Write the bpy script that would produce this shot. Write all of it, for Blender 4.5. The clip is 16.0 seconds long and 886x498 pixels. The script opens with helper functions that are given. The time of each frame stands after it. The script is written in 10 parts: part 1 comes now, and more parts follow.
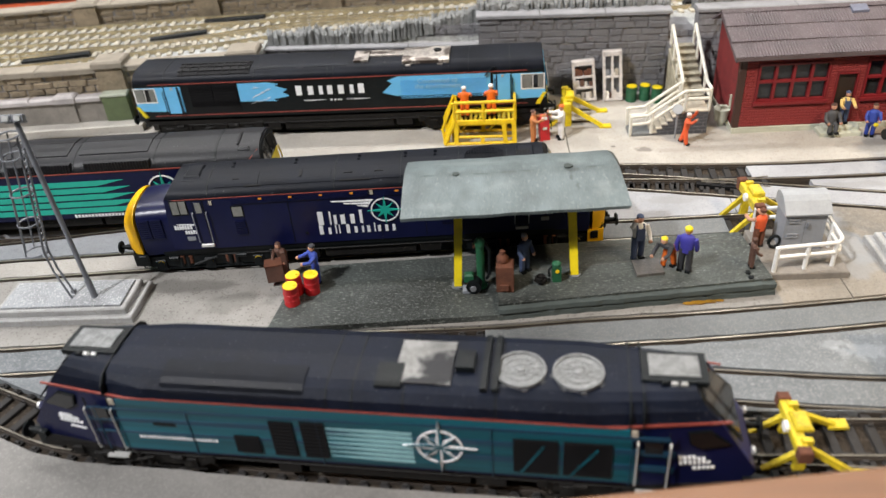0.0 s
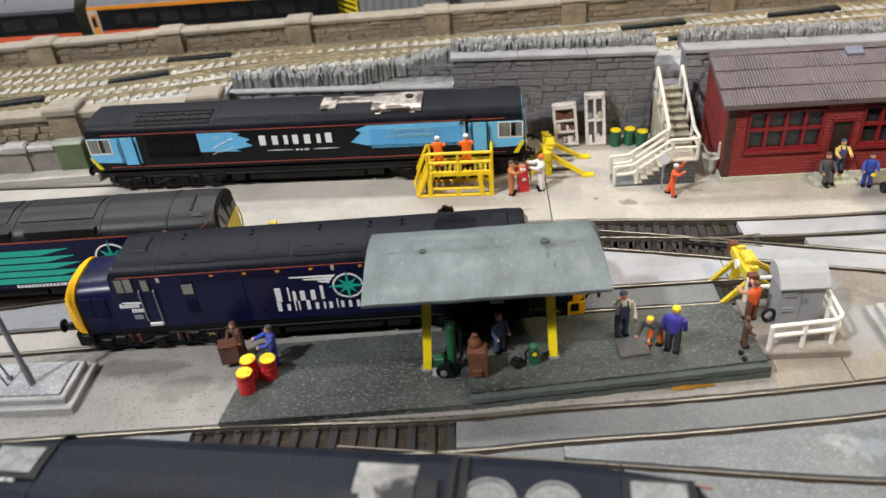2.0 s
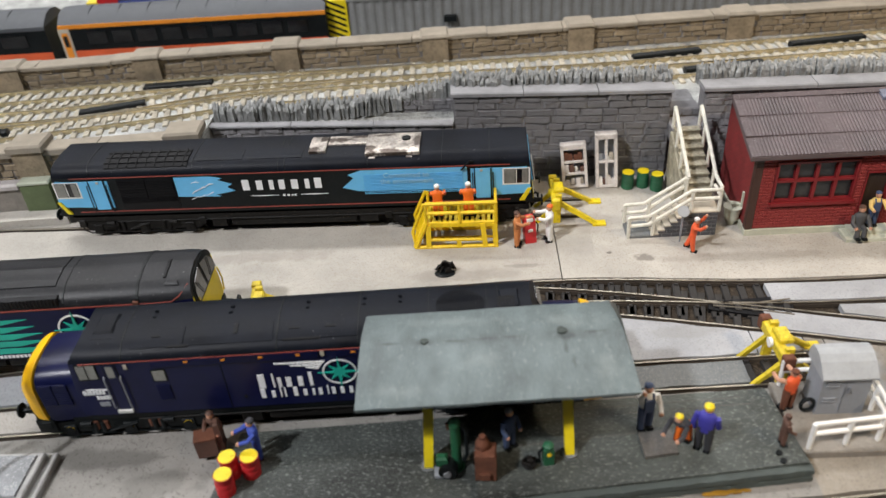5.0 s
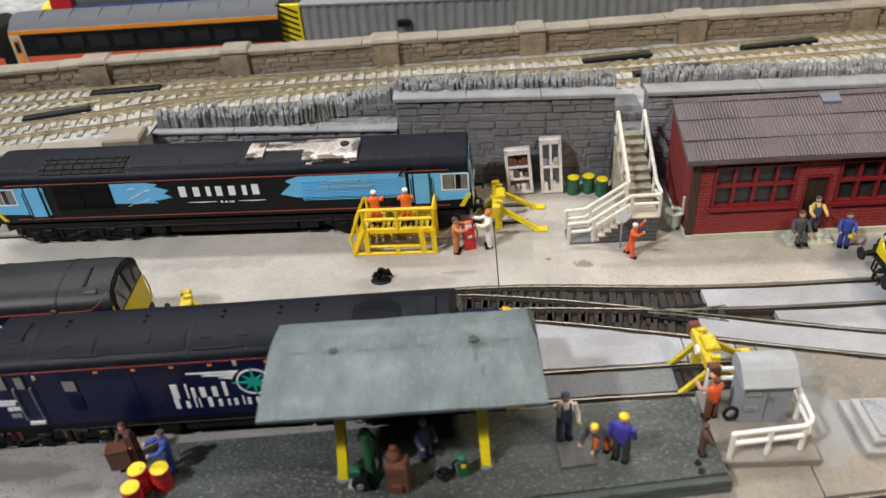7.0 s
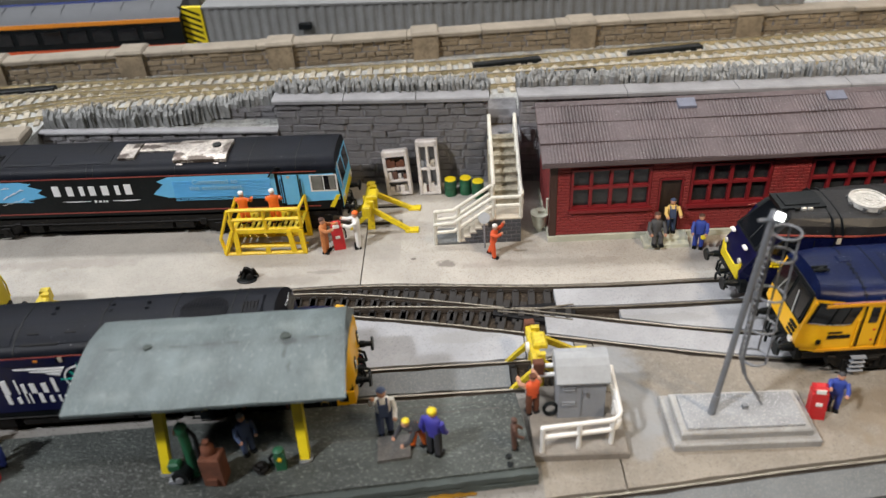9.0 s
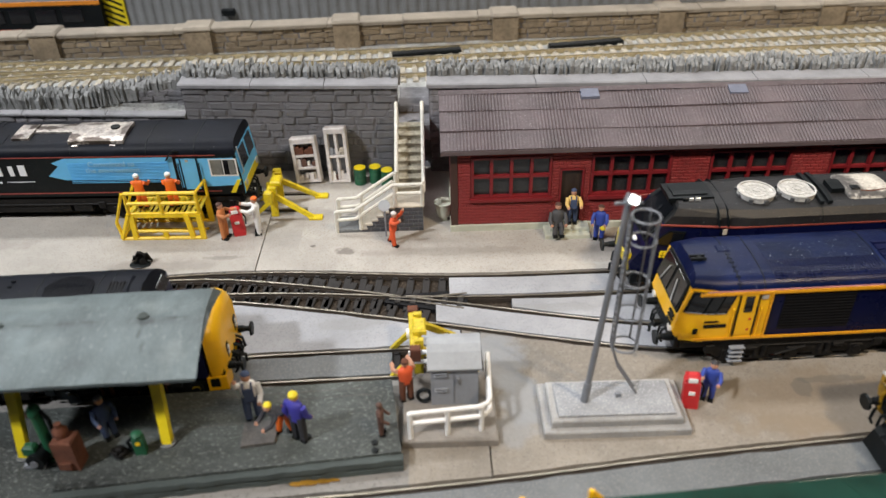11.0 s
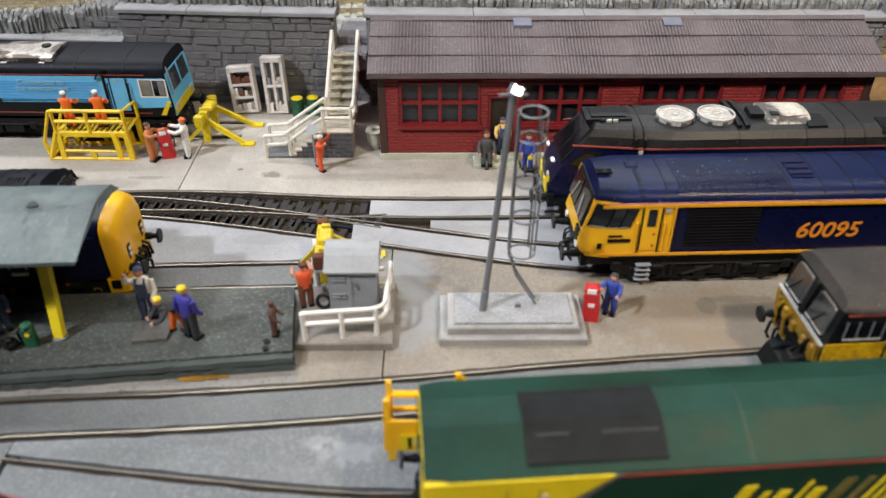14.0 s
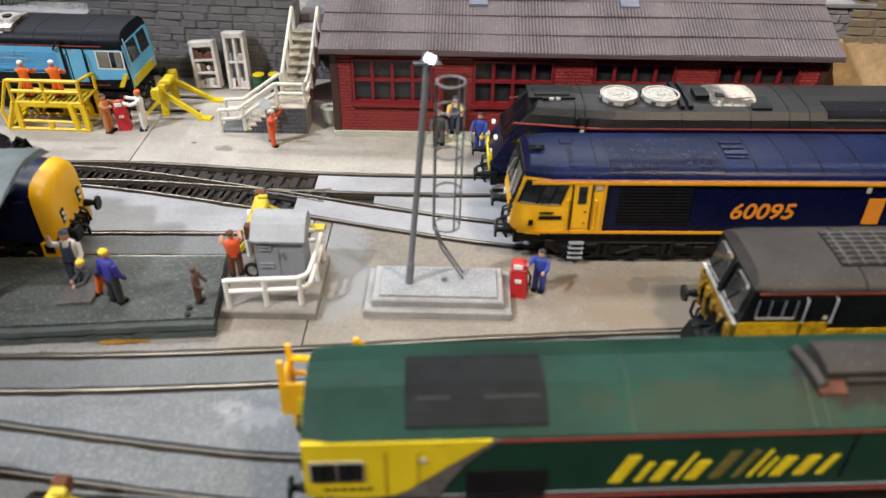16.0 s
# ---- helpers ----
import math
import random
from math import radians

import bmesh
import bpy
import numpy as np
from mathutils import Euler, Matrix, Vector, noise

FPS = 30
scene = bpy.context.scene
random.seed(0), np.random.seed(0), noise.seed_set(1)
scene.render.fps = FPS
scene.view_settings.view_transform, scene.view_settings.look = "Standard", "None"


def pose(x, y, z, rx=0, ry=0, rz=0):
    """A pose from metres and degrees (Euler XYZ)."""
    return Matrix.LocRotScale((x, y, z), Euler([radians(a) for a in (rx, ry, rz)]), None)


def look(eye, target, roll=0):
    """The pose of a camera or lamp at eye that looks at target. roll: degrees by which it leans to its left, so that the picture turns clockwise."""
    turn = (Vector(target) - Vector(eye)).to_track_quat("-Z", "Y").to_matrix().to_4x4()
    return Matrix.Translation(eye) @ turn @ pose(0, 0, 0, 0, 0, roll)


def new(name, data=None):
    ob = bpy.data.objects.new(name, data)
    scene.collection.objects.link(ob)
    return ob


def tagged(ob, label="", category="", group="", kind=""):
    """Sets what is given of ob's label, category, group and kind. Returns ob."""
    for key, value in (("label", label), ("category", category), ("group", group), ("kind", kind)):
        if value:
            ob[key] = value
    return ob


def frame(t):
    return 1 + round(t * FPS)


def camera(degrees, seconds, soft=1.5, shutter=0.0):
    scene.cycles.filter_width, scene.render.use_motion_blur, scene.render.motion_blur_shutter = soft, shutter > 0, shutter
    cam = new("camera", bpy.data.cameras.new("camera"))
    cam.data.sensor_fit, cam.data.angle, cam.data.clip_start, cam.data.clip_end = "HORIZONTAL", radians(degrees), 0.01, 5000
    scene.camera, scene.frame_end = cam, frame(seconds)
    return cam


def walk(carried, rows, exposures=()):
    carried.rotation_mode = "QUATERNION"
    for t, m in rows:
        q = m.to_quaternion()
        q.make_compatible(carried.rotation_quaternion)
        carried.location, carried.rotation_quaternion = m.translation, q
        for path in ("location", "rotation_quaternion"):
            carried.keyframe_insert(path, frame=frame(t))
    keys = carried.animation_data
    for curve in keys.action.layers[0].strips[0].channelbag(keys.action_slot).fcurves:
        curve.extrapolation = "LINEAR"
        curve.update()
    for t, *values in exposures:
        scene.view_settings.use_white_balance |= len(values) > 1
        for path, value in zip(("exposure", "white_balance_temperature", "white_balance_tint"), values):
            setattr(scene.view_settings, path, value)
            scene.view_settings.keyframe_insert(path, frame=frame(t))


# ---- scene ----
cam = camera(59.39, 16.0)
cam.data.dof.use_dof, cam.data.dof.focus_distance, cam.data.dof.aperture_fstop = True, 0.385, 10.5
PATH = [
    (0, (0.06449, 0.04431, 0.21871), (0.03652, 0.37221, -0.00867), -4.851),
    (0.5, (0.06451, 0.05220, 0.22225), (0.03711, 0.38050, -0.00460), -4.993),
    (1, (0.06375, 0.06405, 0.22306), (0.03773, 0.39292, -0.00313), -4.944),
    (1.5, (0.06731, 0.07359, 0.22461), (0.04288, 0.40252, -0.00169), -4.982),
    (2, (0.07400, 0.08566, 0.22875), (0.05037, 0.41443, 0.00214), -5.068),
    (2.5, (0.07613, 0.09252, 0.23097), (0.05415, 0.42067, 0.00329), -4.948),
    (3, (0.07385, 0.10291, 0.23342), (0.05345, 0.43029, 0.00449), -4.846),
    (3.5, (0.06828, 0.10860, 0.23591), (0.04877, 0.43507, 0.00560), -4.706),
    (4, (0.06928, 0.11448, 0.23976), (0.05019, 0.44029, 0.00851), -4.558),
    (4.2, (0.06783, 0.11943, 0.24007), (0.04875, 0.44508, 0.00858), -4.504),
    (6.3, (0.07934, 0.14412, 0.23413), (0.06111, 0.46934, 0.00197), -4.491),
    (6.5, (0.08542, 0.14345, 0.23400), (0.06721, 0.46959, 0.00312), -4.550),
    (7, (0.09870, 0.14015, 0.23406), (0.08151, 0.46709, 0.00425), -4.465),
    (7.5, (0.11253, 0.13743, 0.23791), (0.09764, 0.46496, 0.00877), -4.206),
    (8, (0.12577, 0.13382, 0.23586), (0.11316, 0.46176, 0.00718), -3.916),
    (8.5, (0.14109, 0.13309, 0.23426), (0.13013, 0.46066, 0.00497), -3.691),
    (9, (0.16003, 0.13341, 0.23414), (0.15045, 0.46094, 0.00472), -3.546),
    (9.5, (0.17011, 0.13408, 0.22754), (0.16217, 0.46200, -0.00138), -3.198),
    (9.7, (0.17673, 0.13252, 0.22706), (0.16990, 0.46043, -0.00191), -3.079),
    (11.8, (0.20563, 0.13261, 0.21598), (0.21049, 0.46067, -0.01283), -1.000),
    (12, (0.20832, 0.12722, 0.21242), (0.21276, 0.45541, -0.01622), -0.958),
    (12.5, (0.21801, 0.12090, 0.21167), (0.22330, 0.44900, -0.01707), -0.636),
    (13, (0.22261, 0.11698, 0.20805), (0.22634, 0.44385, -0.02247), -0.495),
    (13.5, (0.23094, 0.11442, 0.20200), (0.23367, 0.44031, -0.02993), -0.306),
    (14, (0.23695, 0.11504, 0.19700), (0.23778, 0.44011, -0.03610), -0.135),
    (14.5, (0.23777, 0.11614, 0.18974), (0.23608, 0.44019, -0.04476), 0.000),
    (15, (0.24860, 0.11637, 0.18959), (0.24459, 0.43989, -0.04560), 0.131),
    (15.5, (0.25990, 0.11312, 0.18726), (0.25400, 0.43632, -0.04833), 0.264),
    (16, (0.27011, 0.11083, 0.19030), (0.26310, 0.43416, -0.04509), 0.492),
]
walk(cam, [(t, look(eye, target, roll)) for t, eye, target, roll in PATH], [(0.0, 0.37, 6550, 8), (2.5, 0.18, 6520, 8), (7.0, 0.01, 6430, 8), (10.0, -0.01, 6350, 8), (13.0, 0.02, 6250, 8), (16.0, 0.18, 6230, 8)])

# ---- world, hall lights ----
world = bpy.data.worlds.new("hall_air")
scene.world = world
world.use_nodes = True
world.node_tree.nodes["Background"].inputs[0].default_value = (0.9, 0.95, 1.0, 1)
world.node_tree.nodes["Background"].inputs[1].default_value = 0.02


def ceiling_lamp(x, y, z, sx, sy, watts, colour):
    d = bpy.data.lights.new("strip_light", "AREA")
    d.shape, d.size, d.size_y, d.energy, d.color = "RECTANGLE", sx, sy, watts, colour
    ob = new("strip_light", d)
    ob.matrix_world = look((x, y, z), (x, y, z - 1))
    return ob


def lamp_on_arm(x, y, z, target, size, watts, colour):
    d = bpy.data.lights.new("arm_lamp", "AREA")
    d.shape, d.size, d.energy, d.color = "DISK", size, watts, colour
    ob = new("arm_lamp", d)
    ob.matrix_world = look((x, y, z), target)
    return ob


# rows of fluorescent fittings in the exhibition hall
for lx, ly, watts in ((-0.58, 1.0, 15), (0.72, 1.0, 8), (-0.5, -0.55, 3.5), (0.8, -0.55, 1.5)):
    ceiling_lamp(lx, ly, 1.30 if ly > 0 else 1.55, 1.2, 0.16, watts, (1.0, 0.975, 0.972))

# far unseen pair, added to put sheen on glossy roofs and flat tops
for lx in (-0.9, 0.9):
    ceiling_lamp(lx, 2.7, 1.8, 1.2, 0.16, 20, (1.0, 0.975, 0.972))

# a cool lamp before the layout to the west and a warm one on an arm over its front to the east, as the cast shadows tell
lamp_on_arm(-1.05, -0.50, 1.70, (0.05, 0.36, 0), 0.14, 42, (0.975, 0.966, 1.0))
spot = bpy.data.lights.new("arm_lamp", "SPOT")
spot.energy, spot.color, spot.spot_size, spot.spot_blend, spot.shadow_soft_size = 24.0, (1.0, 0.78, 0.54), math.radians(64), 1.0, 0.03
new("arm_lamp", spot).matrix_world = look((0.668, -0.02, 0.83), (0.48, 0.34, 0))

# ---- materials ----
def rgb(c):
    return (c[0], c[1], c[2], 1.0)


def mat(name, colour, rough=0.6, metal=0.0, vary=0.18, scale=260.0, fine=1400.0, bump=0.12, stain=None, amount=0.35, coat=0.0, stretch=(1, 1, 1), emit=0.0, spec=0.5, fleck=None):
    """A painted or raw surface: tone that varies at two scales, a stain colour, fine relief."""
    m = bpy.data.materials.new(name)
    m.use_nodes = True
    nt = m.node_tree
    N, K = nt.nodes, nt.links
    b = N["Principled BSDF"]
    tc = N.new("ShaderNodeTexCoord")
    mp = N.new("ShaderNodeMapping")
    mp.inputs["Scale"].default_value = stretch
    K.new(tc.outputs["Object"], mp.inputs["Vector"])
    info = N.new("ShaderNodeObjectInfo")
    off = N.new("ShaderNodeVectorMath")
    off.operation = "ADD"
    K.new(mp.outputs["Vector"], off.inputs[0])
    K.new(info.outputs["Random"], off.inputs[1])
    n1 = N.new("ShaderNodeTexNoise")
    n1.inputs["Scale"].default_value, n1.inputs["Detail"].default_value, n1.inputs["Roughness"].default_value = scale * 0.28, 9, 0.68
    n2 = N.new("ShaderNodeTexNoise")
    n2.inputs["Scale"].default_value, n2.inputs["Detail"].default_value, n2.inputs["Roughness"].default_value = fine * 0.5, 4, 0.6
    for n in (n1, n2):
        K.new(off.outputs[0], n.inputs["Vector"])
    r1 = N.new("ShaderNodeValToRGB")
    r1.color_ramp.elements[0].position, r1.color_ramp.elements[1].position = 0.34, 0.68
    r1.color_ramp.elements[0].color = rgb([v * (1 - vary) for v in colour])
    r1.color_ramp.elements[1].color = rgb([min(1, v * (1 + vary)) for v in colour])
    K.new(n1.outputs["Fac"], r1.inputs["Fac"])
    mix = N.new("ShaderNodeMixRGB")
    mix.inputs["Color2"].default_value = rgb(stain if stain else [v * 0.6 for v in colour])
    r2 = N.new("ShaderNodeMapRange")
    r2.inputs["From Min"].default_value, r2.inputs["From Max"].default_value = 0.5, 0.78
    r2.inputs["To Max"].default_value = amount
    K.new(n2.outputs["Fac"], r2.inputs["Value"])
    K.new(r2.outputs["Result"], mix.inputs["Fac"])
    K.new(r1.outputs["Color"], mix.inputs["Color1"])
    K.new(mix.outputs["Color"], b.inputs["Base Color"])
    if fleck:
        n3 = N.new("ShaderNodeTexNoise")
        n3.inputs["Scale"].default_value, n3.inputs["Detail"].default_value = fleck[1], 2
        K.new(off.outputs[0], n3.inputs["Vector"])
        r3 = N.new("ShaderNodeMapRange")
        r3.inputs["From Min"].default_value, r3.inputs["From Max"].default_value = fleck[2], fleck[2] + 0.05
        r3.inputs["To Max"].default_value = fleck[3]
        K.new(n3.outputs["Fac"], r3.inputs["Value"])
        m3 = N.new("ShaderNodeMixRGB")
        m3.inputs["Color2"].default_value = rgb(fleck[0])
        K.new(r3.outputs["Result"], m3.inputs["Fac"])
        K.new(mix.outputs["Color"], m3.inputs["Color1"])
        K.new(m3.outputs["Color"], b.inputs["Base Color"])
    rr = N.new("ShaderNodeMapRange")
    rr.inputs["To Min"].default_value, rr.inputs["To Max"].default_value = max(0.03, rough - 0.1), min(1, rough + 0.12)
    K.new(n1.outputs["Fac"], rr.inputs["Value"])
    K.new(rr.outputs["Result"], b.inputs["Roughness"])
    b.inputs["Metallic"].default_value = metal
    b.inputs["Coat Weight"].default_value = coat
    b.inputs["Specular IOR Level"].default_value = spec
    if bump:
        bp = N.new("ShaderNodeBump")
        bp.inputs["Strength"].default_value, bp.inputs["Distance"].default_value = bump, 0.0006
        K.new(n2.outputs["Fac"], bp.inputs["Height"])
        K.new(bp.outputs["Normal"], b.inputs["Normal"])
    if emit:
        b.inputs["Emission Color"].default_value, b.inputs["Emission Strength"].default_value = rgb(colour), emit
    return m


CONCRETE = mat("painted_concrete", (0.33, 0.31, 0.285), 0.85, vary=0.2, scale=60, fine=900, bump=0.36, stain=(0.30, 0.27, 0.23), amount=0.35,  fleck=((0.13, 0.115, 0.095), 1500.0, 0.58, 0.45))
CONCRETE_PALE = mat("pale_grey_concrete", (0.345, 0.352, 0.372), 0.85, vary=0.2, spec=0.3, scale=70, fine=1100, bump=0.29, stain=(0.36, 0.35, 0.33), amount=0.3,  fleck=((0.2, 0.2, 0.2), 1500.0, 0.58, 0.45))
CONCRETE_WARM = mat("buff_concrete", (0.405, 0.382, 0.343), 0.85, vary=0.24, scale=50, fine=900, bump=0.29, stain=(0.36, 0.30, 0.24), amount=0.35,  fleck=((0.17, 0.14, 0.11), 1500.0, 0.58, 0.45))
CONCRETE_BUFF = mat("worn_buff_concrete", (0.245, 0.218, 0.181), 0.75, vary=0.32, scale=45, fine=1000, bump=0.36, stain=(0.40, 0.38, 0.35), amount=0.35,  fleck=((0.12, 0.105, 0.09), 1500.0, 0.58, 0.45))
CONCRETE_WORN = mat("grimy_buff_concrete", (0.235, 0.224, 0.207), 0.7, vary=0.32, scale=45, fine=1000, bump=0.60, stain=(0.30, 0.28, 0.25), amount=0.4, fleck=((0.09, 0.08, 0.07), 1000.0, 0.60, 0.6))
CONCRETE_FRONT = mat("blue_grey_card_concrete", (0.148, 0.160, 0.168), 0.58, vary=0.25, scale=55, fine=1000, bump=0.36, stain=(0.33, 0.34, 0.35), amount=0.4,  fleck=((0.3, 0.31, 0.32), 1500.0, 0.58, 0.52))
CONCRETE_APRON = mat("worn_apron_concrete", (0.185, 0.178, 0.168), 0.8, vary=0.28, scale=50, fine=1200, bump=0.48, stain=(0.30, 0.29, 0.27), amount=0.45,  fleck=((0.3, 0.29, 0.27), 1500.0, 0.58, 0.52))
CONCRETE_GREY = mat("grey_card_concrete", (0.130, 0.139, 0.143), 0.6, vary=0.28, scale=70, fine=1200, bump=0.36, stain=(0.22, 0.22, 0.2), amount=0.4,  fleck=((0.27, 0.28, 0.28), 1500.0, 0.58, 0.52))
TRACKBED = mat("dark_trackbed", (0.030, 0.023, 0.017), 0.95, vary=0.4, scale=400, fine=1600, bump=0.8, stain=(0.14, 0.11, 0.08), amount=0.6, spec=0.22)
BALLAST = mat("grey_ballast", (0.385, 0.39, 0.375), 0.95, vary=0.45, scale=300, fine=1500, bump=1.0, stain=(0.11, 0.105, 0.09), amount=0.9)
RAIL = mat("worn_steel_rail", (0.34, 0.31, 0.25), 0.38, 0.8, vary=0.2, bump=0.05, stain=(0.14, 0.09, 0.05), amount=0.4)
RAIL_DULL = mat("dull_dark_rail", (0.15, 0.135, 0.11), 0.55, 0.4, vary=0.3, bump=0.1, stain=(0.06, 0.05, 0.04), amount=0.6)
RAIL_PALE = mat("brassy_rail", (0.60, 0.52, 0.34), 0.4, 0.8, vary=0.25, bump=0.1, stain=(0.2, 0.15, 0.08), amount=0.5)
ROOF_BROWN = mat("sooty_brown_roof", (0.034, 0.030, 0.027), 0.55, vary=0.4, scale=150, bump=0.2, stain=(0.075, 0.062, 0.05), amount=0.4, spec=0.35,  fleck=((0.2, 0.2, 0.205), 1200.0, 0.675, 0.6))
FAN_PALE = mat("pale_fan_mesh", (0.52, 0.51, 0.48), 0.7, vary=0.35, scale=900, fine=2600, bump=0.6, stain=(0.22, 0.21, 0.19), amount=0.6)
ROOF_GREY = mat("dusty_grey_black_roof", (0.013, 0.0135, 0.016), 0.45, vary=0.4, scale=160, bump=0.2, stain=(0.05, 0.048, 0.045), amount=0.35, spec=0.25,  fleck=((0.35, 0.35, 0.35), 900.0, 0.725, 0.5))
COACH_ROOF = mat("coach_roof_grey", (0.072, 0.077, 0.086), 0.6, vary=0.15)
RAIL_SIDE = mat("rusty_rail_side", (0.045, 0.035, 0.027), 0.8, vary=0.25)
SLEEPER = mat("dark_sleeper", (0.034, 0.032, 0.031), 0.8, vary=0.3, bump=0.3, spec=0.22)
SLEEPER_OLD = mat("weathered_sleeper", (0.37, 0.335, 0.265), 0.85, vary=0.4, bump=0.3, stain=(0.09, 0.07, 0.045), amount=0.5)
PLATFORM = mat("oily_grey_platform", (0.053, 0.060, 0.056), 0.48, spec=0.35, vary=0.7, scale=90, fine=2400, bump=1.0, stain=(0.16, 0.175, 0.16), amount=0.45, stretch=(0.45, 1.0, 1.0), fleck=((0.25, 0.27, 0.25), 1300.0, 0.60, 0.55))
PLATFORM_EDGE = mat("dark_platform_edge", (0.055, 0.068, 0.064), 0.7, vary=0.25, scale=200, bump=0.4)
CANOPY = mat("worn_grey_green_canopy", (0.126, 0.156, 0.160), 0.44, vary=0.34, scale=230, fine=2600, bump=0.6, stain=(0.20, 0.24, 0.23), amount=0.4, stretch=(1.0, 0.4, 1.0), spec=0.4, fleck=((0.24, 0.28, 0.275), 700.0, 0.62, 0.35))
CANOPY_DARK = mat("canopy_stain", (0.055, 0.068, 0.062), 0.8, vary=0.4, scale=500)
YELLOW = mat("yellow_paint", (0.82, 0.56, 0.008), 0.42, vary=0.16, bump=0.5, stain=(0.40, 0.27, 0.01), amount=0.4)
YELLOW_GRIMY = mat("grimy_yellow_paint", (0.60, 0.46, 0.02), 0.5, vary=0.25, scale=400, bump=0.4, stain=(0.16, 0.11, 0.02), amount=0.8)
YELLOW_SOILED = mat("soiled_golden_front", (0.27, 0.15, 0.008), 0.35, vary=0.5, scale=500, bump=0.4, stain=(0.04, 0.026, 0.014), amount=0.9)
YELLOW_STOP = mat("thick_lemon_yellow_paint", (0.68, 0.52, 0.008), 0.4, vary=0.25, scale=400, bump=0.5, stain=(0.22, 0.16, 0.02), amount=0.6)
YELLOW_73 = mat("worn_golden_yellow", (0.50, 0.30, 0.006), 0.28, vary=0.5, scale=420, bump=0.3, stain=(0.05, 0.03, 0.012), amount=0.9)
YELLOW_WORN = mat("worn_dull_yellow_mark", (0.16, 0.13, 0.03), 0.6, vary=0.4, scale=500, bump=0.1)
YELLOW_CAB = mat("warning_yellow", (0.90, 0.49, 0.006), 0.35, vary=0.06, bump=0.05, amount=0.12, coat=0.1)
YELLOW_LEMON = mat("lemon_yellow", (0.76, 0.60, 0.01), 0.5, vary=0.1, bump=0.15, amount=0.2)
NAVY = mat("navy_blue_paint", (0.0045, 0.0065, 0.038), 0.30, vary=0.2, bump=0.06, amount=0.15, spec=0.28)
NAVY_60 = mat("deep_blue_paint", (0.0032, 0.0048, 0.030), 0.28, vary=0.15, bump=0.06, amount=0.15, spec=0.28)
ROYAL = mat("royal_blue_end", (0.02, 0.025, 0.16), 0.4, vary=0.1, bump=0.05, amount=0.1)
TEAL = mat("teal_paint", (0.003, 0.082, 0.112), 0.3, vary=0.55, scale=600, bump=0.02, amount=0.1, stretch=(0.03, 1, 1))
PALE_TEAL = mat("pale_teal_streak", (0.26, 0.48, 0.51), 0.4, vary=0.1, bump=0.0, amount=0.1)
TEAL_DARK = mat("dark_teal_band", (0.008, 0.045, 0.085), 0.4, vary=0.12, bump=0.05, amount=0.15)
GREEN_BAND = mat("sea_green_stripe", (0.015, 0.40, 0.30), 0.4, vary=0.1, bump=0.05, amount=0.15)
ROOF_BLACK = mat("matt_black_roof", (0.0065, 0.0080, 0.0125), 0.46, vary=0.4, scale=160, bump=0.15, stain=(0.020, 0.020, 0.021), amount=0.3, spec=0.12, fleck=((0.35, 0.35, 0.36), 900.0, 0.735, 0.5))
ROOF_SLATE = mat("dark_slate_roof", (0.0050, 0.0075, 0.016), 0.44, vary=0.4, scale=160, bump=0.15, stain=(0.026, 0.026, 0.03), amount=0.3, spec=0.14,   fleck=((0.18, 0.18, 0.2), 1200.0, 0.69, 0.4))
ROOF_DUSTY = mat("dusty_grey_roof", (0.014, 0.014, 0.015), 0.42, vary=0.45, scale=160, bump=0.15, stain=(0.045, 0.034, 0.024), amount=0.4, spec=0.28, fleck=((0.25, 0.25, 0.26), 1000.0, 0.71, 0.5))
ROOF_BLUE = mat("dusty_blue_roof", (0.0025, 0.008, 0.045), 0.34, vary=0.35, scale=160, bump=0.15, stain=(0.05, 0.06, 0.13), amount=0.15, spec=0.2,  fleck=((0.4, 0.42, 0.48), 1000.0, 0.715, 0.5))
ROOF_SCREEN = mat("speckled_blue_roof_screen", (0.0025, 0.008, 0.038), 0.42, vary=0.4, scale=200, bump=0.4, stain=(0.03, 0.04, 0.08), amount=0.3, spec=0.2, fleck=((0.45, 0.46, 0.48), 900.0, 0.68, 0.7))
PINK_LINE = mat("faded_pink_lining", (0.42, 0.19, 0.19), 0.5, vary=0.15, bump=0.0)
ROOF_GREEN = mat("faded_green_roof", (0.008, 0.040, 0.028), 0.5, vary=0.35, scale=110, bump=0.12, stain=(0.030, 0.045, 0.026), amount=0.4, spec=0.2, fleck=((0.04, 0.075, 0.05), 900.0, 0.64, 0.2))
GREEN_DARK = mat("dark_green_paint", (0.006, 0.038, 0.023), 0.45, vary=0.15, bump=0.05)
BLACK = mat("satin_black", (0.005, 0.007, 0.008), 0.42, vary=0.3, bump=0.1, stain=(0.04, 0.033, 0.026), amount=0.2, spec=0.2, fleck=((0.1, 0.1, 0.1), 800.0, 0.72, 0.4))
UNDER = mat("sooty_underframe", (0.008, 0.0075, 0.007), 0.6, vary=0.35, bump=0.3, stain=(0.035, 0.027, 0.02), amount=0.3, fleck=((0.09, 0.08, 0.065), 700.0, 0.66, 0.4), spec=0.2)
RUST = mat("rusty_brown", (0.12, 0.042, 0.022), 0.85, vary=0.35, scale=500, bump=0.4, stain=(0.2, 0.09, 0.04))
SILVER = mat("tarnished_silver", (0.20, 0.205, 0.205), 0.6, 0.15, vary=0.4, scale=900, fine=2600, bump=0.6, stain=(0.42, 0.42, 0.41), amount=0.75)
SILVER_SOOT = mat("sooted_silver", (0.22, 0.218, 0.21), 0.5, 0.4, vary=0.4, scale=300, bump=0.4, stain=(0.12, 0.11, 0.10), amount=0.8)
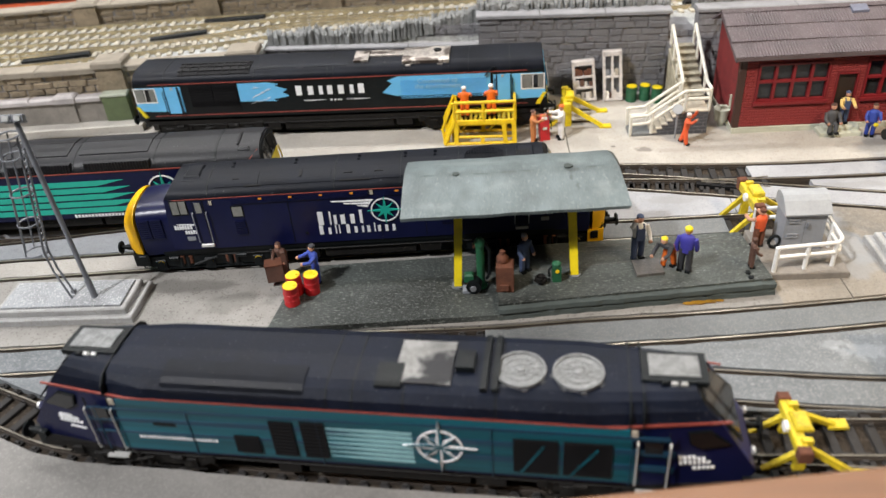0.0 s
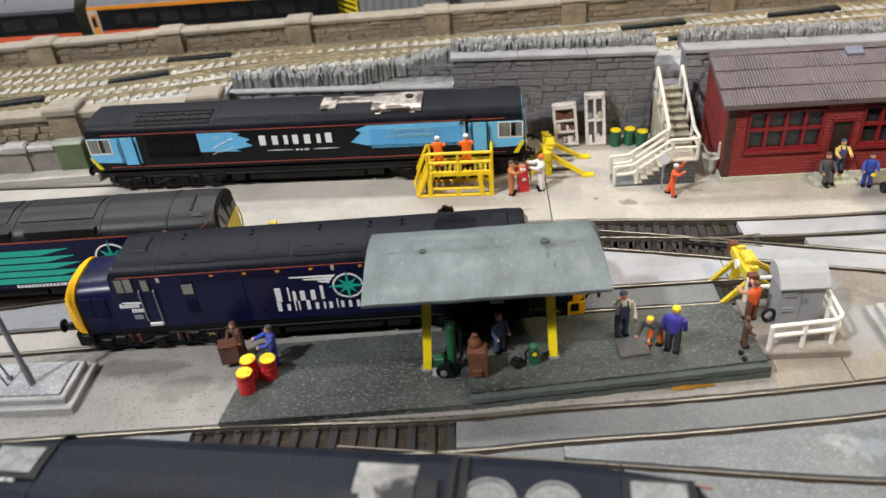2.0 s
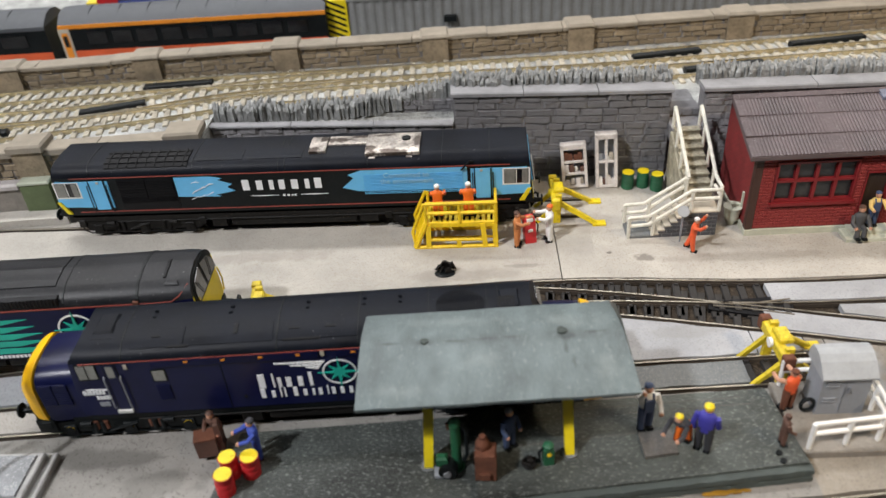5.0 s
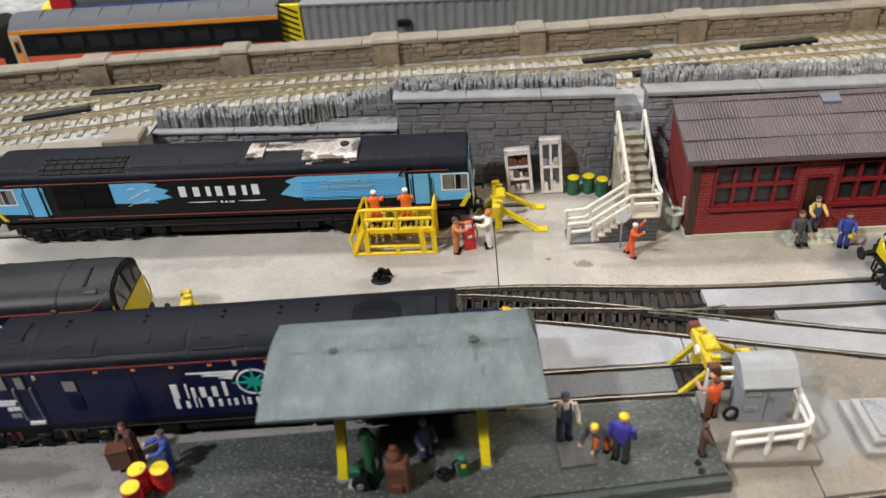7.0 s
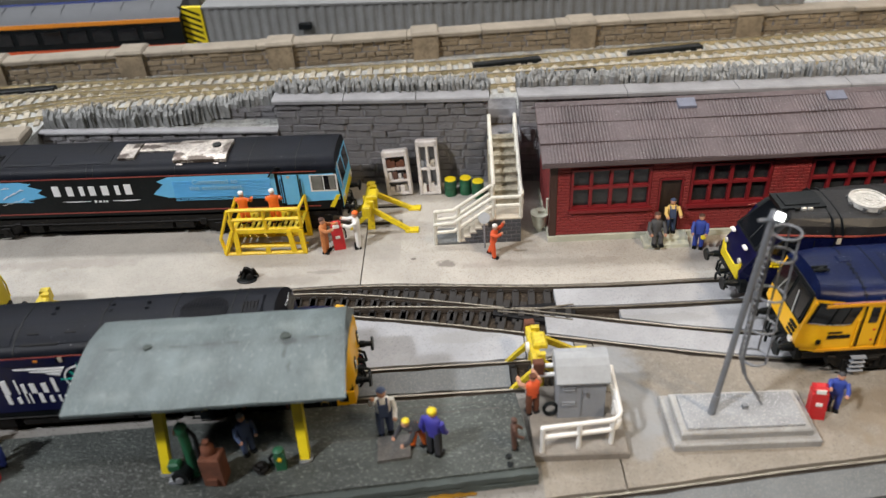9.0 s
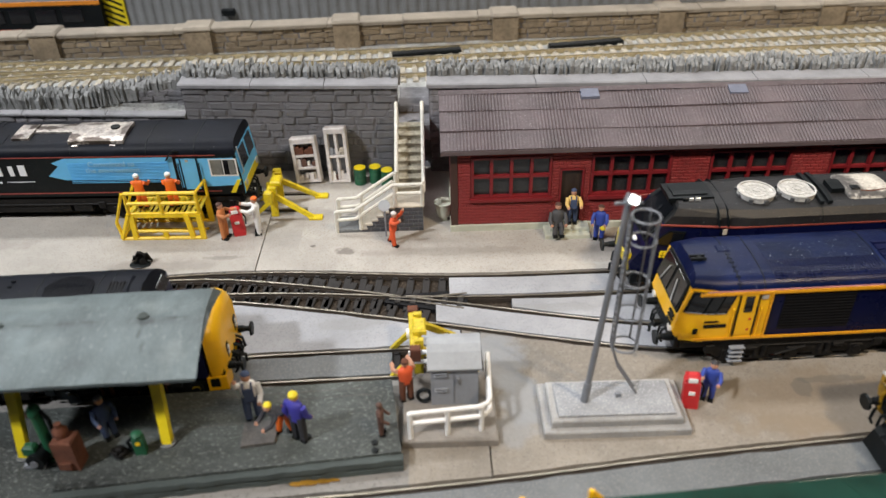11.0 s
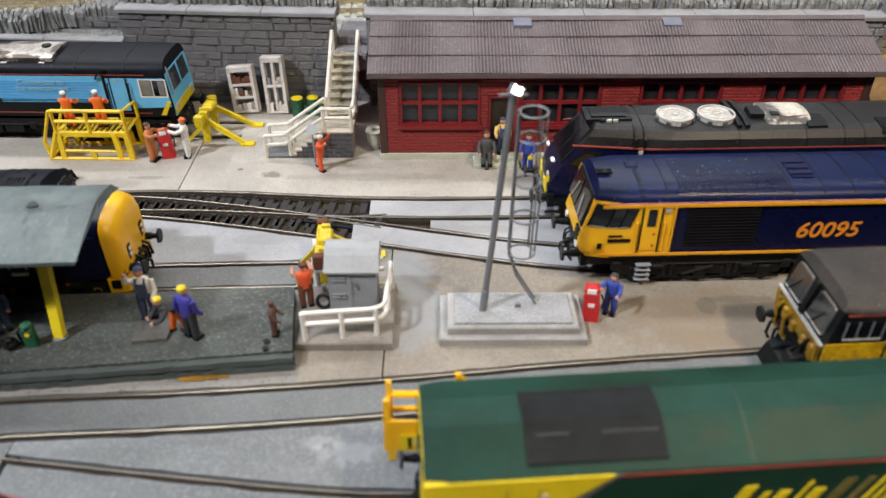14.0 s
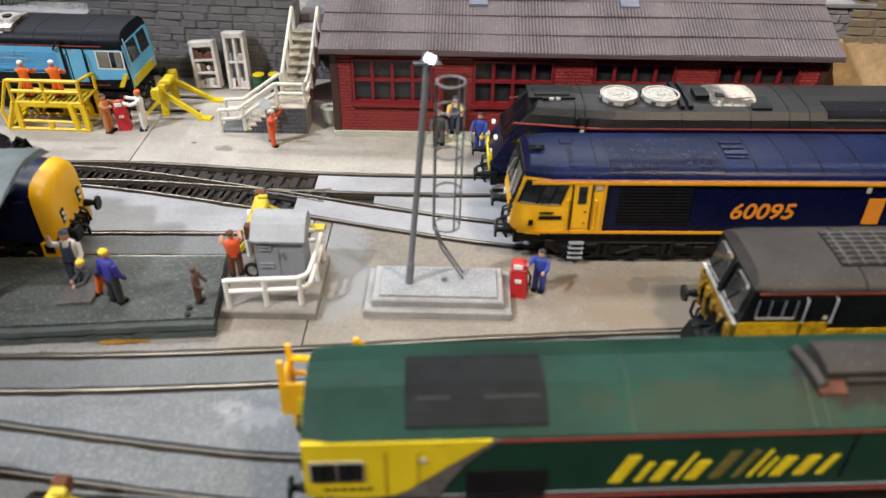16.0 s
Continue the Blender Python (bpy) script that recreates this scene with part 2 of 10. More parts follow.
FAN_DARK = mat("sooty_fan_well", (0.05, 0.052, 0.055), 0.7, vary=0.5, scale=900, bump=0.4, stain=(0.3, 0.3, 0.3), amount=0.6)
SILENCER = mat("chalky_silencer", (0.50, 0.475, 0.42), 0.75, vary=0.3, scale=420, fine=1800, bump=0.5, stain=(0.13, 0.085, 0.055), amount=0.75)
SILVER_WORN = mat("scuffed_silver", (0.48, 0.44, 0.40), 0.35, 0.6, vary=0.6, scale=420, bump=0.4, stain=(0.10, 0.065, 0.05), amount=0.9)
LIGHT_BLUE = mat("sky_blue_paint", (0.14, 0.47, 0.77), 0.45, vary=0.08, bump=0.05, amount=0.12)
AMBER_GLUE = mat("amber_glue", (0.30, 0.16, 0.02), 0.15, vary=0.3, bump=0.2, coat=0.4)
PALE_BLUE = mat("pale_blue_lettering", (0.34, 0.62, 0.78), 0.5, vary=0.05, bump=0.0)
WHITE = mat("white_paint", (0.78, 0.77, 0.74), 0.55, vary=0.06, bump=0.1, stain=(0.52, 0.48, 0.42), amount=0.25)
OFF_WHITE = mat("grubby_off_white_paint", (0.60, 0.565, 0.54), 0.6, vary=0.2, scale=500, bump=0.5, stain=(0.30, 0.24, 0.22), amount=0.5)
WHITE_MARK = mat("white_transfer", (0.80, 0.81, 0.82), 0.5, vary=0.04, bump=0.0, amount=0.1)
RAIL_CREAM = mat("thick_cream_white_paint", (0.70, 0.68, 0.60), 0.6, vary=0.14, scale=700, fine=1600, bump=0.9, stain=(0.42, 0.38, 0.30), amount=0.4)
MOSSY = mat("mossy_stained_stone_step", (0.33, 0.30, 0.225), 0.8, vary=0.5, scale=420, fine=1600, bump=0.7, stain=(0.11, 0.095, 0.055), amount=0.7)
CREAM = mat("creamy_concrete_step", (0.46, 0.41, 0.33), 0.8, vary=0.15, bump=0.2)
RED_LINE = mat("red_lining", (0.26, 0.055, 0.04), 0.5, vary=0.1, bump=0.0)
RED = mat("red_paint", (0.52, 0.018, 0.022), 0.45, vary=0.15, bump=0.15, stain=(0.25, 0.01, 0.01))
ORANGE_RED = mat("orange_red_paint", (0.62, 0.10, 0.03), 0.5, vary=0.1, bump=0.05)
ORANGE = mat("orange_paint", (0.75, 0.26, 0.02), 0.5, vary=0.08, bump=0.05)
LINE_60 = mat("amber_lining", (0.78, 0.36, 0.01), 0.45, vary=0.05, bump=0.0)
GLASS_DARK = mat("dark_glazing", (0.005, 0.006, 0.008), 0.08, vary=0.2, bump=0.0, coat=0.4)
GLASS_PALE = mat("pale_cab_glazing", (0.20, 0.20, 0.18), 0.12, vary=0.35, bump=0.0, coat=0.4)
# grey streaks in this glass colour stand in for pale reflections
GLASS_REFLECT = mat("reflection_toned_glazing", (0.045, 0.044, 0.042), 0.10, vary=0.6, scale=200, bump=0.0, coat=0.5, stretch=(1, 1, 0.3))
WINDOW_TRIM = mat("dull_window_trim", (0.20, 0.195, 0.185), 0.4, 0.4, vary=0.3, bump=0.0)
FRAME_GREY = mat("silver_window_frame", (0.60, 0.60, 0.58), 0.4, 0.4, vary=0.1, bump=0.0)
GRILLE = mat("black_grille", (0.006, 0.006, 0.007), 0.6, vary=0.3, bump=0.1, spec=0.22)
GRILLE_WORN = mat("dusty_grille_mesh", (0.019, 0.023, 0.025), 0.5, vary=0.5, scale=300, bump=0.1, stain=(0.05, 0.052, 0.05), amount=0.4, spec=0.2)
WORN_EDGE = mat("rubbed_grille_edge", (0.045, 0.048, 0.046), 0.5, vary=0.5, scale=700, bump=0.1)
GREY_LID = mat("pale_dusty_grey_lid", (0.33, 0.345, 0.36), 0.65, vary=0.14, bump=0.25, stain=(0.24, 0.25, 0.26))
GREY_PAINT = mat("mid_grey_paint", (0.25, 0.265, 0.29), 0.6, vary=0.1, bump=0.15, stain=(0.17, 0.17, 0.18))
VENT_BLUE = mat("slate_blue_vent", (0.13, 0.14, 0.19), 0.4, vary=0.25, bump=0.1)
GREY_POLE = mat("grey_metal_pole", (0.20, 0.21, 0.23), 0.5, 0.2, vary=0.15, bump=0.15)
PAD_BROWN = mat("grimy_concrete_pad", (0.22, 0.20, 0.175), 0.8, vary=0.3, scale=140, bump=0.3, stain=(0.12, 0.10, 0.08), amount=0.5)
COVER = mat("scratched_inspection_cover", (0.085, 0.08, 0.074), 0.6, vary=0.35, scale=240, fine=2200, bump=0.7, stain=(0.24, 0.22, 0.20), amount=0.5)
PLINTH_TOP = mat("gritty_plinth_top", (0.30, 0.31, 0.325), 0.65, vary=0.3, scale=120, fine=1800, bump=0.8, stain=(0.16, 0.16, 0.16), amount=0.5, fleck=((0.58, 0.58, 0.58), 1400.0, 0.58, 0.6))
GREY_PAD = mat("grey_plinth", (0.34, 0.338, 0.33), 0.8, vary=0.3, scale=110, fine=1500, bump=0.5, stain=(0.22, 0.185, 0.14), amount=0.5,  fleck=((0.5, 0.5, 0.49), 1700.0, 0.62, 0.4))
STONE = mat("dark_grey_stone", (0.230, 0.225, 0.236), 0.75, vary=0.35, scale=500, fine=1500, bump=1.0, stain=(0.14, 0.135, 0.14), amount=0.55, fleck=((0.2, 0.195, 0.2), 800.0, 0.6, 0.5))
MORTAR = mat("black_mortar", (0.175, 0.170, 0.178), 0.9, vary=0.2, bump=0.3)
COPING = mat("grey_coping", (0.25, 0.25, 0.26), 0.8, vary=0.18, bump=0.4, stain=(0.3, 0.29, 0.29))
SLATE = mat("ragged_grey_slate", (0.25, 0.255, 0.25), 0.85, vary=0.4, scale=700, bump=0.7, stain=(0.07, 0.075, 0.08), amount=0.6)
BROWN_STONE = mat("brown_sandstone", (0.265, 0.21, 0.14), 0.85, vary=0.35, scale=240, fine=900, bump=0.6, stain=(0.075, 0.06, 0.045), amount=0.6)
BROWN_COPING = mat("sandstone_coping", (0.27, 0.235, 0.185), 0.85, vary=0.2, scale=200, bump=0.4, stain=(0.25, 0.2, 0.15))
SHED_ROOF = mat("purple_brown_corrugated_sheet", (0.092, 0.070, 0.075), 0.55, vary=0.3, scale=160, bump=0.2, stain=(0.26, 0.235, 0.235), amount=0.3,  fleck=((0.42, 0.4, 0.4), 1300.0, 0.67, 0.6))
EAVE = mat("mauve_brown_eave", (0.105, 0.078, 0.080), 0.6, vary=0.2, bump=0.15)
CORNER_BROWN = mat("dark_brown_post", (0.050, 0.022, 0.016), 0.55, vary=0.3, scale=300, bump=0.3, stretch=(1, 1, 0.15))
GLASS_SHED = mat("dusty_grey_glazing", (0.022, 0.023, 0.024), 0.2, vary=0.3, scale=200, bump=0.0, stain=(0.06, 0.06, 0.058), amount=0.4)
DOOR_BROWN = mat("dark_brown_door", (0.030, 0.018, 0.012), 0.5, vary=0.3, scale=300, bump=0.2, stretch=(1, 1, 0.2))
PLINTH_PALE = mat("pale_grey_green_plinth", (0.47, 0.48, 0.39), 0.75, vary=0.18, bump=0.3, stain=(0.30, 0.28, 0.22))
SHED_FRAME = mat("maroon_window_frame", (0.18, 0.010, 0.013), 0.5, vary=0.12, bump=0.1)
CORR_GREY = mat("grey_corrugated_cladding", (0.20, 0.205, 0.205), 0.6, vary=0.12, bump=0.1)
CANVAS_PALE = mat("pale_green_lid", (0.36, 0.38, 0.30), 0.7, vary=0.2)
WALL_CAP = mat("pale_mauve_coping", (0.42, 0.39, 0.38), 0.85, vary=0.2, scale=200, bump=0.4, stain=(0.26, 0.23, 0.21), amount=0.4)
CANVAS = mat("olive_green_cabinet", (0.10, 0.13, 0.06), 0.7, vary=0.2)
WOOD = mat("varnished_pine_fascia", (0.24, 0.115, 0.055), 0.45, vary=0.25, scale=60, fine=240, bump=0.1, stain=(0.24, 0.10, 0.035), amount=0.4, stretch=(0.15, 1, 1))
SKIN = mat("flesh_tone_paint", (0.52, 0.27, 0.17), 0.6, vary=0.1, bump=0.1)
DENIM = mat("denim_blue_paint", (0.05, 0.075, 0.15), 0.7, vary=0.2, bump=0.2)
BLUE_FIG = mat("royal_blue_overall", (0.03, 0.06, 0.32), 0.6, vary=0.15, bump=0.2)
VIOLET_FIG = mat("violet_blue_coat", (0.045, 0.04, 0.30), 0.6, vary=0.15, bump=0.2)
HIVIS = mat("hi_vis_orange", (0.80, 0.15, 0.012), 0.55, vary=0.12, bump=0.2)
RED_FIG = mat("red_orange_overall", (0.66, 0.095, 0.025), 0.6, vary=0.25, bump=0.3, stain=(0.30, 0.05, 0.02))
TAN_FIG = mat("tan_orange_cloth_paint", (0.52, 0.19, 0.06), 0.65, vary=0.3, bump=0.3, stain=(0.25, 0.10, 0.04))
TAN_SHIRT = mat("straw_yellow_shirt_paint", (0.72, 0.50, 0.16), 0.6, vary=0.15, bump=0.2)
BROWN_FIG = mat("brown_figure_paint", (0.10, 0.05, 0.035), 0.65, vary=0.3, bump=0.3)
GREEN_PUMP = mat("dark_green_pump_paint", (0.015, 0.10, 0.045), 0.5, vary=0.25, bump=0.3, stain=(0.01, 0.04, 0.02))
DARK_FIG = mat("dark_grey_cloth_paint", (0.035, 0.035, 0.04), 0.7, vary=0.2, bump=0.2)
SUIT_FIG = mat("grey_suit_paint", (0.075, 0.075, 0.078), 0.7, vary=0.25, bump=0.2)
LAMP_GLOW = mat("lit_lamp_lens", (1.0, 0.97, 0.9), 0.3, vary=0.0, bump=0.0, emit=14.0)
HALL = mat("hall_plaster", (0.16, 0.155, 0.15), 0.9, vary=0.08, scale=4, fine=60, bump=0.05)
HALL_FLOOR = mat("hall_floor_boards", (0.25, 0.18, 0.12), 0.6, vary=0.2, scale=6, fine=40, bump=0.05)
EARTH_DARK = mat("dark_brown_rubble", (0.12, 0.095, 0.065), 0.95, vary=0.4, scale=500, bump=0.8, stain=(0.25, 0.23, 0.2))
SAND = mat("sandy_ground", (0.40, 0.27, 0.14), 0.95, vary=0.35, scale=200, bump=0.7, stain=(0.16, 0.17, 0.12), amount=0.6)
EARTH = mat("brown_earth", (0.30, 0.19, 0.10), 0.95, vary=0.3, scale=200, bump=0.6)


def blot(m, colour, spots, rough=None, wild=0.9, grain=90.0, soft=0.38):
    """Soiled or tinted patches, some of them painted shade, of uneven outline: (x, y, half length, half width,
    strength) in the thing's own metres.
    """
    N, K = m.node_tree.nodes, m.node_tree.links
    b = N["Principled BSDF"]
    tc = N.new("ShaderNodeTexCoord")
    n = N.new("ShaderNodeTexNoise")
    n.inputs["Scale"].default_value, n.inputs["Detail"].default_value = grain, 6
    K.new(tc.outputs["Object"], n.inputs["Vector"])
    for x, y, rx, ry, strength in spots:
        mp = N.new("ShaderNodeMapping")
        mp.inputs["Location"].default_value = (-x / rx, -y / ry, 0)
        mp.inputs["Scale"].default_value = (1 / rx, 1 / ry, 0)
        K.new(tc.outputs["Object"], mp.inputs["Vector"])
        ln = N.new("ShaderNodeVectorMath")
        ln.operation = "LENGTH"
        K.new(mp.outputs["Vector"], ln.inputs[0])
        ad = N.new("ShaderNodeMath")
        ad.operation = "MULTIPLY_ADD"
        ad.inputs[1].default_value = wild * 2
        K.new(n.outputs["Fac"], ad.inputs[0])
        K.new(ln.outputs["Value"], ad.inputs[2])
        mr = N.new("ShaderNodeMapRange")
        mr.inputs["From Min"].default_value, mr.inputs["From Max"].default_value = wild + 1.0, wild + 1.0 - soft
        mr.inputs["To Max"].default_value = strength
        K.new(ad.outputs[0], mr.inputs["Value"])
        mx = N.new("ShaderNodeMixRGB")
        mx.inputs["Color2"].default_value = rgb(colour)
        old = b.inputs["Base Color"].links[0].from_socket
        K.new(mr.outputs["Result"], mx.inputs["Fac"])
        K.new(old, mx.inputs["Color1"])
        K.new(mx.outputs["Color"], b.inputs["Base Color"])
        if rough is not None:
            rx_ = N.new("ShaderNodeMapRange")
            rx_.inputs["To Min"].default_value, rx_.inputs["To Max"].default_value = 0.8, rough
            K.new(mr.outputs["Result"], rx_.inputs["Value"])
            K.new(rx_.outputs["Result"], b.inputs["Roughness"])
    return m


blot(CONCRETE_BUFF, (0.17, 0.165, 0.15), [(0.309, 0.354, 0.011, 0.004, 0.55)])
# cool bluish shade west of the lamp tower, painted into the concrete colour
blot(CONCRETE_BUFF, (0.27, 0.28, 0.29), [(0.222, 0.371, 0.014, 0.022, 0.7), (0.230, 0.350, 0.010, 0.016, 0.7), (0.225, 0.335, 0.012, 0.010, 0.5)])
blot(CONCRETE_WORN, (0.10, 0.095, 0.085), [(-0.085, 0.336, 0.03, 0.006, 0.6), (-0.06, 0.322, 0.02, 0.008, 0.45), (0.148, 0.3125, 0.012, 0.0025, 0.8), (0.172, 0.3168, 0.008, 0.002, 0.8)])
blot(CONCRETE_WORN, (0.30, 0.18, 0.08), [(0.16, 0.315, 0.012, 0.0016, 0.8)])
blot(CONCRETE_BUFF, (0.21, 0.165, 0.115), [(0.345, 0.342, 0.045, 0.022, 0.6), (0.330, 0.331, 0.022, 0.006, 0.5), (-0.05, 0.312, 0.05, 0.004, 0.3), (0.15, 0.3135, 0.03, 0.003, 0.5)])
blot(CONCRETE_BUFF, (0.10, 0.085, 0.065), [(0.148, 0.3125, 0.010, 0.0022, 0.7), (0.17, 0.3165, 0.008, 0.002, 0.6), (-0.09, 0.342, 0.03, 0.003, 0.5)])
blot(CONCRETE_BUFF, (0.13, 0.12, 0.105), [(0.3415, 0.3508, 0.0042, 0.0052, 0.6), (0.355, 0.3548, 0.014, 0.0022, 0.55)], wild=0.6, grain=200, soft=0.12)
blot(CONCRETE_FRONT, (0.36, 0.38, 0.40), [(0.206, 0.2785, 0.012, 0.005, 0.35), (0.197, 0.283, 0.006, 0.003, 0.3)], rough=0.2, wild=1.1, grain=240)
blot(CONCRETE_FRONT, (0.12, 0.125, 0.125), [(0.16, 0.283, 0.018, 0.002, 0.5), (0.13, 0.279, 0.03, 0.003, 0.35), (0.25, 0.29, 0.03, 0.004, 0.35)])
blot(CONCRETE_WARM, (0.13, 0.115, 0.10), [(0.152, 0.4545, 0.006, 0.0035, 0.7), (0.135, 0.4600, 0.0014, 0.0012, 0.9), (0.149, 0.4980, 0.0016, 0.0014, 0.9), (0.110, 0.4930, 0.014, 0.006, 0.45), (0.09, 0.452, 0.012, 0.002, 0.4)], wild=0.8, grain=260)
blot(SILVER_WORN, (0.045, 0.028, 0.020), [(0.0150, -0.0090, 0.004, 0.003, 0.9), (0.0195, 0.0020, 0.003, 0.004, 0.9), (0.028, 0.0010, 0.008, 0.003, 0.9), (0.039, 0.0050, 0.005, 0.002, 0.9), (0.0455, -0.011, 0.004, 0.004, 0.9), (0.058, -0.0135, 0.010, 0.003, 0.9), (0.0705, -0.004, 0.003, 0.008, 0.8), (0.052, 0.003, 0.006, 0.002, 0.7)], wild=0.9, grain=420)
blot(SILENCER, (0.05, 0.047, 0.046), [(-0.0265, 0.000, 0.0045, 0.011, 0.7), (-0.0185, -0.0085, 0.009, 0.0020, 0.7), (-0.027, -0.006, 0.006, 0.005, 0.8), (-0.029, 0.003, 0.004, 0.008, 0.7), (-0.021, -0.008, 0.006, 0.0022, 0.8), (-0.014, -0.009, 0.004, 0.0016, 0.6)], wild=0.9, grain=420)
blot(SILVER_SOOT, (0.02, 0.02, 0.022), [(0.026, -0.004, 0.010, 0.008, 1.0), (0.020, -0.011, 0.008, 0.004, 1.0), (-0.026, -0.004, 0.010, 0.008, 1.0)], wild=0.8, grain=200)
blot(ROOF_GREEN, (0.055, 0.045, 0.022), [(-0.02, -0.012, 0.05, 0.007, 0.25), (0.06, -0.013, 0.03, 0.006, 0.3)], wild=1.2)
blot(ROOF_GREEN, (0.018, 0.014, 0.014), [(0.012, -0.004, 0.016, 0.010, 0.9), (0.045, -0.006, 0.03, 0.009, 0.9)], wild=1.0, grain=160)
blot(CANOPY, (0.040, 0.050, 0.048), [(0.0475, 0.3385, 0.0030, 0.0016, 0.85), (0.0580, 0.3388, 0.0050, 0.0009, 0.6), (0.0690, 0.3392, 0.0050, 0.0008, 0.6), (0.0790, 0.3396, 0.0045, 0.0008, 0.6), (0.0975, 0.3395, 0.0034, 0.0024, 0.9), (0.1070, 0.3410, 0.0060, 0.0010, 0.7), (0.0350, 0.3382, 0.0050, 0.0009, 0.6), (0.0968, 0.3340, 0.0011, 0.0040, 0.6), (0.0990, 0.3285, 0.0013, 0.0030, 0.5)], wild=0.8, grain=420, soft=0.7)
blot(CANOPY, (0.070, 0.085, 0.087), [(0.064, 0.3390, 0.034, 0.0036, 0.5), (0.100, 0.3400, 0.018, 0.0040, 0.5), (0.030, 0.333, 0.006, 0.014, 0.4), (0.080, 0.322, 0.010, 0.006, 0.35), (0.052, 0.326, 0.006, 0.009, 0.35)], wild=0.9, grain=160, soft=0.9)
blot(CANOPY, (0.27, 0.31, 0.30), [(0.060, 0.350, 0.030, 0.004, 0.35), (0.100, 0.348, 0.014, 0.005, 0.4), (0.066, 0.330, 0.010, 0.004, 0.3), (0.110, 0.325, 0.005, 0.008, 0.35), (0.040, 0.318, 0.012, 0.003, 0.3)], wild=1.0, grain=180, soft=0.9)
blot(CONCRETE_WARM, (0.20, 0.175, 0.15), [(0.06, 0.446, 0.03, 0.006, 0.35), (0.20, 0.452, 0.05, 0.004, 0.3), (0.13, 0.487, 0.02, 0.01, 0.3), (0.28, 0.447, 0.02, 0.008, 0.4), (-0.05, 0.47, 0.05, 0.006, 0.35)])
blot(CONCRETE_PALE, (0.22, 0.22, 0.21), [(0.16, 0.398, 0.02, 0.005, 0.4), (0.25, 0.405, 0.03, 0.004, 0.35), (0.08, 0.395, 0.03, 0.006, 0.3)])


def brick_mat(name, c1, c2, mortar, bw, bh):
    m = bpy.data.materials.new(name)
    m.use_nodes = True
    N, K = m.node_tree.nodes, m.node_tree.links
    b = N["Principled BSDF"]
    tc = N.new("ShaderNodeTexCoord")
    sep = N.new("ShaderNodeSeparateXYZ")
    add = N.new("ShaderNodeMath")
    com = N.new("ShaderNodeCombineXYZ")
    K.new(tc.outputs["Object"], sep.inputs[0])
    K.new(sep.outputs["X"], add.inputs[0])
    K.new(sep.outputs["Y"], add.inputs[1])
    K.new(add.outputs[0], com.inputs["X"])
    K.new(sep.outputs["Z"], com.inputs["Y"])
    br = N.new("ShaderNodeTexBrick")
    br.inputs["Color1"].default_value, br.inputs["Color2"].default_value, br.inputs["Mortar"].default_value = rgb(c1), rgb(c2), rgb(mortar)
    br.inputs["Scale"].default_value, br.inputs["Brick Width"].default_value, br.inputs["Row Height"].default_value = 1.0, bw, bh
    br.inputs["Mortar Size"].default_value = bh * 0.13
    K.new(com.outputs[0], br.inputs["Vector"])
    n = N.new("ShaderNodeTexNoise")
    n.inputs["Scale"].default_value = 130
    K.new(tc.outputs["Object"], n.inputs["Vector"])
    mx = N.new("ShaderNodeMixRGB")
    mx.blend_type, mx.inputs["Fac"].default_value = "MULTIPLY", 0.6
    rp = N.new("ShaderNodeMapRange")
    rp.inputs["To Min"].default_value, rp.inputs["To Max"].default_value = 0.5, 1.5
    K.new(n.outputs["Fac"], rp.inputs["Value"])
    K.new(br.outputs["Color"], mx.inputs["Color1"])
    K.new(rp.outputs["Result"], mx.inputs["Color2"])
    K.new(mx.outputs["Color"], b.inputs["Base Color"])
    bp = N.new("ShaderNodeBump")
    bp.inputs["Strength"].default_value, bp.inputs["Distance"].default_value, bp.invert = 0.8, 0.0004, True
    K.new(br.outputs["Fac"], bp.inputs["Height"])
    K.new(bp.outputs["Normal"], b.inputs["Normal"])
    b.inputs["Roughness"].default_value = 0.75
    return m


RED_PIECE = mat("red_brick", (0.235, 0.023, 0.022), 0.6, vary=0.32, scale=420, fine=1600, bump=0.4, stain=(0.30, 0.075, 0.06), amount=0.35)
RED_MORTAR = mat("dark_red_mortar", (0.150, 0.016, 0.017), 0.85, vary=0.25, bump=0.3)
BLUE_PIECE = mat("blue_grey_brick_face", (0.070, 0.073, 0.083), 0.7, vary=0.4, scale=500, fine=1600, bump=0.5, stain=(0.16, 0.16, 0.165), amount=0.4)
PALE_MORTAR = mat("pale_grey_mortar", (0.22, 0.22, 0.225), 0.85, vary=0.3, bump=0.4)
RED_BRICK = brick_mat("red_brick_walling", (0.245, 0.026, 0.024), (0.20, 0.018, 0.019), (0.10, 0.012, 0.013), 0.0042, 0.0017)


